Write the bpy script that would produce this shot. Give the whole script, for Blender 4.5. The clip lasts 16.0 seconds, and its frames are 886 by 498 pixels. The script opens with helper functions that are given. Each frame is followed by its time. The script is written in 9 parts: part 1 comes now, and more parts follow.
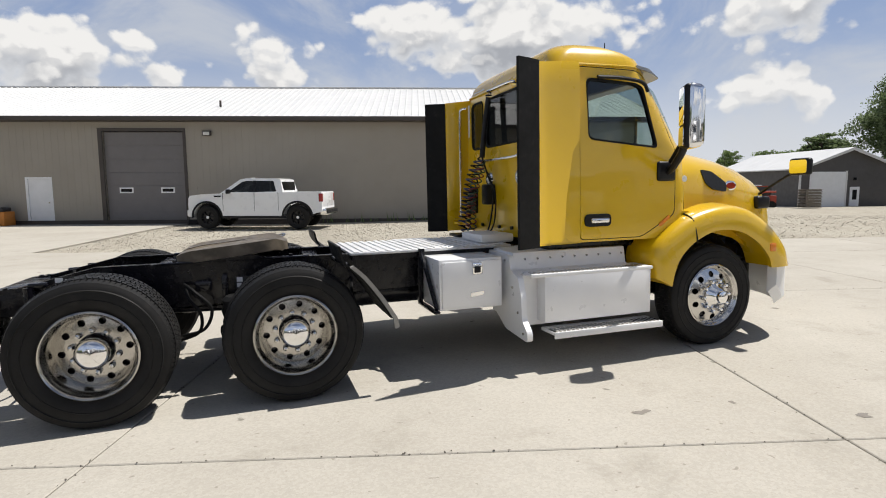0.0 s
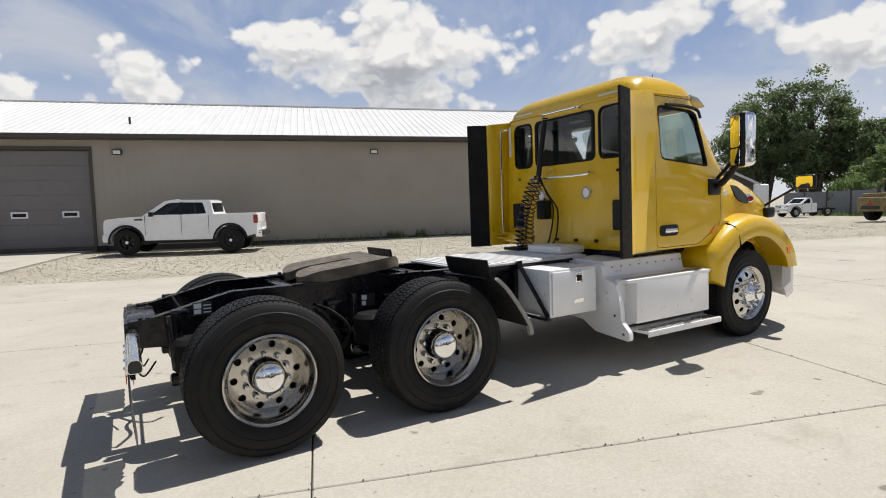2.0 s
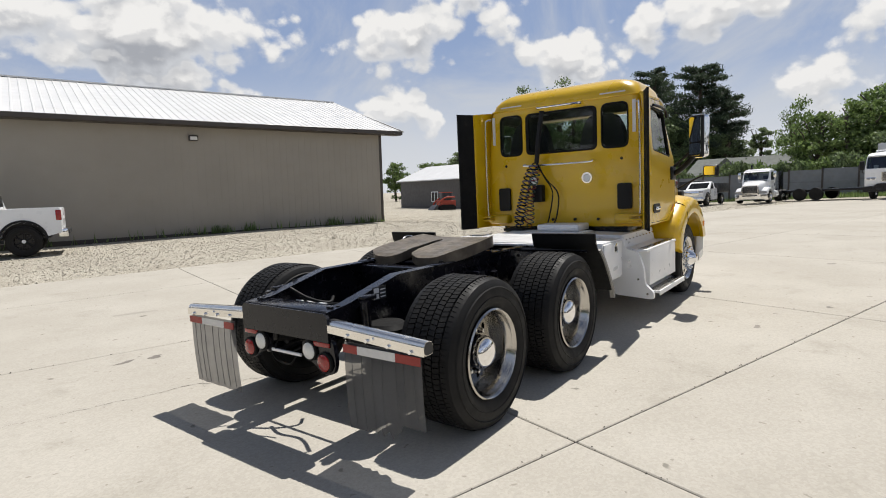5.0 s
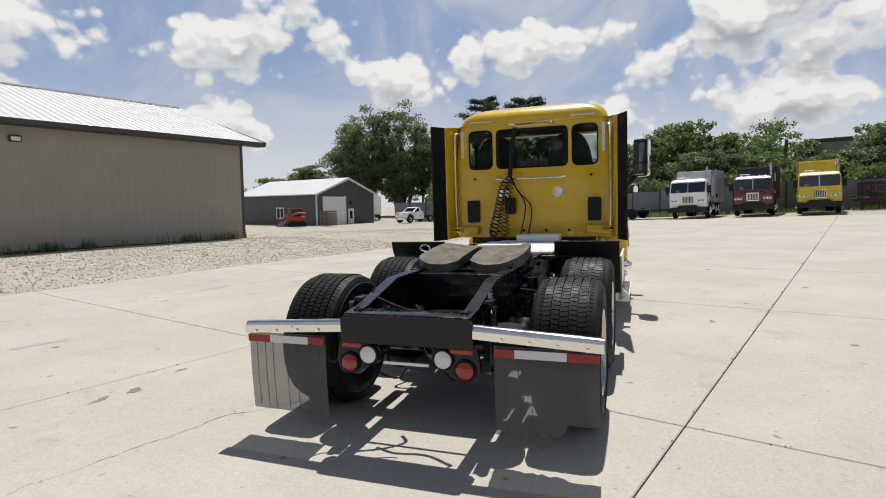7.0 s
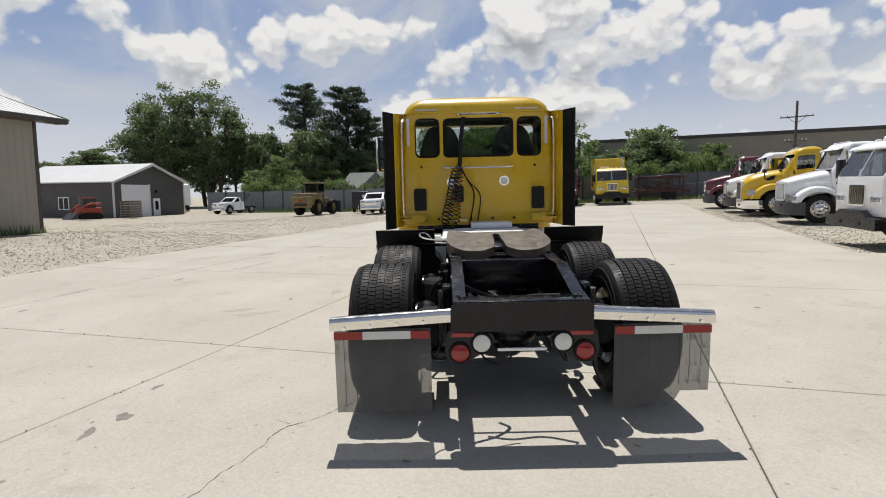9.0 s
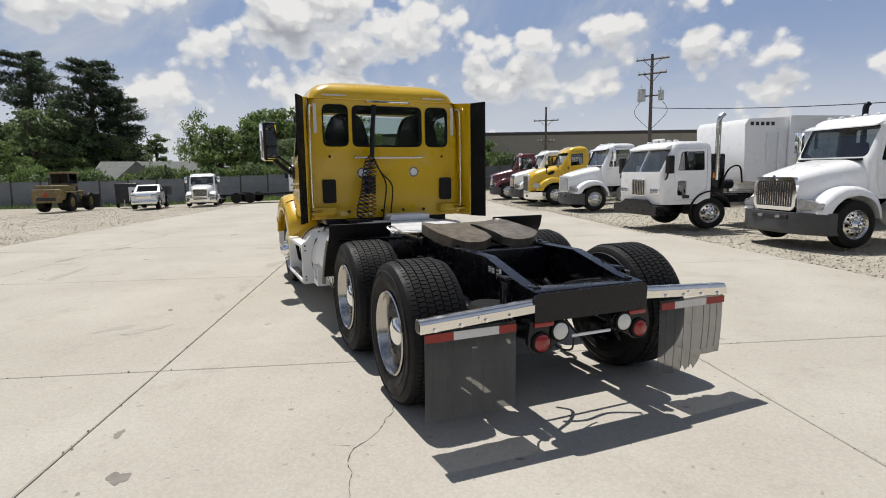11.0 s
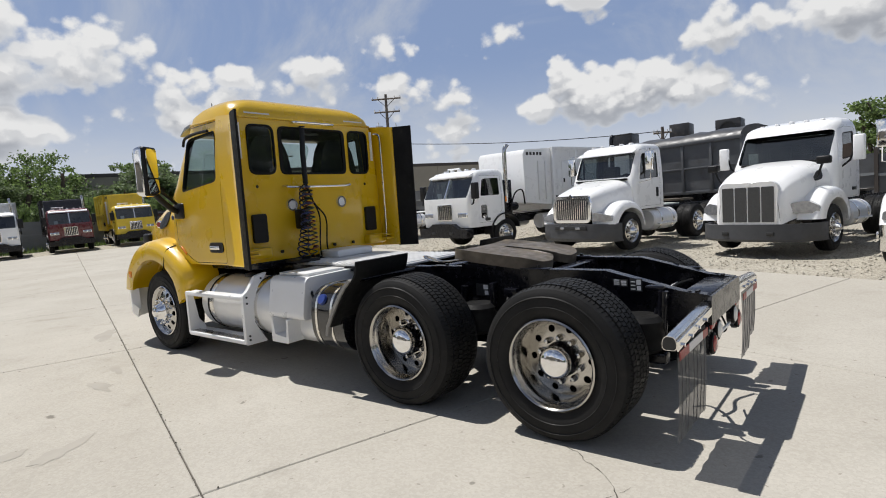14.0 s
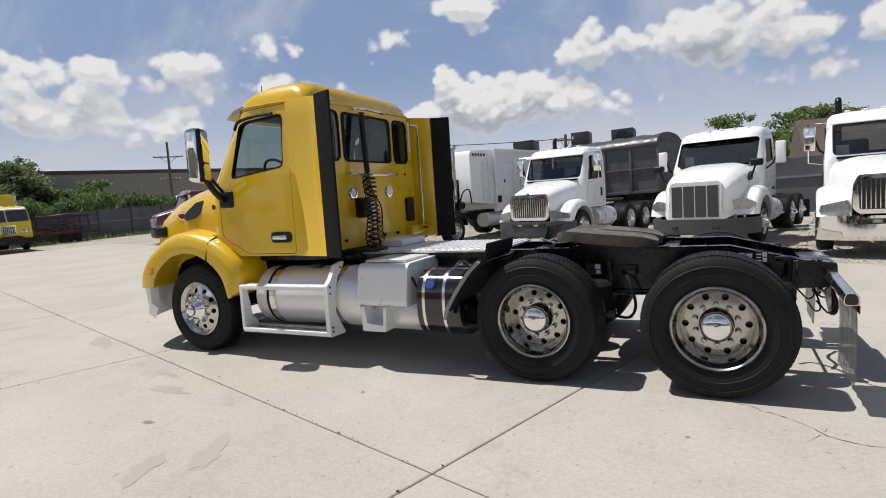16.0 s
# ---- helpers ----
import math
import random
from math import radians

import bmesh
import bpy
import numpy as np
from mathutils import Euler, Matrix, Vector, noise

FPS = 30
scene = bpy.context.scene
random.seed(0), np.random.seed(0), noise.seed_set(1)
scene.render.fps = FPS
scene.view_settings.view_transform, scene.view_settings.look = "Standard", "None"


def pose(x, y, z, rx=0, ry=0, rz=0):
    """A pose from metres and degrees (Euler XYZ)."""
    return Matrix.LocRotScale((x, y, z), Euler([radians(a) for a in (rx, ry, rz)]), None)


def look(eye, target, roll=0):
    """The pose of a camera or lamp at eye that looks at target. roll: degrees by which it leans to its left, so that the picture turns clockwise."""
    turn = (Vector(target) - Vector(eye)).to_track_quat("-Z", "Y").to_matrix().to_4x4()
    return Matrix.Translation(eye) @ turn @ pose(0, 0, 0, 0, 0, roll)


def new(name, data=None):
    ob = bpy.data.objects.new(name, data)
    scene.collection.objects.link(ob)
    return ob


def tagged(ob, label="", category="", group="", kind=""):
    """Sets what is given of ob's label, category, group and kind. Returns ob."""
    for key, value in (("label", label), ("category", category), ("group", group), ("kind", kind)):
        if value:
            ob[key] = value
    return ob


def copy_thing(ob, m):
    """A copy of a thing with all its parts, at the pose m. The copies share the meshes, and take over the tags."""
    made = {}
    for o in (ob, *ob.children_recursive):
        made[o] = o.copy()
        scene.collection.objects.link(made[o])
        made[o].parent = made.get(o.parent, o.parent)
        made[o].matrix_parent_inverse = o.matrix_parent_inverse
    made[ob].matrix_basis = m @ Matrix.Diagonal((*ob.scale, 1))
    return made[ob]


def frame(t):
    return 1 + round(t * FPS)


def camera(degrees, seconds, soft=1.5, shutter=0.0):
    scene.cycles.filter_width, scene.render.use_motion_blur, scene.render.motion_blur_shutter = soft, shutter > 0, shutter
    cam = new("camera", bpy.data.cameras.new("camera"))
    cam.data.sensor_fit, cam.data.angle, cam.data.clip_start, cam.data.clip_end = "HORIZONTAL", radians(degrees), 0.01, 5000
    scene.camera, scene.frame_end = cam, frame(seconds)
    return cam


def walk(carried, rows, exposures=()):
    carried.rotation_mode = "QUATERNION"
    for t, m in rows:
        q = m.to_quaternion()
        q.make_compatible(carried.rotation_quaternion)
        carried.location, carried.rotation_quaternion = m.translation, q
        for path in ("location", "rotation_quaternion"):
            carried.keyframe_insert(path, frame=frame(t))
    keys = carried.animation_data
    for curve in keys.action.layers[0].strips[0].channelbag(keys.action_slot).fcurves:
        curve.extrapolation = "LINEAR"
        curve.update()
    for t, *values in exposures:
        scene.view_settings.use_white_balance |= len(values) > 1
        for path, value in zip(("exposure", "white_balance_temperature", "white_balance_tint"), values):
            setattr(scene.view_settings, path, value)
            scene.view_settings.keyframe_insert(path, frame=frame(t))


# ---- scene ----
cam = camera(77.5, 16.0, soft=1.0)
PATH = [
    (0, (1.061, -5.217, 1.627), (1.701, -3.336, 1.400), -0.25),
    (0.5, (0.572, -5.107, 1.625), (1.314, -3.263, 1.409), -0.33),
    (1, (0.103, -5.010, 1.635), (0.935, -3.203, 1.434), -0.70),
    (1.5, (-0.318, -4.843, 1.630), (0.598, -3.074, 1.450), -0.99),
    (2, (-0.770, -4.684, 1.634), (0.225, -2.957, 1.469), -1.17),
    (2.5, (-1.190, -4.512, 1.635), (-0.120, -2.830, 1.470), -1.16),
    (3, (-1.624, -4.262, 1.625), (-0.469, -2.639, 1.449), -1.14),
    (3.5, (-2.054, -4.055, 1.618), (-0.800, -2.510, 1.422), -1.43),
    (4, (-2.408, -3.718, 1.614), (-1.042, -2.273, 1.402), -1.72),
    (4.2, (-2.549, -3.579, 1.625), (-1.136, -2.180, 1.410), -1.82),
    (6.3, (-3.606, -1.979, 1.537), (-1.807, -1.121, 1.377), -0.78),
    (6.5, (-3.684, -1.795, 1.547), (-1.862, -0.986, 1.393), -0.79),
    (7, (-3.920, -1.370, 1.542), (-2.043, -0.698, 1.387), -0.72),
    (7.5, (-4.062, -0.940, 1.526), (-2.137, -0.421, 1.360), -0.66),
    (8, (-4.172, -0.463, 1.520), (-2.212, -0.104, 1.347), -0.51),
    (8.5, (-4.256, -0.012, 1.526), (-2.274, 0.174, 1.342), -0.37),
    (9, (-4.191, 0.494, 1.524), (-2.200, 0.499, 1.329), -0.44),
    (9.5, (-4.171, 0.978, 1.524), (-2.192, 0.786, 1.316), -0.33),
    (10, (-4.035, 1.434, 1.514), (-2.087, 1.039, 1.293), -0.22),
    (10.2, (-3.958, 1.618, 1.529), (-2.030, 1.142, 1.303), -0.26),
    (12.3, (-2.960, 3.184, 1.495), (-1.375, 1.981, 1.299), -1.81),
    (12.5, (-2.797, 3.303, 1.505), (-1.257, 2.043, 1.312), -2.25),
    (13, (-2.442, 3.619, 1.493), (-1.012, 2.232, 1.314), -2.95),
    (13.5, (-2.069, 3.916, 1.501), (-0.741, 2.428, 1.340), -3.64),
    (14, (-1.657, 4.220, 1.508), (-0.415, 2.659, 1.372), -4.01),
    (14.5, (-1.296, 4.565, 1.506), (-0.130, 2.945, 1.384), -4.16),
    (15, (-0.866, 4.837, 1.487), (0.226, 3.166, 1.368), -4.21),
    (15.5, (-0.479, 5.117, 1.476), (0.528, 3.393, 1.344), -4.07),
    (16, (-0.073, 5.344, 1.458), (0.834, 3.568, 1.313), -4.14),
]
walk(cam, [(t, look(e, p, r)) for t, e, p, r in PATH],
     [(0, 0.19, 6560, 10), (3, 0.19, 6560, 10), (7, 0.13, 6530, 10), (10, 0.08, 6530, 10), (12.5, 0.07, 6440, 10), (16, 0.04, 6400, 10)])

# ---- light: high summer sun over the front of the truck, cumulus sky ----
SUN_DIR = Vector((0.42, 0.045, 0.905)).normalized()
scene.view_settings.exposure = 0.0
world = bpy.data.worlds.new("sky")
scene.world = world
world.use_nodes = True
wt = world.node_tree
wt.nodes.clear()


def wn(kind, **sets):
    n = wt.nodes.new(kind)
    for k, v in sets.items():
        n.inputs[k.replace("_", " ")].default_value = v
    return n


def wmath(op, a, b=None, c=None):
    n = wt.nodes.new("ShaderNodeMath")
    n.operation = op
    for i, v in enumerate((a, b, c)):
        if v is None:
            continue
        if isinstance(v, (int, float)):
            n.inputs[i].default_value = v
        else:
            wt.links.new(v, n.inputs[i])
    return n.outputs[0]


def wmix(fac, a, b):
    n = wt.nodes.new("ShaderNodeMix")
    n.data_type = "RGBA"
    for sock, v in ((n.inputs[0], fac), (n.inputs[6], a), (n.inputs[7], b)):
        if isinstance(v, (tuple, float, int)):
            sock.default_value = v
        else:
            wt.links.new(v, sock)
    return n.outputs[2]


sky = wt.nodes.new("ShaderNodeTexSky")
sky.sky_type = "NISHITA"
sky.sun_disc = False
sky.sun_elevation = math.asin(SUN_DIR.z)
sky.sun_rotation = math.atan2(SUN_DIR.x, SUN_DIR.y)
sky.air_density, sky.dust_density, sky.ozone_density = 1.0, 0.6, 1.5
tc = wt.nodes.new("ShaderNodeTexCoord")
sep = wt.nodes.new("ShaderNodeSeparateXYZ")
wt.links.new(tc.outputs["Generated"], sep.inputs[0])


def shifted(dz):
    """Coordinates on the cloud layer for a direction lifted by dz; clouds shrink towards the horizon."""
    z = wmath("ADD", wmath("MAXIMUM", sep.outputs[2], 0.0), dz)
    lift = wmath("ADD", z, 0.9)
    comb = wt.nodes.new("ShaderNodeCombineXYZ")
    wt.links.new(wmath("DIVIDE", sep.outputs[0], lift), comb.inputs[0])
    wt.links.new(wmath("DIVIDE", sep.outputs[1], lift), comb.inputs[1])
    wt.links.new(wmath("MULTIPLY", z, 0.5), comb.inputs[2])
    return comb.outputs[0]


def wnoise(vec, scale, detail, rough, dist=0.0, off=0.0):
    mp = wt.nodes.new("ShaderNodeMapping")
    mp.inputs["Location"].default_value = (off, off * 0.7, off * 0.3)
    wt.links.new(vec, mp.inputs[0])
    n = wn("ShaderNodeTexNoise", Scale=scale, Detail=detail, Roughness=rough, Distortion=dist)
    wt.links.new(mp.outputs[0], n.inputs["Vector"])
    return n.outputs["Fac"]


def billow(vec, scale, off):
    """Rounded heads: one minus the distance to scattered points."""
    mp = wt.nodes.new("ShaderNodeMapping")
    mp.inputs["Location"].default_value = (off, off, off)
    wt.links.new(vec, mp.inputs[0])
    n = wn("ShaderNodeTexVoronoi", Scale=scale)
    n.feature = "SMOOTH_F1"
    n.inputs["Smoothness"].default_value = 0.25
    wt.links.new(mp.outputs[0], n.inputs["Vector"])
    return wmath("SUBTRACT", 1.0, n.outputs["Distance"])


def wramp(v, lo, hi):
    n = wt.nodes.new("ShaderNodeMapRange")
    n.interpolation_type = "SMOOTHSTEP"
    wt.links.new(v, n.inputs[0])
    n.inputs[1].default_value, n.inputs[2].default_value = lo, hi
    return n.outputs[0]


# cloud banks: azimuth, height, half width and half height, in degrees
BANKS = [(106, 10.5, 6, 3), (100, 12.8, 2.5, 1.1), (87.5, 12.8, 5, 3.4), (76, 16, 6, 2.5), (70, 11.8, 2.5, 1.5), (62, 14, 9, 4.2),
         (43, 8, 5, 2.3), (36, 14.5, 8, 3.6), (24, 12, 6, 2.6), (9, 16, 7, 2), (3, 8.5, 4, 2.2), (-13, 15, 12, 3.4),
         (-13, 8.8, 5, 1.6), (-31, 10, 4, 2), (-31, 14, 5, 1.3), (-34, 9, 5, 1.7), (-46, 14, 10, 5), (-52, 8, 4, 1.6),
         (-66, 19.5, 3, 1), (-68, 10.2, 8, 2.4), (-77, 9.4, 3, 1.5), (-85, 14.5, 7, 2.6), (-93, 8.8, 6, 1.6), (-96, 13, 7, 2.3)]
azimuth = wmath("MULTIPLY", wmath("ARCTAN2", sep.outputs[1], sep.outputs[0]), 180 / math.pi)


def banks(dz):
    """1 in the middle of a cloud bank, 0 at its rim, below 0 between the banks."""
    height = wmath("MULTIPLY", wmath("ARCSINE", wmath("MINIMUM", wmath("ADD", sep.outputs[2], dz), 1.0)), 180 / math.pi)
    comb = wt.nodes.new("ShaderNodeCombineXYZ")
    wt.links.new(azimuth, comb.inputs[0])
    wt.links.new(height, comb.inputs[1])
    near = None
    for a, e, ra, re in [(a, e, 1.3 * ra, 1.4 * re) for a, e, ra, re in BANKS]:
        ma = wt.nodes.new("ShaderNodeVectorMath")
        ma.operation = "MULTIPLY_ADD"
        wt.links.new(comb.outputs[0], ma.inputs[0])
        ma.inputs[1].default_value, ma.inputs[2].default_value = (1 / ra, 1 / re, 0), (-a / ra, -e / re, 0)
        ln = wt.nodes.new("ShaderNodeVectorMath")
        ln.operation = "LENGTH"
        wt.links.new(ma.outputs[0], ln.inputs[0])
        near = ln.outputs["Value"] if near is None else wmath("SMOOTH_MIN", near, ln.outputs["Value"], 0.35)
    return wmath("MINIMUM", wmath("MAXIMUM", wmath("SUBTRACT", 1.0, near), -0.32), 0.8)


def density(dz):
    v = shifted(dz)
    d = wmath("MULTIPLY_ADD", banks(dz), 0.13, 0.588 - 0.11 - 0.17 - 0.12 - 0.102)
    for value, weight in ((wnoise(v, 3.0, 1.5, 0.45, 0.0, 5.3), 0.22), (wnoise(v, 7.5, 8.0, 0.6, 0.1, 2.1), 0.34),
                          (billow(v, 9.5, 1.7), 0.20), (billow(v, 24.0, 0.4), 0.11), (billow(v, 52.0, 3.4), 0.06)):
        d = wmath("MULTIPLY_ADD", value, weight, d)
    return d


dens, above, rim = density(0.0), density(0.045), density(0.014)
dome = wmix(wramp(sep.outputs[2], 0.34, 0.65), (4.5, 5.9, 9.3, 1), (1.3, 1.7, 2.9, 1))
blue = wmix(0.70, sky.outputs[0], dome)
rare = wmath("MULTIPLY", wramp(sep.outputs[2], 0.42, 0.85), 0.12)
rare = wmath("ADD", rare, wmath("MULTIPLY", wramp(wmath("SUBTRACT", wmath("MULTIPLY", sep.outputs[2], 0.6), sep.outputs[1]), 0.35, 1.0), 0.035))
cover = wramp(wmath("SUBTRACT", dens, rare), 0.566, 0.612)
depth = wramp(dens, 0.595, 0.70)
broad = wramp(wmath("SUBTRACT", dens, above), -0.02, 0.085)
fine = wramp(wmath("SUBTRACT", dens, rim), -0.016, 0.022)
crest = wmath("ADD", wmath("MULTIPLY", broad, 0.62), wmath("MULTIPLY", fine, 0.38))
wisps = wmath("MULTIPLY", wramp(wnoise(shifted(0.0), 3.4, 7.0, 0.62, 0.8, 9.1), 0.42, 0.72), 0.75)
belly = wmix(depth, (9.2, 9.5, 10.0, 1), (5.6, 5.85, 6.4, 1))
cloud = wmix(crest, belly, (12.6, 12.5, 12.3, 1))
hazed = wmix(wmath("MULTIPLY", wramp(sep.outputs[2], 0.27, 0.0), 0.8), blue, (10.0, 10.4, 11.0, 1))
veil = wmix(wisps, hazed, (8.4, 8.8, 9.4, 1))
low_haze = wmath("MULTIPLY", wramp(sep.outputs[2], 0.20, 0.0), 0.5)
final = wmix(low_haze, wmix(cover, veil, cloud), (10.4, 10.7, 11.2, 1))
bg = wn("ShaderNodeBackground", Strength=0.061)
wt.links.new(final, bg.inputs["Color"])
wout = wt.nodes.new("ShaderNodeOutputWorld")
wt.links.new(bg.outputs[0], wout.inputs["Surface"])

sun_data = bpy.data.lights.new("sun", "SUN")
sun_data.energy, sun_data.angle, sun_data.color = 5.0, radians(0.53), (1.0, 0.965, 0.915)
sun = new("sun", sun_data)
sun.matrix_world = look(SUN_DIR * 60, (0, 0, 0))

# ---- small modelling tools ----
TILT = Matrix(((0.9999, 0.0001, -0.01414, 0), (0.0001, 0.99989, 0.01483, 0), (0.01414, -0.01483, 0.99979, 0), (0, 0, 0, 1)))


def nodes_of(name):
    m = bpy.data.materials.new(name)
    m.use_nodes = True
    nt = m.node_tree
    return m, nt, nt.nodes["Principled BSDF"]


def mat(name, col, rough=0.5, metal=0.0, var=0.18, scale=2.5, fine=45.0, bump=0.0, bscale=90.0, coat=0.0, spread=0.12,
        dirt=None, dirt_at=(0.55, 0.75), each=0.0, emit=0.0, alpha=1.0, spec=0.5):
    """A painted, metal or mineral surface: colour varied at two scales, uneven gloss, fine relief and optional dirt."""
    m, nt, bsdf = nodes_of(name)
    L, N = nt.links.new, nt.nodes.new
    tcn = N("ShaderNodeTexCoord")

    def noise_of(sc, det, seed):
        n = N("ShaderNodeTexNoise")
        n.inputs["Scale"].default_value, n.inputs["Detail"].default_value = sc, det
        mp = N("ShaderNodeMapping")
        mp.inputs["Location"].default_value = (seed, seed * 1.7, seed * 0.6)
        L(tcn.outputs["Object"], mp.inputs[0])
        L(mp.outputs[0], n.inputs["Vector"])
        return n.outputs["Fac"]

    def mixed(f, a, b, kind="MIX"):
        n = N("ShaderNodeMix")
        n.data_type, n.blend_type = "RGBA", kind
        for sock, v in ((n.inputs[0], f), (n.inputs[6], a), (n.inputs[7], b)):
            if isinstance(v, (tuple, float, int)):
                sock.default_value = v
            else:
                L(v, sock)
        return n.outputs[2]

    def ranged(v, a, b, c, d):
        n = N("ShaderNodeMapRange")
        L(v, n.inputs[0])
        for i, q in enumerate((a, b, c, d)):
            n.inputs[i + 1].default_value = q
        return n.outputs[0]

    lo = tuple(max(0, c * (1 - var)) for c in col) + (1,)
    hi = tuple(min(1, c * (1 + var)) for c in col) + (1,)
    large, small = noise_of(scale, 5, 1.3), noise_of(fine, 3, 7.1)
    c1 = mixed(ranged(large, 0.3, 0.7, 0, 1), lo, hi)
    c2 = mixed(ranged(small, 0.25, 0.75, 0.0, 0.35 if var else 0), c1, lo)
    if each:
        oi = N("ShaderNodeObjectInfo")
        hsv = N("ShaderNodeHueSaturation")
        L(ranged(oi.outputs["Random"], 0, 1, 1 - each, 1 + each), hsv.inputs["Value"])
        L(c2, hsv.inputs["Color"])
        c2 = hsv.outputs[0]
    if dirt:
        d = N("ShaderNodeMapRange")
        d.interpolation_type = "SMOOTHSTEP"
        L(noise_of(scale * 1.9, 8, 4.4), d.inputs[0])
        d.inputs[1].default_value, d.inputs[2].default_value = dirt_at
        d.inputs[4].default_value = 0.75
        c2 = mixed(d.outputs[0], c2, tuple(dirt) + (1,))
    L(c2, bsdf.inputs["Base Color"])
    L(ranged(noise_of(scale * 3, 4, 2.2), 0.3, 0.7, max(0.02, rough - spread), min(1, rough + spread)), bsdf.inputs["Roughness"])
    bsdf.inputs["Metallic"].default_value = metal
    bsdf.inputs["Specular IOR Level"].default_value = spec
    bsdf.inputs["Coat Weight"].default_value = coat
    bsdf.inputs["Coat Roughness"].default_value = 0.04
    bsdf.inputs["Alpha"].default_value = alpha
    if emit:
        bsdf.inputs["Emission Color"].default_value = tuple(col) + (1,)
        bsdf.inputs["Emission Strength"].default_value = emit
    if bump:
        b = N("ShaderNodeBump")
        b.inputs["Strength"].default_value, b.inputs["Distance"].default_value = 0.6, bump
        L(noise_of(bscale, 6, 9.0), b.inputs["Height"])
        L(b.outputs[0], bsdf.inputs["Normal"])
    return m


def glass(name, tint=(0.75, 0.8, 0.78), rough=0.01, clear=0.8, gloss=0.06):
    """Thin window glass: mostly see-through, with a real glossy reflection."""
    m, nt, bsdf = nodes_of(name)
    nt.nodes.remove(bsdf)
    L, N = nt.links.new, nt.nodes.new
    tr, gl, mx, fr = N("ShaderNodeBsdfTransparent"), N("ShaderNodeBsdfGlossy"), N("ShaderNodeMixShader"), N("ShaderNodeLayerWeight")
    tr.inputs[0].default_value = tuple(t * clear for t in tint) + (1,)
    gl.inputs["Roughness"].default_value = rough
    fr.inputs[0].default_value = 0.5
    power, scaled = N("ShaderNodeMath"), N("ShaderNodeMath")
    power.operation, scaled.operation = "POWER", "MULTIPLY_ADD"
    power.inputs[1].default_value = 4.0
    scaled.inputs[1].default_value, scaled.inputs[2].default_value = 0.88, gloss
    L(fr.outputs["Facing"], power.inputs[0])
    L(power.outputs[0], scaled.inputs[0])
    L(scaled.outputs[0], mx.inputs[0])
    L(tr.outputs[0], mx.inputs[1])
    L(gl.outputs[0], mx.inputs[2])
    L(mx.outputs[0], nt.nodes["Material Output"].inputs[0])
    return m


def mesh_of(name, bm, material, angle=35):
    bmesh.ops.recalc_face_normals(bm, faces=bm.faces[:])
    me = bpy.data.meshes.new(name)
    bm.to_mesh(me)
    bm.free()
    for mm in (material if isinstance(material, (list, tuple)) else [material]):
        me.materials.append(mm)
    me.polygons.foreach_set("use_smooth", [True] * len(me.polygons))
    me.set_sharp_from_angle(angle=radians(angle))
    return me


def part(name, bm, material, parent=None, label="", angle=35, at=None):
    ob = new(name, mesh_of(name, bm, material, angle))
    if parent is not None:
        ob.parent = parent
    if at is not None:
        ob.matrix_basis = at
    if label:
        ob["label"] = label
    return ob


def lined(bm, centre, back=0.0):
    """Mark the faces that look towards the inside of a cab, for a second material."""
    bmesh.ops.recalc_face_normals(bm, faces=bm.faces[:])
    c = Vector(centre)
    for f in bm.faces:
        m = f.calc_center_median()
        d = Vector((c.x - m.x, c.y - m.y, c.z - m.z))
        f.material_index = 1 if f.normal.dot(d) > 0.12 * d.length else 0
    return bm


def thing(name, label, category, group="", kind="", at=None):
    ob = new(name)
    ob.empty_display_size = 0.2
    if at is not None:
        ob.matrix_basis = at
    return tagged(ob, label, category, group, kind)


def B():
    return bmesh.new()


def box(bm, a, b, bev=0.0, seg=2, m=None):
    """A box between two corners, its edges rounded by bev."""
    x0, y0, z0 = (min(p, q) for p, q in zip(a, b))
    x1, y1, z1 = (max(p, q) for p, q in zip(a, b))
    r = bmesh.ops.create_cube(bm, size=1.0)
    vs = r["verts"]
    for v in vs:
        v.co = Vector((x0 + (v.co.x + 0.5) * (x1 - x0), y0 + (v.co.y + 0.5) * (y1 - y0), z0 + (v.co.z + 0.5) * (z1 - z0)))
    if m is not None:
        bmesh.ops.transform(bm, matrix=m, verts=vs)
    if bev:
        es = list({e for v in vs for e in v.link_edges})
        bmesh.ops.bevel(bm, geom=es, offset=bev, segments=seg, affect="EDGES", profile=0.5)
    return bm


def frame_of(d):
    d = Vector(d).normalized()
    a = d.cross(Vector((0, 0, 1)))
    if a.length < 1e-3:
        a = Vector((1, 0, 0))
    a.normalize()
    return d, a, d.cross(a)


def loft(bm, rings, close=True, cap=True):
    """Skin a list of rings of equal length."""
    vr = [[bm.verts.new(p) for p in r] for r in rings]
    n = len(vr[0])
    for r0, r1 in zip(vr, vr[1:]):
        for i in range(n if close else n - 1):
            j = (i + 1) % n
            bm.faces.new((r0[i], r0[j], r1[j], r1[i]))
    if cap and close:
        bm.faces.new(vr[0][::-1])
        bm.faces.new(vr[-1])
    return bm


def cyl(bm, p0, p1, r, seg=16, r2=None, cap=True):
    p0, p1 = Vector(p0), Vector(p1)
    d, a, b = frame_of(p1 - p0)
    r2 = r if r2 is None else r2
    cs = [(math.cos(2 * math.pi * i / seg), math.sin(2 * math.pi * i / seg)) for i in range(seg)]
    return loft(bm, [[p + a * c * q + b * s * q for c, s in cs] for p, q in ((p0, r), (p1, r2))], cap=cap)


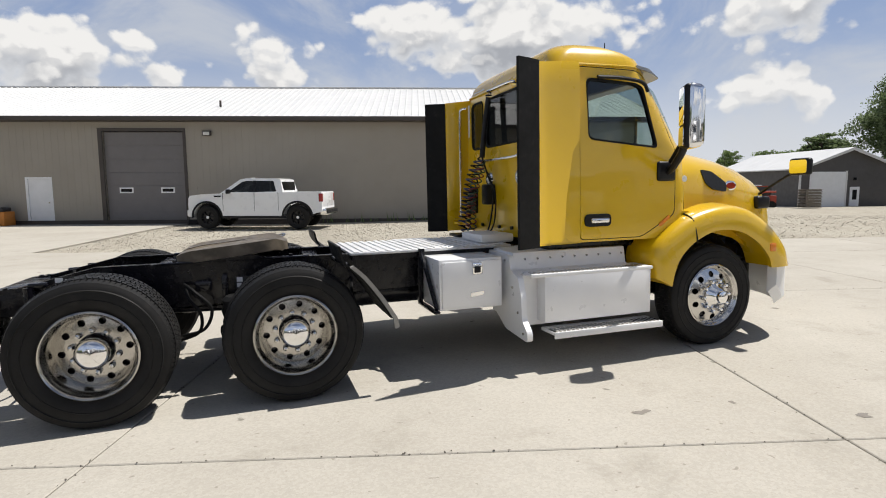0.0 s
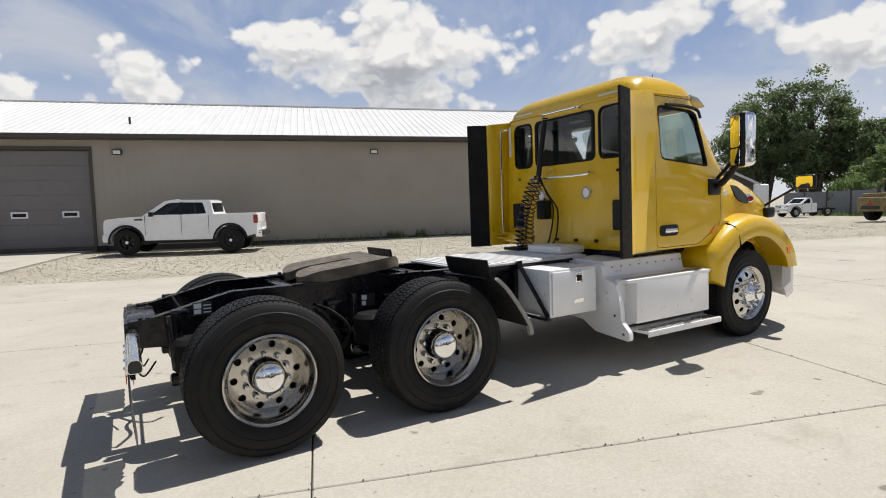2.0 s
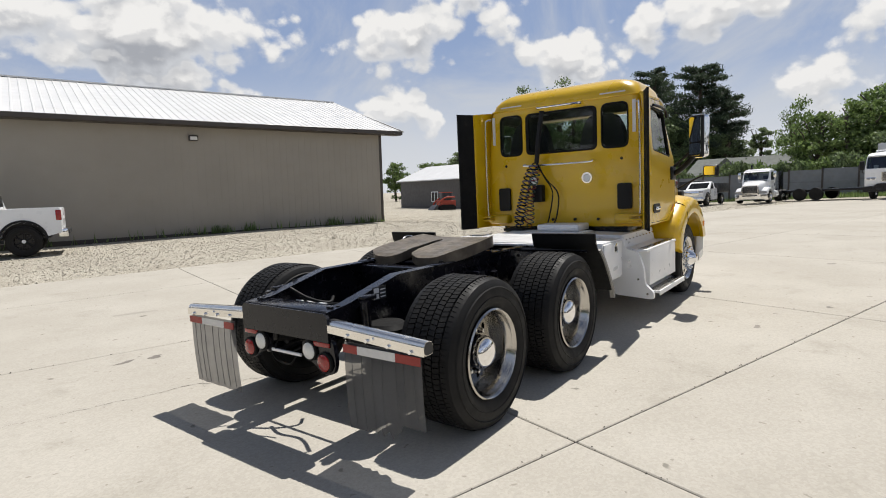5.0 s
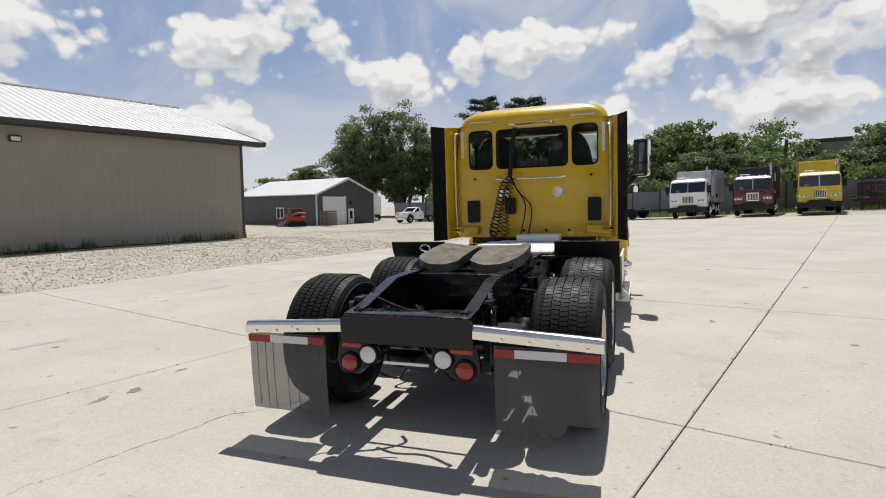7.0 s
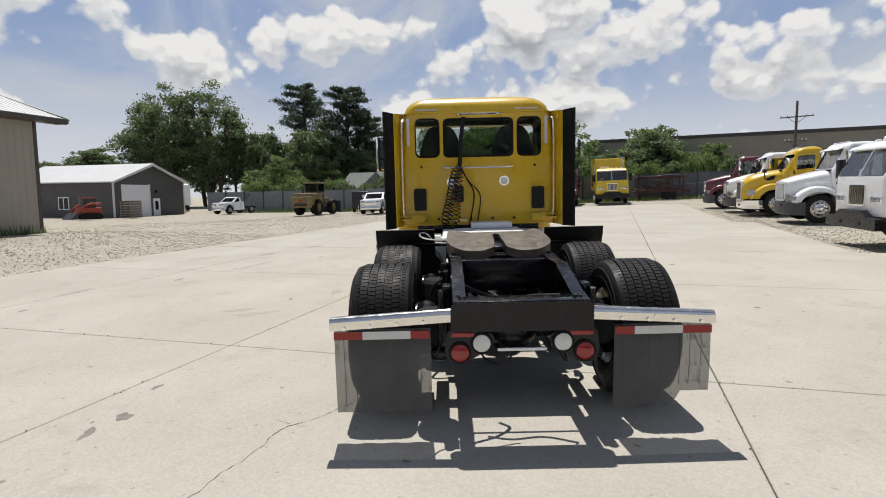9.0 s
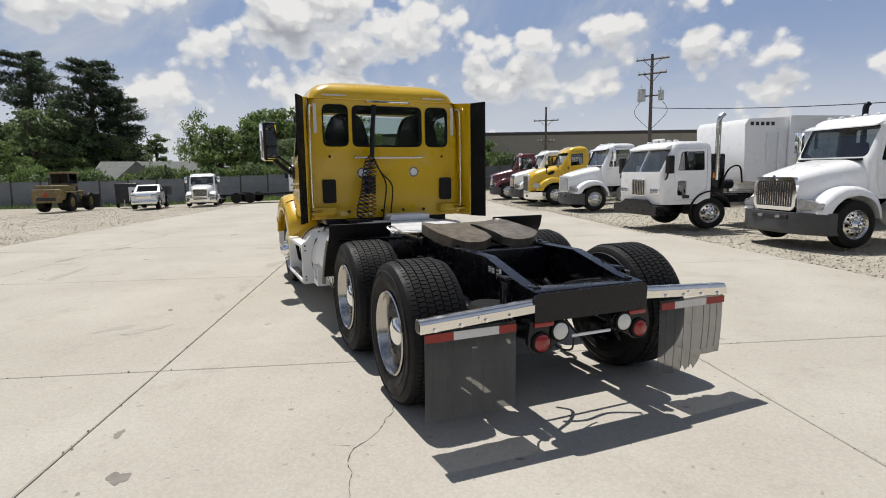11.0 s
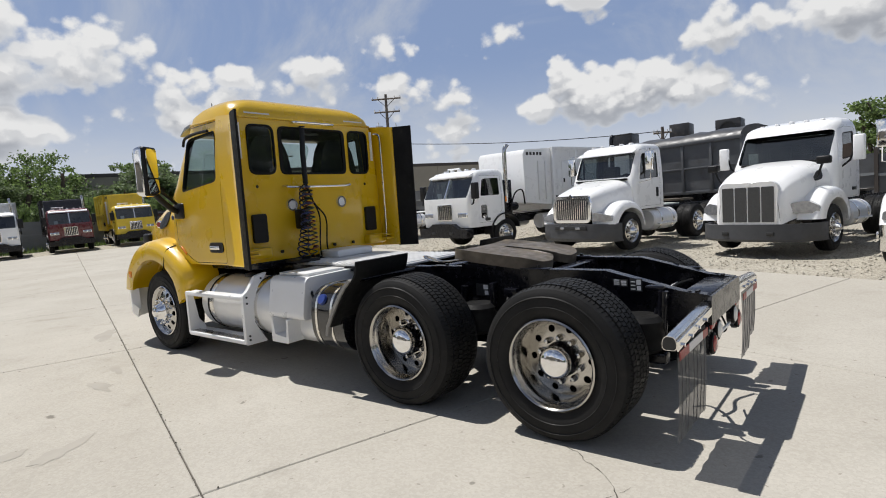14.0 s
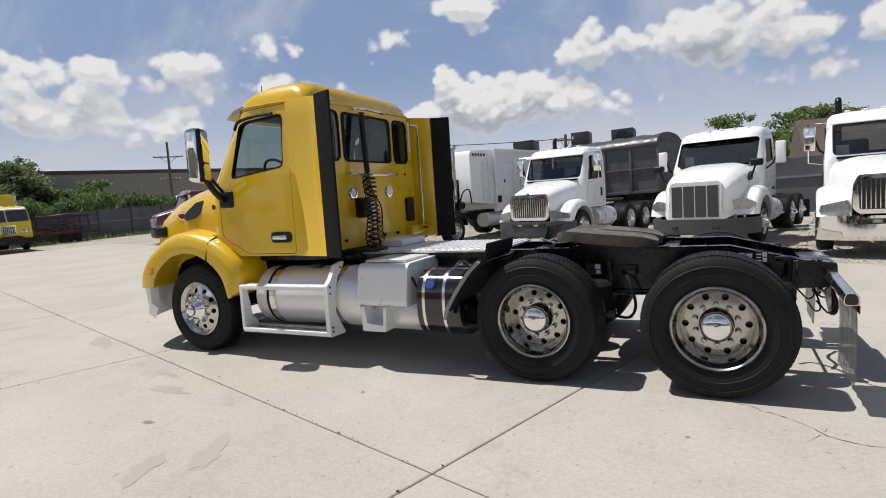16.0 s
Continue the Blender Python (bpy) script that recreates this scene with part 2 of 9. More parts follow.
def lathe(bm, prof, origin=(0, 0, 0), axis=(0, 1, 0), seg=48, cap=False):
    """Turn a profile of (radius, height along the axis)."""
    o = Vector(origin)
    d, a, b = frame_of(axis)
    cs = [(math.cos(2 * math.pi * i / seg), math.sin(2 * math.pi * i / seg)) for i in range(seg)]
    return loft(bm, [[o + d * h + (a * c + b * s) * max(r, 1e-4) for c, s in cs] for r, h in prof], cap=cap)


def tube(bm, pts, r, seg=8, cap=True):
    """Sweep a round section along a polyline."""
    pts = [Vector(p) for p in pts]
    rings = []
    d, a, b = frame_of(pts[1] - pts[0])
    for i, p in enumerate(pts):
        t = (pts[min(i + 1, len(pts) - 1)] - pts[max(i - 1, 0)]).normalized()
        a = (a - t * a.dot(t)).normalized()
        b = t.cross(a)
        rings.append([p + (a * math.cos(2 * math.pi * k / seg) + b * math.sin(2 * math.pi * k / seg)) * r for k in range(seg)])
    return loft(bm, rings, cap=cap)


def smooth_path(pts, n=6):
    """A Catmull-Rom line through points."""
    pts = [Vector(p) for p in pts]
    q = [pts[0] * 2 - pts[1]] + pts + [pts[-1] * 2 - pts[-2]]
    out = []
    for i in range(1, len(q) - 2):
        for k in range(n):
            t = k / n
            out.append(0.5 * (2 * q[i] + (q[i + 1] - q[i - 1]) * t + (2 * q[i - 1] - 5 * q[i] + 4 * q[i + 1] - q[i + 2]) * t * t
                              + (3 * q[i] - q[i - 1] - 3 * q[i + 1] + q[i + 2]) * t ** 3))
    return out + [pts[-1]]


def rounded(poly, r, n=4):
    """Round the corners of a 2D polygon."""
    out = []
    k = len(poly)
    for i in range(k):
        p, a, b = Vector(poly[i]), Vector(poly[i - 1]), Vector(poly[(i + 1) % k])
        q = min(r, (a - p).length * 0.45, (b - p).length * 0.45)
        s, e = p + (a - p).normalized() * q, p + (b - p).normalized() * q
        for j in range(n + 1):
            t = j / n
            out.append(tuple(s * (1 - t) ** 2 + p * 2 * t * (1 - t) + e * t * t))
    return out


def rect(a0, b0, a1, b1):
    return [(a0, b0), (a1, b0), (a1, b1), (a0, b1)]


def prism(bm, poly, axis, lo, hi, bev=0.0):
    """Extrude a 2D polygon along x (poly in y, z), y (x, z) or z (x, y)."""
    def put(p, h):
        return {"x": (h, p[0], p[1]), "y": (p[0], h, p[1]), "z": (p[0], p[1], h)}[axis]
    n0 = len(bm.verts)
    loft(bm, [[put(p, lo) for p in poly], [put(p, hi) for p in poly]])
    if bev:
        bm.verts.ensure_lookup_table()
        vs = set(bm.verts[n0:])
        es = [e for e in bm.edges if e.verts[0] in vs and e.verts[1] in vs and e.calc_face_angle(0) > 0.5]
        bmesh.ops.recalc_face_normals(bm, faces=[f for f in bm.faces if f.verts[0] in vs])
        bmesh.ops.bevel(bm, geom=es, offset=bev, segments=2, affect="EDGES", profile=0.5)
    return bm


HOLLOW = []


def boolean(a, b, how="DIFFERENCE"):
    """a cut, joined or intersected by b; both are used up. A hollow made by an earlier cut keeps its inner faces."""
    obs = []
    for bm in (a, b):
        if not any(bm is h for h in HOLLOW):
            bmesh.ops.recalc_face_normals(bm, faces=bm.faces[:])
        me = bpy.data.meshes.new("tmp")
        bm.to_mesh(me)
        bm.free()
        obs.append(new("tmp", me))
    md = obs[0].modifiers.new("cut", "BOOLEAN")
    md.object, md.operation, md.solver = obs[1], how, "EXACT"
    bpy.context.view_layer.update()
    me = bpy.data.meshes.new_from_object(obs[0].evaluated_get(bpy.context.evaluated_depsgraph_get()))
    out = B()
    out.from_mesh(me)
    for o in obs:
        bpy.data.objects.remove(o)
    bpy.data.meshes.remove(me)
    HOLLOW.append(out)
    return out


def mirrored(bm):
    """The same mesh for the other side of the vehicle (y to -y)."""
    c = bm.copy()
    for v in c.verts:
        v.co.y = -v.co.y
    bmesh.ops.reverse_faces(c, faces=c.faces[:])
    return c

# ---- materials ----
YELLOW = mat("yellow_paint", (0.68, 0.425, 0.002), 0.3, 0, 0.04, 1.2, 60, coat=0.7, spread=0.05, dirt=(0.55, 0.33, 0.02), dirt_at=(0.66, 0.98))
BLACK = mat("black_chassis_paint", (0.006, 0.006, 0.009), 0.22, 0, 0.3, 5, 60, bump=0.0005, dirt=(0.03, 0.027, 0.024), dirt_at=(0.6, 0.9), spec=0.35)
RUBBER = mat("black_rubber", (0.013, 0.013, 0.013), 0.6, 0, 0.25, 6, 70, bump=0.001, dirt=(0.04, 0.037, 0.034), dirt_at=(0.58, 0.9), spec=0.12)
TYRE = mat("tyre_rubber", (0.019, 0.0187, 0.0185), 0.55, 0, 0.25, 4, 50, bump=0.0012, bscale=140, dirt=(0.038, 0.035, 0.031), dirt_at=(0.55, 0.9), spec=0.12)
PLASTIC = mat("black_plastic", (0.010, 0.010, 0.011), 0.42, 0, 0.15, 8, 80, bump=0.0006, bscale=300, spec=0.25)
CHROME = mat("chrome", (0.86, 0.86, 0.86), 0.07, 1.0, 0.03, 8, 90, spread=0.04)
ALLOY = mat("polished_aluminium", (0.60, 0.585, 0.56), 0.12, 1.0, 0.08, 6, 70, bump=0.0004, dirt=(0.42, 0.39, 0.35), dirt_at=(0.55, 0.9))
# darker than ALLOY: shade inside the deep drive rims is in the colour
ALLOY_SHADED = mat("recess_shaded_aluminium", (0.50, 0.48, 0.445), 0.20, 1.0, 0.05, 6, 60, spread=0.05, dirt=(0.33, 0.31, 0.28), dirt_at=(0.6, 1.0))
STAINLESS = mat("stainless_steel", (0.82, 0.795, 0.745), 0.2, 1.0, 0.06, 5, 80, spread=0.08)
TANK = mat("brushed_aluminium", (0.80, 0.80, 0.80), 0.40, 0.45, 0.02, 4, 90, bump=0.0002, bscale=200, spread=0.03)
SILVER = mat("silver_painted_metal", (0.82, 0.82, 0.82), 0.38, 0.12, 0.03, 3, 70, bump=0.0006, bscale=40, dirt=(0.62, 0.6, 0.56), dirt_at=(0.68, 0.98))
DECK = mat("ribbed_deck_aluminium", (0.76, 0.76, 0.75), 0.45, 0.35, 0.1, 5, 60, dirt=(0.5, 0.47, 0.43), dirt_at=(0.6, 0.9))
GREASE = mat("greasy_cast_steel", (0.105, 0.087, 0.065), 0.45, 0.0, 0.45, 5, 40, bump=0.004, bscale=26, dirt=(0.19, 0.157, 0.115), dirt_at=(0.42, 0.80), spec=0.3)
REDLENS = mat("red_lens", (0.30, 0.010, 0.008), 0.18, 0, 0.12, 20, 90, coat=0.5)
WHITELENS = mat("clear_lens", (0.72, 0.72, 0.68), 0.2, 0, 0.08, 20, 90, coat=0.4)
AMBER = mat("amber_lens", (0.75, 0.22, 0.01), 0.2, 0, 0.1, 20, 90, coat=0.5)
REFLECT_W = mat("white_reflective_tape", (0.68, 0.67, 0.65), 0.4, 0, 0.06, 30, 200)
REFLECT_R = mat("red_reflective_tape", (0.30, 0.022, 0.015), 0.4, 0, 0.1, 30, 200)
FLAP = mat("smoked_flap_plastic", (0.15, 0.15, 0.152), 0.42, 0, 0.12, 4, 60, bump=0.001, dirt=(0.19, 0.185, 0.175), dirt_at=(0.55, 0.85), alpha=0.76, spec=0.3)
CLOTH = mat("dark_seat_cloth", (0.018, 0.018, 0.02), 0.85, 0, 0.2, 12, 200, bump=0.001)
CABIN = mat("grey_cab_trim", (0.045, 0.045, 0.05), 0.7, 0, 0.15, 6, 120, bump=0.0008)
LINER = mat("headliner", (0.16, 0.16, 0.17), 0.9, 0, 0.1, 6, 120)
LABEL = mat("white_label", (0.7, 0.7, 0.7), 0.5, 0, 0.05)
INK = mat("black_print", (0.02, 0.02, 0.02), 0.5, 0, 0.05)
BLUE = mat("blue_plastic", (0.02, 0.045, 0.22), 0.35, 0, 0.1)
RED_HOSE = mat("red_hose", (0.16, 0.015, 0.012), 0.4, 0, 0.1)
GREEN_HOSE = mat("green_hose", (0.03, 0.075, 0.05), 0.4, 0, 0.1)
BLUE_HOSE = mat("blue_hose", (0.018, 0.03, 0.11), 0.4, 0, 0.1)
GLASS = glass("window_glass", (0.86, 0.92, 0.89), clear=0.92)
SIDE_GLASS = glass("green_tinted_door_glass", (0.80, 0.92, 0.88), clear=0.60)
TINT = glass("tinted_rear_glass", (0.80, 0.86, 0.84), clear=0.88)
MIRROR = mat("mirror_glass", (0.88, 0.9, 0.9), 0.02, 1.0, 0.0, spread=0.0)



def mineral(name, base, dark, pale, cell, cell_var, relief, spots=0.0, rough=0.9):
    """Concrete or crushed stone in yard coordinates: broad weathering, stone-sized cells, blots and fine grain."""
    m, nt, bsdf = nodes_of(name)
    L, N = nt.links.new, nt.nodes.new
    pos = N("ShaderNodeNewGeometry").outputs["Position"]

    def tex(kind, scale, **kw):
        n = N(kind)
        n.inputs["Scale"].default_value = scale
        for k, v in kw.items():
            n.inputs[k].default_value = v
        L(pos, n.inputs["Vector"])
        return n

    def rg(v, a, b, c=0.0, d=1.0):
        n = N("ShaderNodeMapRange")
        n.interpolation_type = "SMOOTHSTEP"
        L(v, n.inputs[0])
        for i, q in enumerate((a, b, c, d)):
            n.inputs[i + 1].default_value = q
        return n.outputs[0]

    def mx(f, a, b):
        n = N("ShaderNodeMix")
        n.data_type = "RGBA"
        for sock, v in ((n.inputs[0], f), (n.inputs[6], a), (n.inputs[7], b)):
            if isinstance(v, tuple):
                sock.default_value = v if len(v) == 4 else v + (1,)
            else:
                L(v, sock)
        return n.outputs[2]

    c = mx(rg(tex("ShaderNodeTexNoise", 0.45, Detail=7.0, Roughness=0.6).outputs["Fac"], 0.35, 0.7), base, pale)
    c = mx(rg(tex("ShaderNodeTexNoise", 1.3, Detail=9.0, Roughness=0.68, Distortion=0.4).outputs["Fac"], 0.52, 0.82, 0.0, 0.8), c, dark)
    vo = tex("ShaderNodeTexVoronoi", cell)
    hsv = N("ShaderNodeHueSaturation")
    sepc = N("ShaderNodeSeparateColor")
    L(vo.outputs["Color"], sepc.inputs[0])
    L(rg(sepc.outputs[0], 0.0, 1.0, 1 - cell_var, 1 + cell_var), hsv.inputs["Value"])
    L(c, hsv.inputs["Color"])
    c = mx(rg(vo.outputs["Distance"], 0.45, 0.95, 0.0, cell_var), hsv.outputs[0], dark)
    grain = tex("ShaderNodeTexNoise", 95.0, Detail=3.0).outputs["Fac"]
    c = mx(rg(grain, 0.5, 0.8, 0.0, 0.4), c, dark)
    if spots:
        warp = tex("ShaderNodeTexNoise", 6.0, Detail=4.0)
        add = N("ShaderNodeVectorMath")
        add.operation = "MULTIPLY_ADD"
        L(warp.outputs["Color"], add.inputs[0])
        add.inputs[1].default_value = (0.18, 0.18, 0.0)
        L(pos, add.inputs[2])
        for sc, lim, tone in ((0.22, 0.012, (0.13, 0.12, 0.10)), (0.6, 0.016, (0.17, 0.16, 0.135)), (3.1, 0.04, (0.25, 0.23, 0.195))):
            v2 = N("ShaderNodeTexVoronoi")
            v2.voronoi_dimensions = "2D"
            v2.inputs["Scale"].default_value = sc
            L(add.outputs[0], v2.inputs["Vector"])
            c = mx(rg(v2.outputs["Distance"], lim, lim * 0.45, 0.0, spots), c, tone)
    L(c, bsdf.inputs["Base Color"])
    bsdf.inputs["Roughness"].default_value = rough
    bsdf.inputs["Specular IOR Level"].default_value = 0.06
    b = N("ShaderNodeBump")
    b.inputs["Strength"].default_value, b.inputs["Distance"].default_value = 0.7, relief
    inv = rg(vo.outputs["Distance"], 0.0, 0.8, 1.0, 0.0) if relief > 0.01 else grain
    L(inv, b.inputs["Height"])
    L(b.outputs[0], bsdf.inputs["Normal"])
    return m


CONCRETE = mineral("pale_yard_concrete", (0.385, 0.360, 0.312), (0.285, 0.264, 0.222), (0.435, 0.410, 0.360), 60.0, 0.05, 0.0015, 0.75, 0.85)
JOINT = mat("dirty_joint_filler", (0.095, 0.083, 0.068), 0.9, 0, 0.4, 3, 30, bump=0.003)
STAIN = mat("oil_stain", (0.20, 0.18, 0.155), 0.7, 0, 0.25, 6, 40)
TAUPE = mat("taupe_steel_siding", (0.315, 0.286, 0.24), 0.55, 0.0, 0.05, 0.8, 20, dirt=(0.265, 0.236, 0.19), dirt_at=(0.6, 0.95))
BROWN = mat("dark_bronze_trim", (0.055, 0.045, 0.038), 0.45, 0, 0.1)
DOORGREY = mat("bronze_overhead_door", (0.17, 0.16, 0.158), 0.6, 0, 0.05, 2, 30)
WHITE_ROOF = mat("white_steel_roofing", (0.63, 0.63, 0.62), 0.42, 0.0, 0.05, 0.6, 12, dirt=(0.54, 0.53, 0.5), dirt_at=(0.58, 0.95))
WHITE_DOOR = mat("white_painted_door", (0.74, 0.75, 0.76), 0.4, 0, 0.04, 3, 40)
CHARCOAL = mat("charcoal_siding", (0.075, 0.07, 0.068), 0.55, 0, 0.08, 1, 20)
GRAVEL = mineral("crushed_limestone", (0.365, 0.336, 0.278), (0.25, 0.228, 0.182), (0.42, 0.39, 0.326), 34.0, 0.24, 0.02)
STONE = mat("limestone_chip", (0.46, 0.43, 0.37), 0.9, 0, 0.15, 6, 40, each=0.2)
GRASS = mat("rough_grass", (0.10, 0.145, 0.035), 0.9, 0, 0.35, 0.8, 20, bump=0.03, bscale=12)

SCUFF = mat("rubbed_tyre_mark", (0.338, 0.316, 0.273), 0.8, 0, 0.06, 2.0, 20, spec=0.2)
PEBBLE, _nt, _bs = nodes_of("mixed_limestone_pebbles")
_geo, _ramp = _nt.nodes.new("ShaderNodeNewGeometry"), _nt.nodes.new("ShaderNodeValToRGB")
_ramp.color_ramp.elements[0].color, _ramp.color_ramp.elements[1].color = (0.28, 0.255, 0.205, 1), (0.47, 0.437, 0.37, 1)
_nt.links.new(_geo.outputs["Random Per Island"], _ramp.inputs[0])
_nt.links.new(_ramp.outputs[0], _bs.inputs["Base Color"])
_bs.inputs["Roughness"].default_value = 0.9

# ---- the yard: one sheet of ground, concrete slabs and gravel ----
UA = radians(-16.1)
UD, VD = Vector((math.cos(UA), math.sin(UA), 0)), Vector((-math.sin(UA), math.cos(UA), 0))


def step(a, b, x):
    t = min(1.0, max(0.0, (x - a) / (b - a)))
    return t * t * (3 - 2 * t)


def yard(u, v, z=0.0):
    """A place given along (u) and across (v) the long shop building."""
    p = UD * u + VD * v
    return Vector((p.x, p.y, z))


def gz(x, y):
    """Height of the ground: the yard climbs gently away from the shop and flattens far off."""
    u, v = x * UD.x + y * UD.y, x * VD.x + y * VD.y
    su = max(-4.0, min(44.0, u))
    tv = max(-14.0, min(22.0, v))
    z = 0.0177 * su - tv * (0.0103 + 0.00066 * min(40.0, max(0.0, u - 6)))
    z += 0.25 * step(9, 20, v) * (1 - step(16, 32, u))
    z -= 0.012 * max(0.0, min(20.0, v - 22)) * step(18, 32, u)
    return z * (1 - step(70, 140, abs(u) + abs(v)))


def guv(u, v):
    p = yard(u, v)
    return gz(p.x, p.y)


def on_ground(x, y, rz=0.0, dz=0.0):
    """A pose on the ground at x, y, leaning with it."""
    n = Vector((gz(x - 0.5, y) - gz(x + 0.5, y), gz(x, y - 0.5) - gz(x, y + 0.5), 1)).normalized()
    lean = Vector((0, 0, 1)).rotation_difference(n).to_matrix().to_4x4()
    return Matrix.Translation((x, y, gz(x, y) + dz)) @ lean @ pose(0, 0, 0, 0, 0, rz)


def sheet(name, us, vs, drop, material, label, category):
    bm = B()
    grid = []
    for u in us:
        row = []
        for v in vs:
            p = yard(u, v)
            row.append(bm.verts.new((p.x, p.y, gz(p.x, p.y) - drop)))
        grid.append(row)
    for r0, r1 in zip(grid, grid[1:]):
        for a, b, c, d in zip(r0, r0[1:], r1[1:], r1):
            bm.faces.new((a, d, c, b))
    ob = part(name, bm, material)
    return tagged(ob, label, category, kind="structure")


FAR = [-2400, -1200, -600, -300, -160, -110]
NEAR = [i * 2.0 for i in range(-40, 41)]
sheet("ground", FAR + [-95] + NEAR + [95] + [-f for f in FAR[::-1]], FAR + [-95] + NEAR + [95] + [-f for f in FAR[::-1]], 0.06,
      GRAVEL, "pale crushed gravel ground round the concrete yard", "ground")

# ---- the long shop building ----
EAVE = 4.78


def wall_box(bm, u0, u1, v0, v1, z0, z1, bev=0.0):
    m = Matrix.Rotation(UA, 4, "Z")
    return box(bm, (u0, v0, z0), (u1, v1, z1), bev, 1, m)


WV = 21.13          # face of the long wall
US, UE = -38.0, 12.78
shop = thing("shop_building", "long taupe steel shop building with a white ribbed roof", "building", kind="structure")
bm = B()
cuts = B()
wall_box(bm, US, UE, WV, WV + 0.2, -0.5, EAVE)
for u0, u1, h in ((-11.60, -8.05, 4.12), (-15.02, -13.99, 2.03)):
    wall_box(cuts, u0, u1, WV - 0.3, WV + 0.6, -0.7, h)
bm = boolean(bm, cuts)
part("wall_front", bm, TAUPE, shop)
bm = B()
wall_box(bm, UE - 0.2, UE, WV + 0.2, WV + 14.4, -0.5, EAVE)
mR = Matrix.Rotation(UA, 4, "Z")
gab = B()
prism(gab, [(WV, EAVE), (WV + 14.4, EAVE), (WV + 7.2, EAVE + 2.36)], "x", UE - 0.2, UE)
bmesh.ops.transform(gab, matrix=mR, verts=gab.verts[:])
part("gable_wall", gab, TAUPE, shop)
part("wall_side", bm, TAUPE, shop)
bm = B()
wall_box(bm, US, UE, WV + 14.2, WV + 14.4, -0.5, EAVE)
part("wall_back", bm, TAUPE, shop)
bm = B()
wall_box(bm, US, US + 0.2, WV + 0.2, WV + 14.2, -0.5, EAVE)
part("wall_far_end", bm, TAUPE, shop)
# pressed ribs of the siding
bm = B()
for i in range(int((UE - US) / 0.3)):
    u = US + 0.15 + i * 0.3
    if -11.75 < u < -7.9:
        wall_box(bm, u - 0.025, u + 0.025, WV - 0.005, WV + 0.002, 4.3, EAVE)
    elif -15.1 < u < -13.9:
        wall_box(bm, u - 0.025, u + 0.025, WV - 0.005, WV + 0.002, 2.2, EAVE)
    else:
        wall_box(bm, u - 0.025, u + 0.025, WV - 0.005, WV + 0.002, -0.3, EAVE)
for i in range(46):
    v = WV + 0.35 + i * 0.3
    wall_box(bm, UE - 0.002, UE + 0.007, v - 0.025, v + 0.025, -0.3, EAVE)
tagged(part("siding_ribs", bm, TAUPE, shop), kind="stuff")
# roof: two ribbed slopes with an overhang
OV = 0.95
for side, name in ((1, "roof_front"), (-1, "roof_back")):
    bm = B()
    vr, vo = WV + 7.2, WV + 7.2 - side * 7.75
    zr, zo = EAVE + 2.48, EAVE + 2.48 - 7.75 * 2.36 / 7.2
    prof = []
    u = US - OV
    while u < UE + OV:
        prof += [(u, 0), (u + 0.24, 0), (u + 0.26, 0.022), (u + 0.30, 0.022), (u + 0.32, 0)]
        u += 0.32
    top0 = [mR @ Vector((a, vr, zr + h)) for a, h in prof]
    top1 = [mR @ Vector((a, vo, zo + h)) for a, h in prof]
    low0 = [mR @ Vector((a, vr, zr - 0.05)) for a, h in prof]
    low1 = [mR @ Vector((a, vo, zo - 0.05)) for a, h in prof]
    loft(bm, [low0, top0, top1, low1], close=False, cap=False)
    part(name, bm, WHITE_ROOF, shop, angle=20)
bm = B()
wall_box(bm, US - OV, UE + OV, WV + 7.05, WV + 7.35, EAVE + 2.46, EAVE + 2.53)
part("ridge_cap", bm, WHITE_ROOF, shop)
bm = B()
wall_box(bm, US - OV, UE + OV, WV - 0.62, WV - 0.55, EAVE - 0.24, EAVE - 0.05, 0.01)
part("fascia", bm, BROWN, shop, "dark bronze fascia and gutter")
bm = B()
wall_box(bm, US - OV, UE + OV, WV - 0.56, WV + 0.01, EAVE - 0.25, EAVE - 0.22)
part("soffit", bm, BROWN, shop)
bm = B()
prism(bm, [(WV - 0.6, EAVE - 0.24), (WV - 0.6, EAVE - 0.03), (WV + 7.2, EAVE + 2.44), (WV + 15, EAVE - 0.03), (WV + 15, EAVE - 0.24), (WV + 7.2, EAVE + 2.22)],
      "x", UE + OV - 0.05, UE + OV + 0.005)
bmesh.ops.transform(bm, matrix=mR, verts=bm.verts[:])
part("gable_trim", bm, BROWN, shop)
bm = B()
prism(bm, [(WV - 0.55, EAVE - 0.25), (WV + 7.2, EAVE + 2.2), (WV + 7.2, EAVE + 2.17), (WV - 0.55, EAVE - 0.28)], "x", UE - 0.01, UE + OV - 0.05)
bmesh.ops.transform(bm, matrix=mR, verts=bm.verts[:])
part("gable_soffit", bm, BROWN, shop)
bm = B()
wall_box(bm, UE - 0.12, UE + 0.02, WV - 0.02, WV + 0.12, -0.3, EAVE - 0.25)
part("corner_trim", bm, BROWN, shop)
bm = B()
wall_box(bm, US, UE, WV - 0.03, WV + 0.0, -0.4, 0.14)
part("base_trim", bm, BROWN, shop)
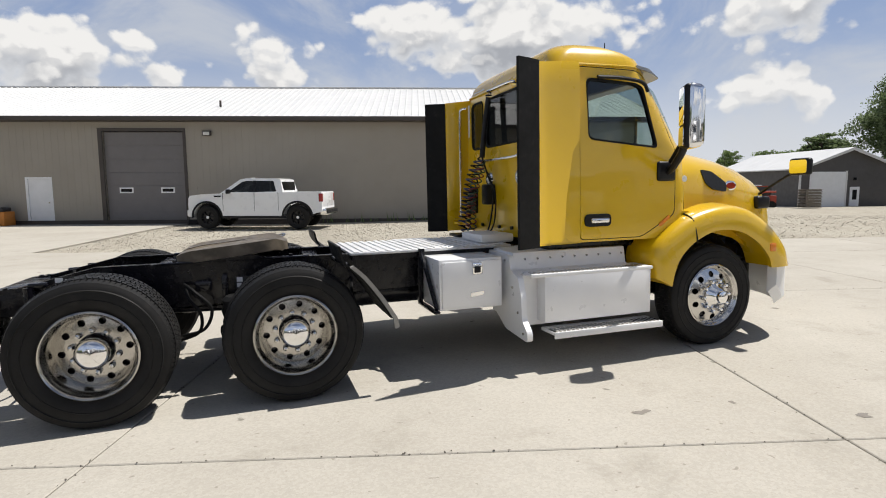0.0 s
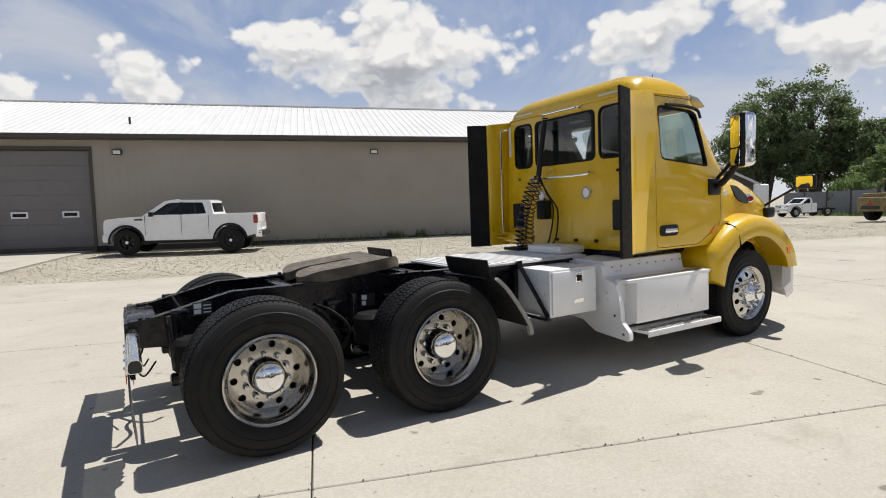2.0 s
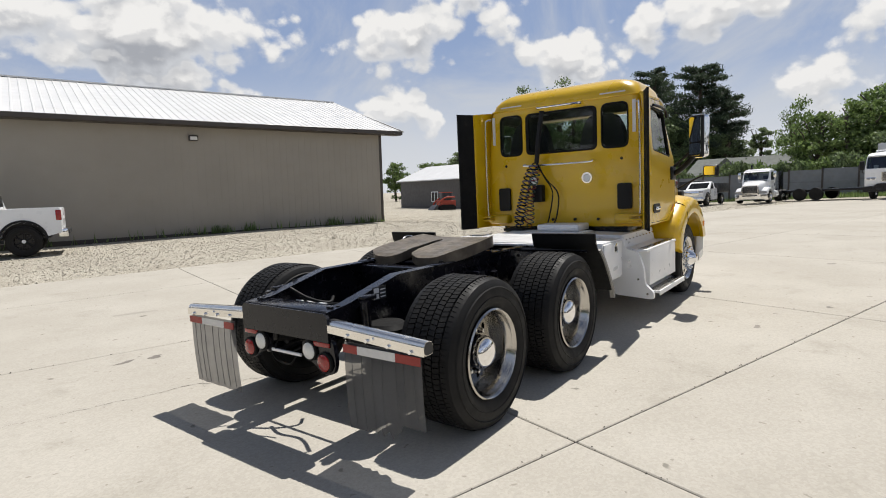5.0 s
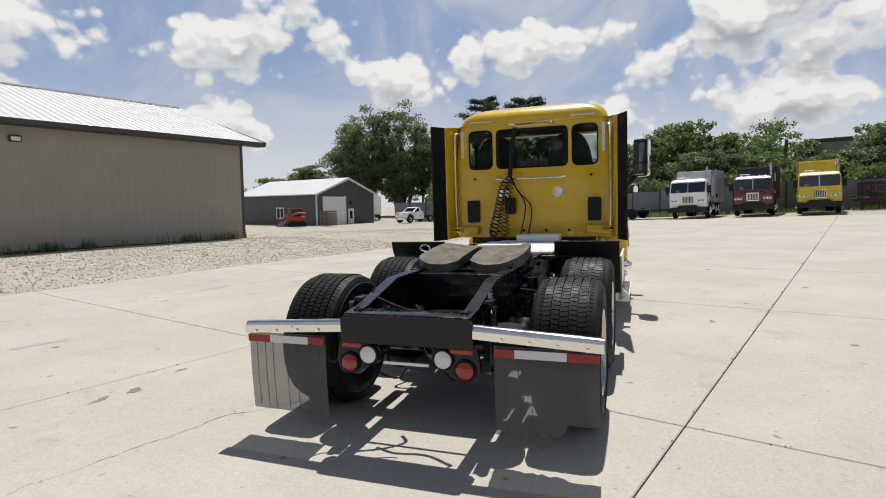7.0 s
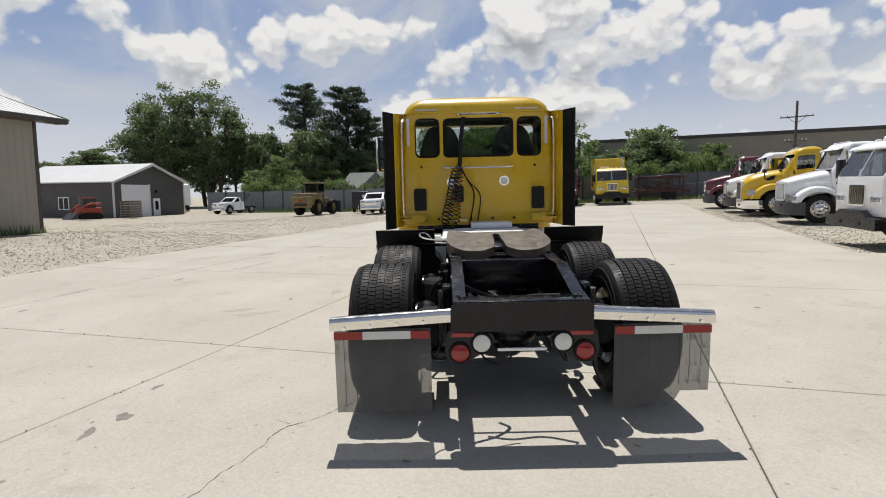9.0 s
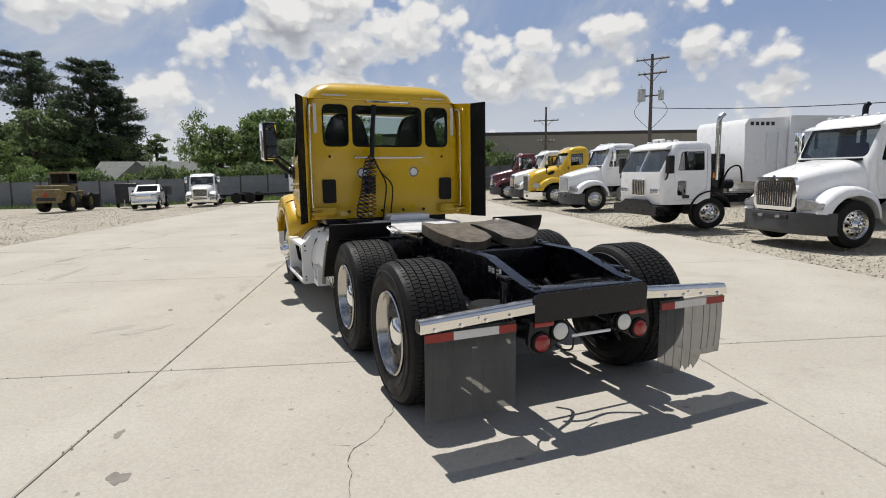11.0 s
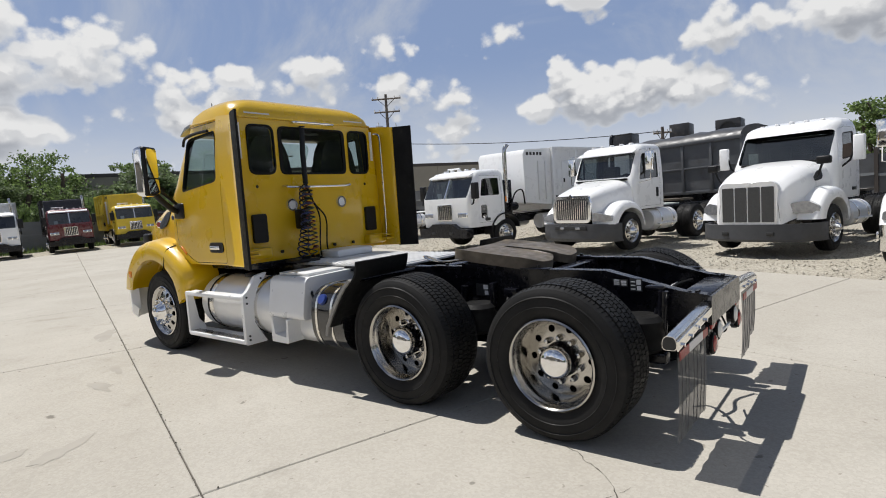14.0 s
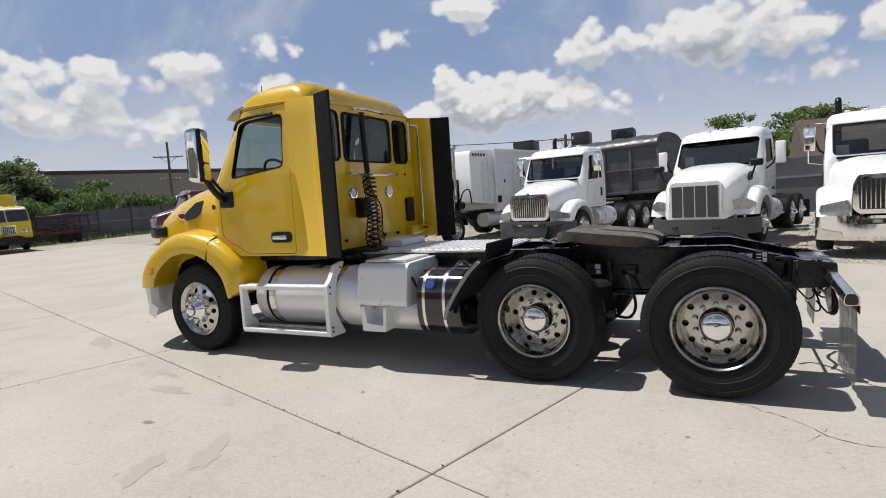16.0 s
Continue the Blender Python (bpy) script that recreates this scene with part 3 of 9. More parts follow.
# overhead door with panels and two small lights
door = part("overhead_door", wall_box(B(), -11.60, -8.05, WV + 0.16, WV + 0.2, -0.3, 4.12), DOORGREY, shop, "closed bronze sectional overhead door")
for i in range(7):
    bm = B()
    wall_box(bm, -11.58, -8.07, WV + 0.12, WV + 0.165, -0.1 + i * 0.6, -0.1 + i * 0.6 + 0.596, 0.004)
    part("panel", bm, DOORGREY, door)
for u in (-11.05, -9.2):
    bm = B()
    wall_box(bm, u, u + 0.62, WV + 0.105, WV + 0.125, 1.36, 1.62, 0.01)
    part("window_frame", bm, SILVER, door)
    bm = B()
    wall_box(bm, u + 0.07, u + 0.55, WV + 0.098, WV + 0.107, 1.42, 1.56)
    part("pane", bm, BLACK, door)
bm = B()
for a, b in ((-11.78, -11.60), (-8.05, -7.93)):
    wall_box(bm, a, b, WV - 0.05, WV + 0.2, -0.3, 4.26)
wall_box(bm, -11.60, -8.05, WV - 0.05, WV + 0.2, 4.12, 4.26)
part("door_frame", bm, BROWN, shop)
bm = B()
wall_box(bm, -15.0, -14.01, WV + 0.04, WV + 0.09, -0.2, 2.01, 0.006)
mandoor = part("entrance_door", bm, WHITE_DOOR, shop, "white steel entrance door")
bm = B()
p = yard(-14.12, WV + 0.0, 0.95)
cyl(bm, p, p + VD * 0.06, 0.035, 12)
part("door_knob", bm, CHROME, mandoor)
bm = B()
wall_box(bm, -15.1, -15.0, WV - 0.02, WV + 0.1, -0.2, 2.1)
wall_box(bm, -14.01, -13.93, WV - 0.02, WV + 0.1, -0.2, 2.1)
wall_box(bm, -15.0, -14.01, WV - 0.02, WV + 0.1, 2.01, 2.1)
part("door_casing", bm, WHITE_DOOR, shop)


def wall_light(u, z):
    t = thing("wall_light", "small bronze wall pack light under the eave of the shop", "wall light", "shop wall lights")
    part("housing", wall_box(B(), u - 0.18, u + 0.18, WV - 0.17, WV - 0.012, z - 0.11, z + 0.11, 0.02), BROWN, t)
    part("diffuser", wall_box(B(), u - 0.14, u + 0.14, WV - 0.185, WV - 0.165, z - 0.085, z + 0.06, 0.01), WHITELENS, t)


wall_light(-6.95, 4.03)
wall_light(3.72, 4.08)
bm = B()
p = yard(-6.85, WV + 1.6, 5.2)
cyl(bm, p, p + Vector((0, 0, 0.52)), 0.05, 12)
cyl(bm, p, p + Vector((0, 0, 0.12)), 0.12, 12, 0.06)
tagged(part("roof_vent_pipe", bm, BROWN), "dark vent pipe standing on the white roof", "vent pipe")

# ---- the small charcoal shed beyond ----
shed = thing("storage_shed", "charcoal steel shed with a white roof and white overhead door", "shed", kind="structure")
SO = Vector((45.6, 30.2, -0.35))
SM = Matrix.Translation(SO) @ Matrix.Rotation(UA, 4, "Z")


def sbox(a, b, bev=0.0):
    return box(B(), a, b, bev, 1, SM)


SW, SL, SE = 8.7, 13.0, 3.35
for nm, a, b in (("wall_long", (0, 0, -0.6), (0.15, SL, SE)), ("wall_right", (SW - 0.15, 0, -0.6), (SW, SL, SE)), ("wall_end", (0.15, SL - 0.15, -0.6), (SW - 0.15, SL, SE))):
    part(nm, sbox(a, b), CHARCOAL, shed)
bm = B()
prism(bm, [(0.15, -0.6), (SW - 0.15, -0.6), (SW - 0.15, SE), (SW / 2, SE + 1.75), (0.15, SE)], "y", 0.0, 0.15)
bmesh.ops.transform(bm, matrix=SM, verts=bm.verts[:])
part("gable_wall", bm, CHARCOAL, shed)
for sgn, nm in ((-1, "roof_slope"), (1, "roof_slope")):
    bm = B()
    e = (SW / 2 + sgn * (SW / 2 + 0.4))
    prism(bm, [(SW / 2, SE + 1.78), (e, SE - 0.05), (e, SE - 0.15), (SW / 2, SE + 1.68)], "y", -0.45, SL + 0.4)
    bmesh.ops.transform(bm, matrix=SM, verts=bm.verts[:])
    part(nm, bm, WHITE_ROOF, shed)
bm = B()
for sgn in (-1, 1):
    e = (SW / 2 + sgn * (SW / 2 + 0.4))
    prism(bm, [(SW / 2, SE + 1.66), (e, SE - 0.12), (e, SE - 0.24), (SW / 2, SE + 1.52)], "y", -0.43, -0.36)
bmesh.ops.transform(bm, matrix=SM, verts=bm.verts[:])
part("rake_trim", bm, WHITE_ROOF, shed)
for a, b in ((-0.03, 0.1), (SW - 0.1, SW + 0.03)):
    part("corner_trim", sbox((a, -0.03, -0.5), (b, 0.1, SE - 0.12)), WHITE_ROOF, shed)
part("overhead_door", sbox((0.85, -0.05, -0.4), (4.05, -0.004, 3.05)), WHITE_DOOR, shed)
part("door_post", sbox((4.05, -0.06, -0.4), (4.2, -0.004, 3.12)), WHITE_ROOF, shed)
sd = part("side_door", sbox((4.5, -0.06, -0.4), (5.35, -0.004, 1.75)), WHITE_DOOR, shed)
part("pane", sbox((4.72, -0.07, 0.65), (5.12, -0.062, 1.5)), BLACK, sd)
sw = part("window_frame", sbox((-0.05, 5.2, 0.75), (0.0, 6.5, 1.95)), WHITE_DOOR, shed)
for y0 in (5.3, 5.9):
    part("pane", sbox((-0.06, y0, 0.85), (-0.052, y0 + 0.48, 1.85)), BLACK, sw)
part("wall_lamp", sbox((4.75, -0.16, 2.3), (4.95, -0.01, 2.55), 0.02), BLACK, shed)

# ---- the yellow day cab tractor, in its own coordinates: x ahead, y to its left, rear axle at 0 ----
truck = thing("semi_tractor", "bright yellow day cab semi tractor with a bare black chassis", "truck", at=TILT.copy())


def outline(x0, x1, w, r0, r1, z, n=7):
    """A rounded plan outline: rear corners r0, front corners r1."""
    pts = []
    for cx, cy, r, a0 in ((x1 - r1, w - r1, r1, 0), (x0 + r0, w - r0, r0, 90), (x0 + r0, -w + r0, r0, 180), (x1 - r1, -w + r1, r1, 270)):
        for i in range(n + 1):
            a = radians(a0 + 90 * i / n)
            pts.append((cx + r * math.cos(a), cy + r * math.sin(a), z))
    return pts


def cab_solid(t):
    """The cab as a solid, shrunk by t."""
    lev = [(1.06, 3.54, 4.93, 1.065, 0.06, 0.16), (1.12, 3.54, 4.95, 1.075, 0.06, 0.16), (1.45, 3.54, 4.97, 1.075, 0.07, 0.18), (1.84, 3.54, 4.98, 1.07, 0.08, 0.26),
           (1.95, 3.54, 4.93, 1.062, 0.08, 0.30), (2.2, 3.54, 4.80, 1.045, 0.08, 0.32), (2.45, 3.54, 4.66, 1.02, 0.09, 0.32), (2.56, 3.545, 4.60, 1.005, 0.10, 0.30),
           (2.60, 3.55, 4.585, 0.998, 0.11, 0.30), (2.68, 3.565, 4.535, 0.975, 0.14, 0.28), (2.74, 3.60, 4.43, 0.935, 0.18, 0.28), (2.79, 3.67, 4.27, 0.865, 0.18, 0.24),
           (2.825, 3.76, 4.05, 0.73, 0.14, 0.14), (2.842, 3.83, 3.96, 0.5, 0.06, 0.06)]
    rings = []
    for z, x0, x1, w, r0, r1 in lev:
        zz = z if not t else (max(z, 1.12) if z < 2 else z - t)
        rings.append(outline(x0 + t, x1 - t, w - t, max(0.02, r0 - t), max(0.03, r1 - t), zz))
    if t:
        rings = [r for r in rings if r[0][2] >= 1.12][1:]
    return loft(B(), rings)


SIDE_WIN = rounded([(3.845, 1.95), (4.58, 1.875), (4.435, 2.42), (4.36, 2.455), (3.845, 2.485)], 0.06)
REAR_WIN = [rounded(rect(-0.485, 2.0, 0.455, 2.515), 0.075), rounded(rect(0.52, 2.0, 0.85, 2.52), 0.085), rounded(rect(-0.875, 2.0, -0.55, 2.52), 0.085)]
DOOR = rounded([(3.76, 1.085), (4.40, 1.085), (4.76, 1.28), (4.77, 1.86), (4.60, 2.30), (4.50, 2.53), (4.36, 2.565), (3.76, 2.575)], 0.05)

shell = boolean(cab_solid(0), cab_solid(0.05))
cuts = B()
for w in REAR_WIN:
    prism(cuts, w, "x", 3.3, 3.75)
prism(cuts, rounded(rect(-0.93, 1.91, 0.93, 2.53), 0.09), "x", 4.38, 5.4)
shell = boolean(shell, cuts)
cuts = B()
prism(cuts, SIDE_WIN, "y", -1.4, 1.4)
shell = boolean(shell, cuts)
cb, db = B(), B()
grown = [((x - 4.2) * 1.012 + 4.2, (z - 1.83) * 1.008 + 1.83) for x, z in DOOR]
for s in (-1, 1):
    prism(cb, grown, "y", s * 0.9, s * 1.3)
doors = {}
for s in (-1, 1):
    db = prism(B(), DOOR, "y", s * 0.9, s * 1.3)
    doors[s] = boolean(shell.copy(), db, "INTERSECT")
SHELL = boolean(shell, cb)
DOORS = {s: d.copy() for s, d in doors.items()}
part("roof_drip_rail", tube(B(), [(x, y, z) for x, y, z in outline(3.541, 4.57, 1.003, 0.10, 0.29, 2.598)] + [outline(3.541, 4.57, 1.003, 0.10, 0.29, 2.598)[0]], 0.011, 6, cap=False), YELLOW, truck)
cab = part("cab_shell", lined(SHELL.copy(), (4.15, 0, 1.9)), [YELLOW, CABIN], truck, "glossy yellow day cab shell")
for s in (-1, 1):
    d = part("cab_door", lined(doors[s], (4.15, 0, 1.8)), [YELLOW, CABIN], truck)
    bm = B()
    y = s * 1.045
    prism(bm, rounded(rect(3.80, 1.195, 4.07, 1.305), 0.045), "y", s * 1.06, s * 1.085)
    part("handle_recess", bm, PLASTIC, d)
    bm = B()
    box(bm, (3.86, s * 1.08, 1.225), (4.045, s * 1.105, 1.27), 0.014, 3)
    part("handle", bm, CHROME, d, "chrome door handle")
    # window rubber and glass
    inner = [((x - 4.15) * 0.955 + 4.15, (z - 2.18) * 0.93 + 2.18) for x, z in SIDE_WIN]
    bm = B()
    ring0 = [bm.verts.new((x, s * (1.0645 - (z - 1.84) * 0.073 + 0.006), z)) for x, z in SIDE_WIN]
    ring1 = [bm.verts.new((x, s * (1.0645 - (z - 1.84) * 0.073 + 0.004), z)) for x, z in inner]
    ring2 = [bm.verts.new((x, s * (1.03 - (z - 1.84) * 0.073), z)) for x, z in inner]
    for a, b in ((ring0, ring1), (ring1, ring2)):
        for i in range(len(a)):
            j = (i + 1) % len(a)
            bm.faces.new((a[i], a[j], b[j], b[i]))
    part("window_rubber", bm, RUBBER, d)
    bm = B()
    vs = [bm.verts.new((x, s * (1.05 - (z - 1.84) * 0.073), z)) for x, z in inner]
    bm.faces.new(vs)
    g = part("window_pane", bm, SIDE_GLASS, d)
    g.visible_shadow = False
    # rain deflector over the window
    bm = B()
    tube(bm, smooth_path([(3.95, s * 1.04, 2.49), (4.2, s * 1.055, 2.485), (4.40, s * 1.06, 2.455), (4.47, s * 1.05, 2.38)], 4), 0.016, 6)
    part("rain_deflector", bm, PLASTIC, d)
for w in REAR_WIN:
    cy, cz = sum(p[0] for p in w) / len(w), sum(p[1] for p in w) / len(w)
    big = [((a - cy) * 1.03 + cy, (b - cz) * 1.03 + cz) for a, b in w]
    sm = [((a - cy) * 0.93 + cy, (b - cz) * 0.94 + cz) for a, b in w]
    bm = B()
    r = [[bm.verts.new((x, a, b)) for a, b in q] for x, q in ((3.537, big), (3.526, w), (3.53, sm), (3.56, sm))]
    for p, q in zip(r, r[1:]):
        for i in range(len(p)):
            j = (i + 1) % len(p)
            bm.faces.new((p[i], p[j], q[j], q[i]))
    wf = part("rear_window_rubber", bm, RUBBER, truck)
    bm = B()
    bm.faces.new([bm.verts.new((3.54, a, b)) for a, b in sm])
    g = part("rear_window_pane", bm, TINT, wf)
    g.visible_shadow = False
bm = B()
prism(bm, rounded(rect(-0.86, 1.90, 0.86, 2.49), 0.12), "x", 0, 0.01)
for v in bm.verts:
    v.co.x += 4.94 - (v.co.z - 1.95) * 0.56
g = part("windscreen", bm, GLASS, truck)
g.visible_shadow = False

# hood, nose and fenders
sec = [(4.96, [(0, 1.935), (0.42, 1.925), (0.72, 1.87), (0.90, 1.72), (0.97, 1.5), (0.98, 1.12)]),
       (5.10, [(0, 1.92), (0.42, 1.91), (0.70, 1.86), (0.89, 1.72), (0.955, 1.5), (0.96, 1.1)]),
       (5.30, [(0, 1.895), (0.41, 1.885), (0.66, 1.84), (0.86, 1.71), (0.93, 1.5), (0.95, 1.08)]),
       (5.64, [(0, 1.835), (0.40, 1.825), (0.61, 1.785), (0.78, 1.69), (0.875, 1.5), (0.90, 1.0)]),
       (5.95, [(0, 1.755), (0.38, 1.745), (0.57, 1.705), (0.73, 1.60), (0.82, 1.42), (0.86, 0.85)]),
       (6.18, [(0, 1.66), (0.36, 1.65), (0.53, 1.61), (0.67, 1.52), (0.76, 1.36), (0.80, 0.75)]),
       (6.34, [(0, 1.54), (0.34, 1.53), (0.49, 1.49), (0.61, 1.41), (0.69, 1.27), (0.72, 0.7)]),
       (6.43, [(0, 1.40), (0.32, 1.39), (0.45, 1.355), (0.56, 1.28), (0.63, 1.16), (0.66, 0.66)]),
       (6.455, [(0, 1.28), (0.30, 1.27), (0.42, 1.24), (0.52, 1.18), (0.58, 1.08), (0.62, 0.64)])]
rings = []
for x, half in sec:
    fine = smooth_path([Vector((x, y, z)) for y, z in half], 4)
    rings.append([Vector((p.x, -p.y, p.z)) for p in fine[::-1]] + fine[1:])
bm = loft(B(), rings, close=False, cap=False)
bm.faces.new([bm.verts.new((6.456, y, z)) for y, z in ((-0.62, 0.64), (0.62, 0.64), (0.57, 1.09), (0.42, 1.24), (0, 1.28), (-0.42, 1.24), (-0.57, 1.09))])
HOOD = bm.copy()
hood = part("hood", bm, YELLOW, truck, angle=50)


def fender(s):
    outer = smooth_path([(4.50, 0, 0.70), (4.47, 0, 0.90), (4.56, 0, 1.06), (4.84, 0, 1.245), (5.10, 0, 1.325), (5.36, 0, 1.345), (5.62, 0, 1.29), (5.88, 0, 1.13), (6.07, 0, 0.92), (6.14, 0, 0.72)], 4)
    arch = smooth_path([(4.645, 0, 0.62), (4.68, 0, 0.76), (4.74, 0, 0.88), (4.87, 0, 1.0), (5.06, 0, 1.09), (5.25, 0, 1.115), (5.46, 0, 1.08), (5.66, 0, 0.97), (5.79, 0, 0.84), (5.84, 0, 0.72)], 4)
    rings = []
    for o, a in zip(outer, arch):
        k = o.lerp(a, 0.1)
        nrm = (o - a).normalized()
        pts = [(0.80, o + nrm * 0.03), (0.95, o + nrm * 0.02), (1.07, o), (1.13, o.lerp(a, 0.05)), (1.175, o.lerp(a, 0.16)), (1.20, o.lerp(a, 0.35)), (1.205, o.lerp(a, 0.62)),
               (1.21, o.lerp(a, 0.85)), (1.205, a), (1.16, a.lerp(o, 0.04)), (1.14, a.lerp(o, 0.25)), (0.82, a.lerp(o, 0.3))]
        rings.append([Vector((p.x, s * y, p.z)) for y, p in pts])
    return loft(B(), rings)


for s in (-1, 1):
    f = part("fender", fender(s), YELLOW, truck, angle=50)
    part("marker_lamp", box(B(), (5.80, s * 1.2, 0.88), (5.88, s * 1.218, 0.96), 0.012), AMBER, f)
    # seam between the fender and its rear extension
    bm = B()
    tube(bm, smooth_path([(4.90, s * 0.95, 1.292), (4.885, s * 1.10, 1.262), (4.893, s * 1.178, 1.21), (4.91, s * 1.209, 1.06), (4.915, s * 1.207, 1.02)], 5), 0.008, 6)
    part("fender_seam", bm, RUBBER, f)
    # air intake on the hood side and the oval badge, a plain shape
    bm = B()
    prism(bm, rounded([(5.22, 1.69), (5.38, 1.67), (5.56, 1.555), (5.54, 1.465), (5.34, 1.495), (5.25, 1.56)], 0.03), "y", -0.012, 0.012)
    for v in bm.verts:
        v.co.y = s * (v.co.y + 0.932 - (v.co.x - 5.3) * 0.165 - max(0, v.co.z - 1.5) * 0.34 + 0.008)
    part("air_intake", bm, PLASTIC, hood)
    bm = B()
    lathe(bm, [(0.001, 0.02), (0.05, 0.02), (0.06, 0.016), (0.066, 0.0)], (0, 0, 0), (0, s, 0), 24)
    for v in bm.verts:
        v.co = Vector((v.co.x * 1.25 + 5.63, v.co.y + s * 0.862, v.co.z * 0.8 + 1.525))
    bdg = part("oval_badge", bm, CHROME, hood)
    bm = B()
    lathe(bm, [(0.001, 0.024), (0.044, 0.024), (0.046, 0.018)], (0, 0, 0), (0, s, 0), 24)
    for v in bm.verts:
        v.co = Vector((v.co.x * 1.3 + 5.63, v.co.y + s * 0.862, v.co.z * 0.72 + 1.525))
    part("badge_field", bm, REDLENS, bdg)
    # headlamp corner
    part("headlamp", box(B(), (6.02, s * 0.74, 1.28), (6.20, s * 0.86, 1.41), 0.03, 3), PLASTIC, hood)
    # cowl panel below the door, ahead of the fender
    bm = B()
    prism(bm, rounded([(4.40, 1.06), (4.95, 1.06), (4.95, 1.30), (4.78, 1.30), (4.72, 1.24)], 0.02), "y", s * 0.85, s * 1.06)
    part("cowl_panel", bm, YELLOW, truck)
    part("turn_marker", box(B(), (4.58, s * 1.07, 1.20), (4.72, s * 1.086, 1.235), 0.01, m=Matrix.Translation((4.65, 0, 1.22)) @ Matrix.Rotation(radians(-35), 4, "Y") @ Matrix.Translation((-4.65, 0, -1.22))), AMBER, truck)
bm = B()
pr = smooth_path([(5.93, -1.185, 0), (6.05, -1.15, 0), (6.22, -1.02, 0), (6.44, -0.6, 0), (6.52, 0, 0), (6.44, 0.6, 0), (6.22, 1.02, 0), (6.05, 1.15, 0), (5.93, 1.185, 0)], 4)
loft(bm, [[(p.x - 0.05 * (z == 0.33), p.y * (1 - 0.04 * (z == 0.33)), z + (0.14 - 1.1 * (p.x - 5.93)) * (z < 0.41 and p.x < 6.05)) for z in (0.33, 0.4, 0.6, 0.72)] + [((p.x - 5.4) * 0.94 + 5.4, p.y * 0.93, z) for z in (0.72, 0.45)] for p in pr])
part("bumper", bm, SILVER, truck, "silver bumper with wrapped corners")
bm = B()
box(bm, (4.62, -0.76, 0.45), (6.1, 0.76, 1.08), 0.1)
part("engine_bay", bm, BLACK, truck)

# side fairings behind the doors
for s in (-1, 1):
    bm = B()
    plan = [(3.76, 1.065), (3.60, 1.085), (3.45, 1.105), (3.33, 1.13), (3.30, 1.15)]
    inner = [(x + 0.002, y - 0.035) for x, y in plan[::-1]]
    pts = plan + inner
    rings = []
    for z, k in ((1.055, 0.0), (1.07, 0.01), (2.40, 0.0), (2.52, 0.012), (2.57, 0.03)):
        rings.append([(x, s * (y - k), z + (0.10 * (x - 3.3) if z > 2.5 else 0)) for x, y in pts])
    f = part("side_fairing", loft(bm, rings), YELLOW, truck)
    bm = B()
    tip = [(3.32, 1.155), (3.22, 1.20), (3.09, 1.245), (3.08, 1.225), (3.21, 1.165), (3.32, 1.115)]
    loft(bm, [[(x, s * y, z) for x, y in tip] for z in (1.045, 2.0, 2.55, 2.572)])
    part("rubber_extender", bm, RUBBER, f, "black rubber trailing edge")
    bm = B()
    tube(bm, smooth_path([(3.52, s * 0.985, 2.50), (3.47, s * 1.015, 2.49), (3.45, s * 1.03, 2.40), (3.45, s * 1.035, 1.8), (3.45, s * 1.03, 1.24), (3.47, s * 1.01, 1.16), (3.53, s * 0.98, 1.15)], 4), 0.014, 8)
    part("grab_rail", bm, STAINLESS, truck)
    bm = B()
    box(bm, (3.36, s * 0.93, 1.14), (3.545, s * 1.065, 1.165), 0.008)
    box(bm, (3.36, s * 0.93, 1.19), (3.545, s * 1.065, 1.205), 0.005)
    part("fairing_bracket", bm, YELLOW, f)
    # ledge at the foot of the rear wall
    bm = B()
    box(bm, (3.44, s * 0.72, 1.10), (3.60, s * 1.03, 1.22), 0.03, 3)
    part("rear_corner_step", bm, YELLOW, truck)

# rear wall fittings
bm = B()
tube(bm, smooth_path([(3.53, 0.275, 2.565), (3.49, 0.27, 2.57), (3.475, 0.2, 2.57), (3.475, -0.22, 2.57), (3.49, -0.30, 2.57), (3.53, -0.31, 2.565)], 4), 0.014)
part("light_bar", bm, CHROME, truck)
bm = B()
tube(bm, smooth_path([(3.535, 0.455, 1.865), (3.47, 0.45, 1.865), (3.45, 0.40, 1.85), (3.45, -0.38, 1.85), (3.47, -0.46, 1.868), (3.535, -0.475, 1.868)], 4), 0.013)
part("hose_rail", bm, STAINLESS, truck)
for y, z in ((0.36, 1.655), (-0.365, 1.66)):
    bm = B()
    lathe(bm, [(0.001, 0.012), (0.045, 0.012), (0.05, 0.022), (0.068, 0.022), (0.075, 0.0)], (3.54, y, z), (-1, 0, 0), 24)
    r = part("round_vent", bm, CHROME, truck)
    bm = B()
    lathe(bm, [(0.001, 0.016), (0.044, 0.016), (0.047, 0.01)], (3.54, y, z), (-1, 0, 0), 24)
    part("vent_face", bm, SILVER, r)
for y0, y1 in ((0.715, 0.885), (-0.915, -0.745)):
    part("rear_vent_pad", prism(B(), rounded(rect(y0, 1.27, y1, 1.575), 0.03), "x", 3.505, 3.542, 0.006), PLASTIC, truck)
for y in (0.775, -0.79):
    bm = B()
    lathe(bm, [(0.001, 0.008), (0.014, 0.008), (0.018, 0)], (3.54, y, 1.868), (-1, 0, 0), 12)
    part("plug", bm, RUBBER, truck)
for y0, z0, y1, z1 in ((0.53, 2.635, 0.84, 2.68), (-0.84, 2.635, -0.53, 2.68)):
    bm = box(B(), (3.553, y0, z0), (3.565, y1, z1))
    for v in bm.verts:
        v.co.x += (v.co.z - 2.635) * 0.40
    part("reflective_strip", bm, REFLECT_W, truck)
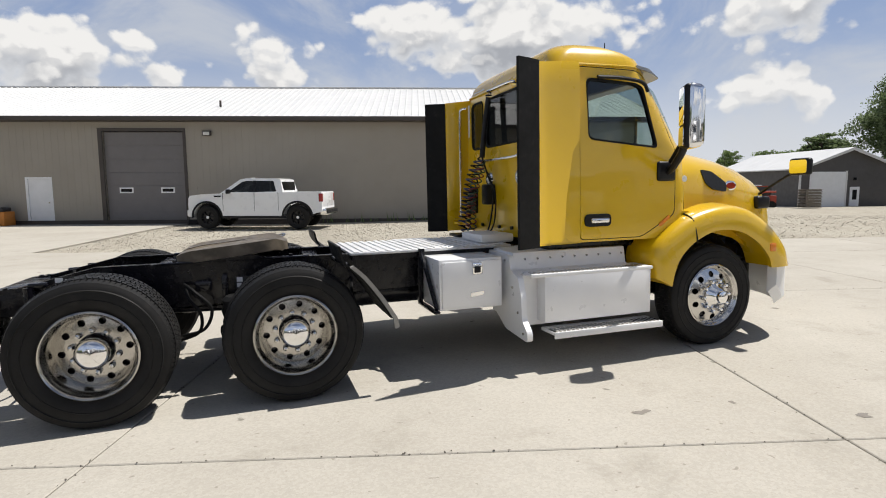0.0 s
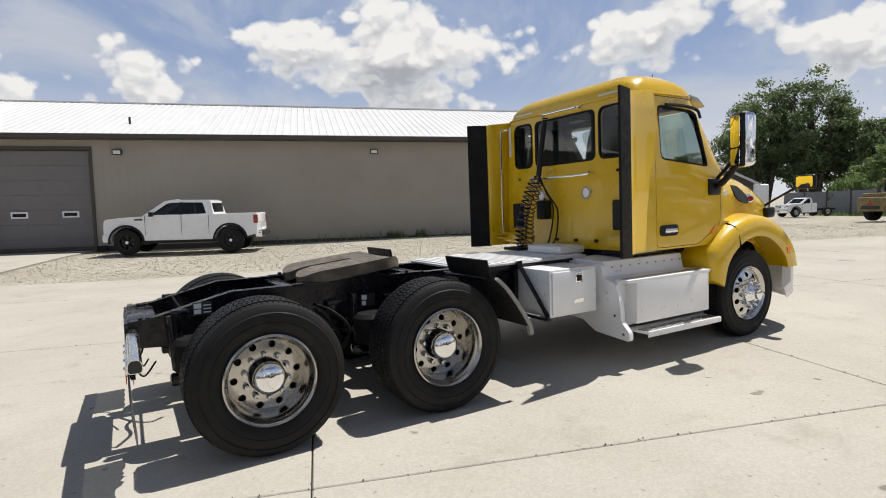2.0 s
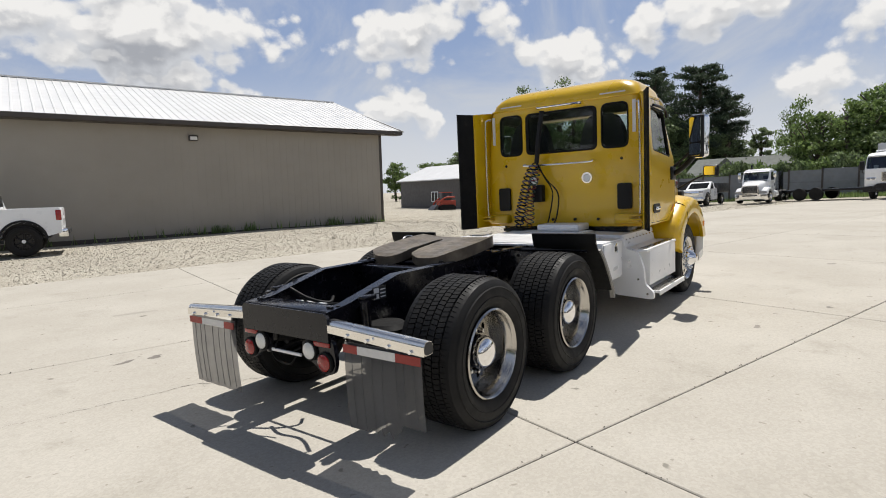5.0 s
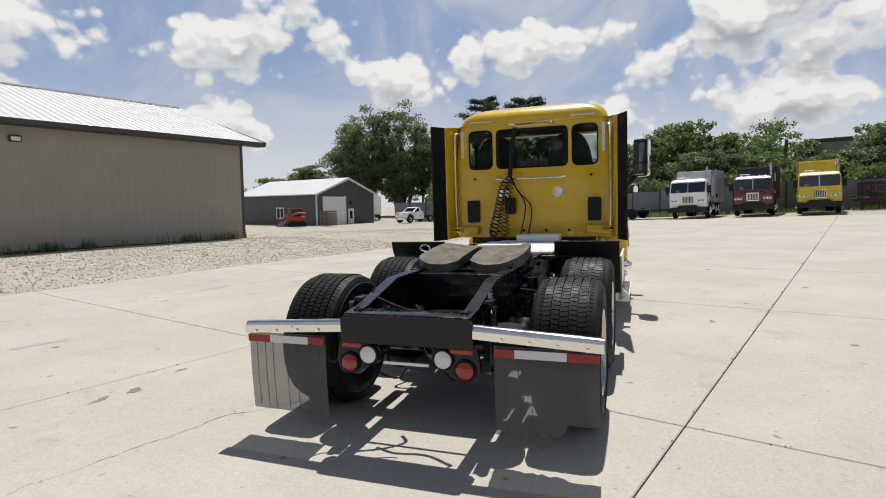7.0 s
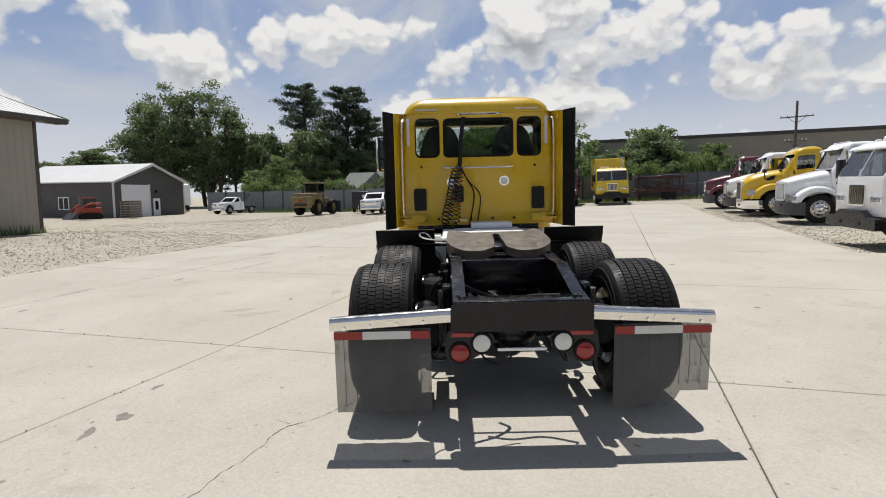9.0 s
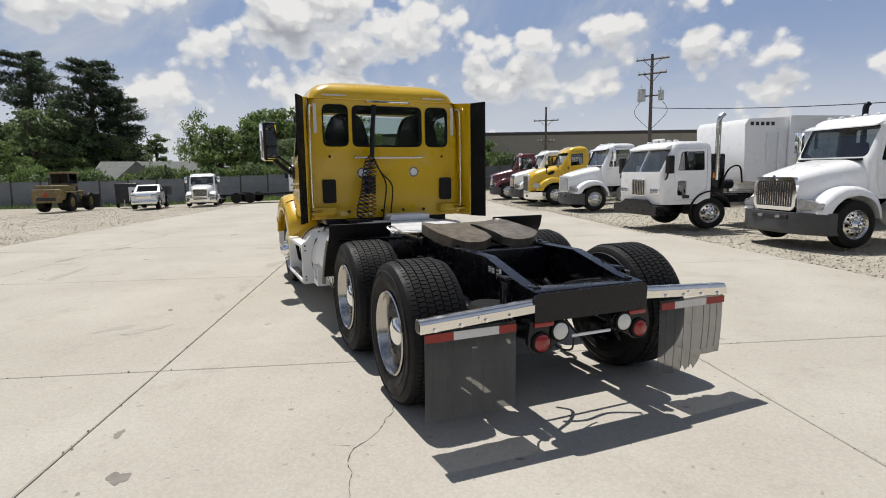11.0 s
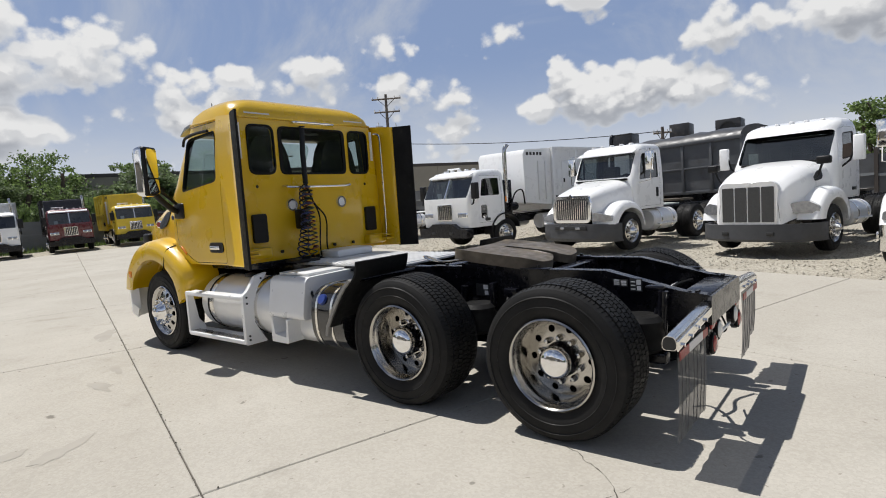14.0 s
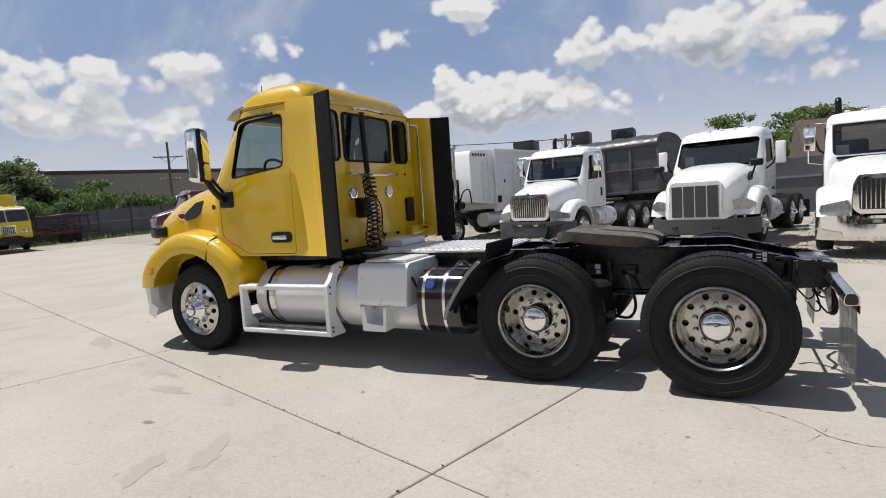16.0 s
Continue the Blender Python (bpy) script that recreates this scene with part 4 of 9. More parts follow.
for y0, y1 in ((0.925, 0.965), (-0.965, -0.925)):
    part("reflective_strip", box(B(), (3.531, y0, 2.16), (3.537, y1, 2.53)), REFLECT_W, truck)
part("junction_box", box(B(), (3.42, 0.20, 1.38), (3.535, 0.34, 1.60), 0.02), PLASTIC, truck)
for y in (0.55, 0.1, -0.2, -0.5):
    part("mount_bolt", cyl(B(), (3.535, y, 1.15), (3.51, y, 1.15), 0.018, 8), PLASTIC, truck)
bm = B()
box(bm, (3.56, -0.85, 0.98), (4.5, 0.85, 1.075), 0.02)
part("cab_floor", bm, BLACK, truck)

# pogo stick with coiled air and power lines
bm = B()
tube(bm, [(3.46, 0.19, 2.50), (3.43, 0.23, 2.2), (3.40, 0.25, 1.88)], 0.03, 10)
pogo = part("hose_mast", bm, PLASTIC, truck)


def coil(p0, p1, turns, r, wire, material, wob, label=""):
    p0, p1 = Vector(p0), Vector(p1)
    d, a, b = frame_of(p1 - p0)
    pts = []
    n = turns * 18
    for i in range(n + 1):
        t = i / n
        rr = r * (0.95 + 0.12 * math.sin(t * 9)) * min(1, 8 * t + 0.3, 6 * (1 - t) + 0.4)
        an = 2 * math.pi * turns * (t + 0.012 * math.sin(11 * t)) + wob
        sag = Vector((-0.05 * math.sin(math.pi * t), 0.015 * math.sin(5 * t), 0))
        pts.append(p0.lerp(p1, t) + a * math.cos(an) * rr + b * math.sin(an) * rr + sag)
    return part("coiled_hose", tube(B(), pts, wire, 5), material, pogo, label)


coil((3.39, 0.255, 1.88), (3.27, 0.49, 1.07), 9, 0.064, 0.0085, BLUE_HOSE, 0.0, "dark blue coiled air hose")
coil((3.39, 0.255, 1.88), (3.27, 0.49, 1.07), 9, 0.064, 0.0085, RUBBER, math.pi, "black coiled power cable")
coil((3.41, 0.235, 1.84), (3.29, 0.34, 1.07), 8, 0.054, 0.007, GREEN_HOSE, 0.6, "green coiled cable")
coil((3.41, 0.235, 1.84), (3.29, 0.34, 1.07), 8, 0.054, 0.007, RED_HOSE, 0.6 + math.pi, "dark red coiled air hose")
for pts in ([(3.40, 0.24, 1.88), (3.42, 0.16, 1.70), (3.44, 0.06, 1.5), (3.42, 0.10, 1.2), (3.38, 0.13, 1.06)], [(3.40, 0.25, 1.86), (3.43, 0.13, 1.66), (3.43, -0.02, 1.48), (3.42, 0.0, 1.2), (3.36, 0.04, 1.06)],
            [(3.27, 0.49, 1.07), (3.25, 0.44, 1.075), (3.30, 0.3, 1.05), (3.36, 0.14, 1.05)]):
    part("cable", tube(B(), smooth_path(pts, 6), 0.009, 6), RUBBER, pogo)
part("cable_ring", tube(B(), [(3.46 + 0.03 * math.cos(a), 0.19 + 0.03 * math.sin(a), 2.52) for a in [i * 0.52 for i in range(13)]], 0.006, 6), RUBBER, pogo)

# roof and mirrors
part("roof_beacon_base", box(B(), (4.34, -0.62, 2.735), (4.50, -0.46, 2.815), 0.03, 3), PLASTIC, truck)
part("antenna", cyl(B(), (4.36, -0.55, 2.80), (4.36, -0.55, 2.92), 0.008, 8, 0.004), PLASTIC, truck)
part("antenna", cyl(B(), (4.36, 0.72, 2.74), (4.36, 0.72, 2.87), 0.008, 8, 0.004), PLASTIC, truck)
part("roof_marker", box(B(), (4.36, 0.5, 2.735), (4.47, 0.62, 2.80), 0.025, 3), PLASTIC, truck)
bm = B()
vis = [(4.53, 2.64), (4.66, 2.615), (4.76, 2.545), (4.77, 2.53), (4.66, 2.585), (4.53, 2.615)]
loft(bm, [[(x - 0.14 * (abs(y) / 0.99) ** 3, y, z - 0.02 * abs(y)) for x, z in vis] for y in [-0.99 + 0.11 * i for i in range(19)]])
part("sun_visor", bm, mat("smoked_visor", (0.35, 0.36, 0.37), 0.15, 0, 0.05, coat=0.3), truck, "smoked grey sun visor")
for s in (-1, 1):
    bm = B()
    tube(bm, smooth_path([(4.68, s * 1.07, 1.66), (4.66, s * 1.16, 1.70), (4.63, s * 1.30, 1.82), (4.61, s * 1.37, 1.92)], 4), 0.034, 10)
    arm = part("mirror_arm", bm, PLASTIC, truck)
    part("mirror_bracket", box(B(), (4.56, s * 1.05, 1.58), (4.76, s * 1.10, 1.76), 0.025, 3), PLASTIC, arm)
    part("mirror_arm_stay", tube(B(), [(4.70, s * 1.07, 1.74), (4.66, s * 1.22, 1.86), (4.64, s * 1.38, 2.0)], 0.018, 8), PLASTIC, arm)
    mh = part("mirror_head", box(B(), (-0.05, -0.105, -0.265), (0.02, 0.105, 0.265), 0.03, 4), PLASTIC, truck, at=Matrix.Translation((4.60, s * 1.40, 2.115)) @ pose(0, 0, 0, 0, 0, s * 30))
    shell_bm = box(B(), (-0.03, -0.115, -0.275), (0.12, 0.115, 0.275), 0.05, 5)
    for v in shell_bm.verts:
        if v.co.x > 0.0:
            v.co.y, v.co.z = v.co.y * (1 - 1.6 * v.co.x), v.co.z * (1 - 0.7 * v.co.x)
    part("mirror_shell", shell_bm, CHROME, mh, "chrome mirror shell")
    part("mirror_glass", prism(B(), rounded(rect(-0.085, -0.07, 0.085, 0.24), 0.03), "x", -0.056, -0.051), MIRROR, mh)
    part("convex_glass", prism(B(), rounded(rect(-0.085, -0.245, 0.085, -0.085), 0.03), "x", -0.056, -0.051), MIRROR, mh)
    # oval mark on the cowl
    bm = B()
    lathe(bm, [(0.001, 0.004), (0.028, 0.004), (0.03, 0)], (4.90, s * 1.045, 1.60), (0, s, 0), 16)
    part("round_sticker", bm, BLUE_HOSE if s > 0 else SILVER, truck)
    # hood mirror on its stalk, on the right side alone
    if s > 0:
        continue
    stalk = part("hood_mirror_stalk", tube(B(), smooth_path([(6.14, s * 0.76, 1.43), (6.14, s * 0.90, 1.51), (6.12, s * 1.08, 1.60), (6.11, s * 1.18, 1.64)], 4), 0.014, 8), PLASTIC, truck)
    hm = part("hood_mirror_head", box(B(), (6.06, s * 1.15, 1.61), (6.13, s * 1.37, 1.775), 0.03, 3), PLASTIC, stalk)
    part("hood_mirror_glass", prism(B(), rounded(rect(s * 1.17, 1.63, s * 1.35, 1.757), 0.025), "x", 6.054, 6.059), MIRROR, stalk)

# interior
for y in (0.5, -0.5):
    bm = B()
    prism(bm, rounded([(y - 0.29, 1.5), (y + 0.29, 1.5), (y + 0.31, 1.95), (y + 0.24, 2.28), (y + 0.15, 2.43), (y - 0.15, 2.43), (y - 0.24, 2.28), (y - 0.31, 1.95)], 0.12, 5), "x", 3.68, 3.84, 0.03)
    seat = part("seat", bm, CLOTH, truck, "high-backed black cab seat")
    part("cushion", box(B(), (3.72, y - 0.28, 1.42), (4.22, y + 0.28, 1.60), 0.06, 3), CLOTH, seat)
    for q in (-1, 1):
        part("armrest", box(B(), (3.84, y + q * 0.27, 1.72), (4.14, y + q * 0.33, 1.79), 0.02, 2), CLOTH, seat)
bm = B()
prism(bm, [(4.45, 1.12), (4.88, 1.12), (4.88, 1.86), (4.62, 1.90), (4.48, 1.76)], "y", -0.98, 0.98, 0.02)
part("dashboard", bm, CABIN, truck)
bm = B()
pts = [(4.42 + 0.10 * math.cos(a), 0.48 + 0.22 * math.sin(a), 1.92 + 0.20 * math.cos(a) * 0.9) for a in [i * math.pi / 12 for i in range(25)]]
tube(bm, pts, 0.016, 8, cap=False)
tube(bm, [(4.42, 0.27, 1.92), (4.44, 0.48, 1.90), (4.42, 0.69, 1.92)], 0.014, 6)
cyl(bm, (4.43, 0.48, 1.90), (4.62, 0.48, 1.76), 0.03, 10)
part("steering_wheel", bm, PLASTIC, truck)
part("interior_floor", box(B(), (3.60, -0.98, 1.12), (4.85, 0.98, 1.16)), CABIN, truck)

# ---- chassis of the tractor ----
for s in (-1, 1):
    bm = B()
    web = [(-0.78, 0.70), (-0.30, 0.66), (0.4, 0.66), (5.7, 0.72), (5.7, 0.99), (-0.10, 1.005), (-0.60, 0.885), (-0.78, 0.865)]
    prism(bm, web, "y", s * 0.415, s * 0.43)
    top = [(-0.78, 0.865), (-0.60, 0.885), (-0.10, 1.005), (5.7, 0.99)]
    loft(bm, [[(x, s * 0.345, z - 0.004), (x, s * 0.4295, z - 0.004), (x, s * 0.4295, z + 0.008), (x, s * 0.345, z + 0.008)] for x, z in top])
    low = [(-0.78, 0.70), (-0.30, 0.66), (0.4, 0.66), (5.7, 0.72)]
    loft(bm, [[(x, s * 0.345, z - 0.006), (x, s * 0.4295, z - 0.006), (x, s * 0.4295, z + 0.006), (x, s * 0.345, z + 0.006)] for x, z in low])
    rail = part("frame_rail", bm, BLACK, truck)
    for x in [0.55 + 0.085 * i for i in range(9)] + [1.55, 1.65, 2.0, 2.1]:
        part("bolt", cyl(B(), (x, s * 0.43, 0.93), (x, s * 0.447, 0.93), 0.013, 6), BLACK, rail)
    # stamped data plates
    for x0, x1, z0, z1 in ((-0.36, -0.275, 0.875, 0.965), (-0.26, -0.155, 0.905, 0.955)) if s > 0 else ((-0.37, -0.24, 0.87, 0.96),):
        pl = part("data_plate", box(B(), (x0, s * 0.430, z0), (x1, s * 0.4335, z1)), INK, rail)
        part("label_panel", box(B(), (x0 + 0.008, s * 0.4330, z0 + (z1 - z0) * 0.52), ((x0 * 0.55 + x1 * 0.45), s * 0.4350, z1 - 0.008)), LABEL, pl)
        part("label_panel", box(B(), (x0 + 0.008, s * 0.4330, z0 + 0.008), (x0 + (x1 - x0) * 0.42, s * 0.4350, z0 + (z1 - z0) * 0.44)), LABEL, pl)
        for k in range(3):
            part("print_bar", box(B(), (x0 + (x1 - x0) * 0.55, s * 0.4330, z0 + 0.012 + k * (z1 - z0) * 0.28), (x1 - 0.008, s * 0.4345, z0 + 0.02 + k * (z1 - z0) * 0.28)), LABEL, pl)
    pl = part("data_plate", box(B(), (0.90, s * 0.430, 0.775), (1.03, s * 0.4335, 0.875)), INK, rail)
    part("label_panel", box(B(), (0.91, s * 0.4330, 0.83), (0.955, s * 0.4350, 0.868)), LABEL, pl)
    part("label_panel", box(B(), (0.91, s * 0.4330, 0.785), (0.945, s * 0.4350, 0.82)), LABEL, pl)
for x0, x1, z0, z1 in ((-0.78, -0.60, 0.69, 0.875), (0.30, 0.42, 0.74, 0.99), (0.66, 0.90, 0.88, 0.98), (1.48, 1.60, 0.70, 0.985), (2.6, 2.72, 0.72, 0.98), (3.6, 3.72, 0.72, 0.98)):
    part("crossmember", box(B(), (x0, -0.42, z0), (x1, 0.42, z1), 0.006), BLACK, truck)
bm = B()
prism(bm, [(-0.448, 0.685), (0.448, 0.685), (0.448, 0.84), (0.42, 0.868), (-0.42, 0.868), (-0.448, 0.84)], "x", -0.80, -0.775, 0.005)
rear = part("rear_crossmember", bm, BLACK, truck)
for s in (-1, 1):
    for x, y in ((-0.70, 0.385), (-0.655, 0.395), (-0.70, 0.355)):
        part("bolt", cyl(B(), (x, s * y, 0.87), (x, s * y, 0.892), 0.014, 6), BLACK, rear)

# tail lamps on their bracket
for s in (-1, 1):
    bm = B()
    prism(bm, rounded([(s * 0.17, 0.66), (s * 0.30, 0.695), (s * 0.47, 0.695), (s * 0.49, 0.56), (s * 0.46, 0.48), (s * 0.36, 0.475), (s * 0.28, 0.53), (s * 0.19, 0.56)], 0.03), "x", -0.785, -0.755)
    br = part("tail_lamp_bracket", bm, BLACK, truck)
    for y, z, r, m, nm in ((0.392, 0.552, 0.057, REDLENS, "stop_lamp"), (0.255, 0.612, 0.056, WHITELENS, "reversing_lamp")):
        bm = B()
        lathe(bm, [(r * 1.22, 0.0), (r * 1.22, 0.014), (r * 1.02, 0.018), (r, 0.012)], (-0.785, s * y, z), (-1, 0, 0), 24)
        part("lamp_grommet", bm, RUBBER, br)
        bm = B()
        lathe(bm, [(r, 0.01), (r * 0.97, 0.02), (r * 0.7, 0.028), (0.001, 0.031)], (-0.785, s * y, z), (-1, 0, 0), 24)
        part(nm, bm, m, br)
    part("side_reflector", box(B(), (-0.797, s * 0.30, 0.652), (-0.784, s * 0.445, 0.682), 0.004), REDLENS, br)
part("plate_lamp_bar", box(B(), (-0.79, -0.155, 0.555), (-0.775, 0.155, 0.575), 0.004), SILVER, truck)
for pts in ([(-0.70, 0.15, 0.66), (-0.78, 0.12, 0.58), (-0.76, 0.04, 0.54), (-0.70, -0.05, 0.58)], [(-0.66, 0.30, 0.70), (-0.72, 0.24, 0.5), (-0.70, 0.10, 0.44), (-0.66, 0.05, 0.5)],
            [(-0.68, -0.2, 0.68), (-0.74, -0.25, 0.52), (-0.70, -0.3, 0.46), (-0.62, -0.28, 0.55)], [(-0.74, 0.62, 0.72), (-0.77, 0.6, 0.6), (-0.73, 0.55, 0.52), (-0.66, 0.5, 0.6)]):
    part("wiring", tube(B(), smooth_path(pts, 6), 0.007, 6), RUBBER, truck)

# mudflap hangers, flaps and their reflective tape
for s in (-1, 1):
    y0, y1 = s * 0.445, s * 1.205
    bm = B()
    prof = rounded([(-0.793, 0.0), (-0.793, 0.05), (-0.778, 0.078), (-0.730, 0.078), (-0.715, 0.05), (-0.715, 0.0)], 0.025, 4)
    loft(bm, [[(x, y, 0.752 + z - 0.044 * t) for x, z in prof] for t, y in ((0, y0), (1, y1))])
    h = part("mudflap_hanger", bm, STAINLESS, truck, "polished stainless mudflap hanger")
    # black end face paints in the dark of a hollow tube on the solid bar
    part("hanger_end", prism(B(), [((x + 0.754) * 0.9 - 0.754, 0.708 + 0.039 + (z - 0.039) * 0.9) for x, z in prof], "y", y1 - s * 0.01, y1 + s * 0.003), INK, h)
    part("hanger_face", prism(B(), [(y0, 0.752), (y1, 0.708), (y1, 0.760), (y0, 0.800)], "x", -0.80, -0.792), STAINLESS, h)
    for k in range(4):
        y = s * (0.62 + 0.165 * k)
        z = 0.752 - (abs(y) - 0.445) * 0.062 + 0.014
        part("hanger_bolt", cyl(B(), (-0.80, y, z), (-0.812, y, z), 0.012, 8), CHROME, h)
    part("hanger_bolt", cyl(B(), (-0.80, s * 0.83, 0.762), (-0.808, s * 0.83, 0.762), 0.010, 8), CHROME, h)
    # flap with pressed ribs and a ragged lower edge
    rng = random.Random(5 if s > 0 else 9)
    n = 24
    bm = B()
    ys = [0.575 + 0.605 * i / n for i in range(n + 1)]
    zb = [0.17 + (rng.random() * 0.05 if (s < 0 and 0.75 < y < 1.0) else 0) + (0.10 * step(0.97, 1.0, y) if s < 0 else 0.0) for y in ys]
    rows = []
    for k in range(9):
        t = k / 8
        rows.append([Vector((-0.786 - 0.008 * math.sin(math.pi * t) + 0.012 * t + 0.004 * math.sin(y * 40) * t, s * y, 0.715 + (z - 0.715) * t)) for y, z in zip(ys, zb)])
    vr = [[bm.verts.new(p) for p in r] for r in rows]
    for a, b in zip(vr, vr[1:]):
        for i in range(n):
            bm.faces.new((a[i], a[i + 1], b[i + 1], b[i]))
    ret = bmesh.ops.solidify(bm, geom=bm.faces[:], thickness=0.006)
    fl = part("mudflap", bm, FLAP, h, "smoked plastic mudflap with pressed ribs")
    for y in (0.64, 0.72, 0.80, 0.88, 0.99, 1.05, 1.12):
        pts = [(-0.791 - 0.008 * math.sin(math.pi * t) + 0.012 * t, s * y, 0.70 + (0.19 - 0.70 + (0.12 if (s < 0 and y > 0.97) else 0)) * t) for t in [i / 6 for i in range(7)]]
        part("flap_rib", tube(B(), pts, 0.0022, 5), FLAP, h)
    for a, b, m in ((0.58, 0.70, REFLECT_R), (0.70, 1.0, REFLECT_W), (1.0, 1.18, REFLECT_R)):
        part("reflective_tape", box(B(), (-0.803, s * a, 0.652), (-0.798, s * b, 0.702)), m, h)

# axles, differentials, suspension and brakes
for x in (0.0, 1.32):
    bm = B()
    cyl(bm, (x, -0.92, 0.505), (x, 0.92, 0.505), 0.075, 14)
    ax = part("axle_housing", bm, BLACK, truck)
    bm = B()
    lathe(bm, [(0.06, -0.24), (0.15, -0.18), (0.21, -0.08), (0.225, 0.02), (0.19, 0.14), (0.12, 0.24), (0.08, 0.32)], (x + 0.04, -0.02, 0.52), (1, 0, 0), 20, cap=True)
    part("differential", bm, BLACK, ax)
    for s in (-1, 1):
        bm = B()
        lathe(bm, [(0.12, -0.12), (0.15, -0.09), (0.14, -0.05), (0.155, 0.0), (0.14, 0.05), (0.15, 0.09), (0.12, 0.12)], (x - 0.38, s * 0.55, 0.62), (0, 0, 1), 16, cap=True)
        part("air_spring", bm, RUBBER, ax)
        part("trailing_arm", box(B(), (x - 0.55, s * 0.48, 0.42), (x + 0.45, s * 0.58, 0.50), 0.02), BLACK, ax)
        part("brake_chamber", cyl(B(), (x - 0.22, s * 0.62, 0.62), (x - 0.05, s * 0.62, 0.66), 0.085, 16), BLACK, ax)
        part("brake_drum", cyl(B(), (x, s * 0.60, 0.505), (x, s * 0.78, 0.505), 0.21, 24), BLACK, ax)
        part("shock_absorber", cyl(B(), (x - 0.14 if x else x - 0.42, s * 0.47, 0.48), (x - 0.2 if x else x - 0.50, s * 0.47, 0.86), 0.03, 12), BLACK, ax)
        part("torque_rod", tube(B(), [(x + 0.05, s * 0.25, 0.70), (x + 0.62, s * 0.40, 0.80)], 0.025, 8), BLACK, ax)
part("drive_shaft", cyl(B(), (0.35, 0, 0.58), (1.1, 0, 0.56), 0.05, 14), BLACK, truck)
part("drive_shaft", cyl(B(), (1.6, 0, 0.58), (4.4, 0, 0.72), 0.055, 14), BLACK, truck)
part("transmission", box(B(), (3.4, -0.25, 0.5), (4.7, 0.25, 0.95), 0.08), BLACK, truck)
for y in (-0.2, 0.2):
    part("air_tank", cyl(B(), (1.9, y, 0.62), (2.6, y, 0.62), 0.12, 16), BLACK, truck)
for pts in ([(0.52, -0.44, 0.80), (0.56, -0.58, 0.74), (0.64, -0.62, 0.62), (0.62, -0.60, 0.48), (0.48, -0.58, 0.42)], [(0.52, -0.46, 0.84), (0.60, -0.60, 0.80), (0.72, -0.62, 0.66), (0.66, -0.6, 0.5), (0.5, -0.6, 0.46)],
            [(0.7, 0.46, 0.8), (0.64, 0.58, 0.72), (0.60, 0.62, 0.55), (0.66, 0.58, 0.44), (0.8, 0.55, 0.45)], [(1.85, -0.46, 0.8), (1.82, -0.62, 0.70), (1.84, -0.64, 0.56), (1.72, -0.6, 0.46)],
            [(-0.45, 0.36, 0.92), (-0.4, 0.2, 0.84), (-0.3, 0.1, 0.80), (-0.2, 0.16, 0.82)], [(-0.5, -0.3, 0.85), (-0.42, -0.1, 0.83), (-0.46, 0.1, 0.8), (-0.40, 0.25, 0.83)]):
    part("brake_hose", tube(B(), smooth_path(pts, 6), 0.013, 7), RUBBER, truck)
for s in (-1, 1):
    part("shock_absorber", tube(B(), [(-0.52, s * 0.50, 0.90), (-0.50, s * 0.50, 0.52)], 0.032, 12), BLACK, truck)
    part("valve_block", box(B(), (-0.52, s * 0.44, 0.895), (-0.40, s * 0.50, 0.93), 0.01), BLACK, truck)
    part("valve_block", box(B(), (0.60, s * 0.43, 0.78), (0.72, s * 0.50, 0.86), 0.01), BLACK, truck)
    part("rail_bracket", box(B(), (0.80, s * 0.43, 0.66), (0.84, s * 0.52, 0.9), 0.006), BLACK, truck)
# added plate between the rails, closes gaps in the chassis shadow
part("frame_pan", box(B(), (-0.2, -0.4, 0.62), (0.80, 0.4, 0.64)), BLACK, truck)
part("cross_tube", cyl(B(), (-0.36, -0.40, 0.80), (-0.36, 0.40, 0.80), 0.012, 8), SILVER, truck)

# fifth wheel
fw = B()
rim = [(-0.42, 0.075), (-0.46, 0.16), (-0.45, 0.33), (-0.37, 0.43), (-0.22, 0.46), (0.05, 0.455), (0.28, 0.44), (0.40, 0.36), (0.44, 0.2), (0.445, 0.0)]
out = rim + [(x, -y) for x, y in rim[-2::-1]]
slot = [(-0.40, -0.05), (-0.18, -0.035), (0.08, -0.03), (0.11, 0.0), (0.08, 0.03), (-0.18, 0.035), (-0.40, 0.05)]
poly = rounded(out + slot, 0.13, 5)
prism(fw, poly, "z", -0.045, 0.028, 0.03)
for v in fw.verts:
    if v.co.z < 0 and abs(v.co.y) > 0.35:
        v.co.z -= 0.02
    v.co.z -= 1.6 * max(0.0, -0.30 - v.co.x) ** 2 + 0.5 * max(0.0, v.co.x - 0.34)
FW = Matrix.Translation((0.90, 0.0, 1.108)) @ Matrix.Rotation(radians(-5.8), 4, "Y")
fifth = part("fifth_wheel_plate", fw, GREASE, truck, "greasy worn fifth wheel plate", at=FW)
bm = B()
for s in (-1, 1):
    prism(bm, [(-0.18, -0.03), (0.18, -0.03), (0.08, -0.16), (-0.08, -0.16)], "y", s * 0.30, s * 0.38)
    box(bm, (-0.36, s * 0.08, -0.10), (-0.1, s * 0.2, -0.03), 0.01)
box(bm, (-0.2, -0.25, -0.09), (0.34, 0.25, -0.03), 0.02)
part("fifth_wheel_underside", bm, BLACK, fifth)
bm = B()
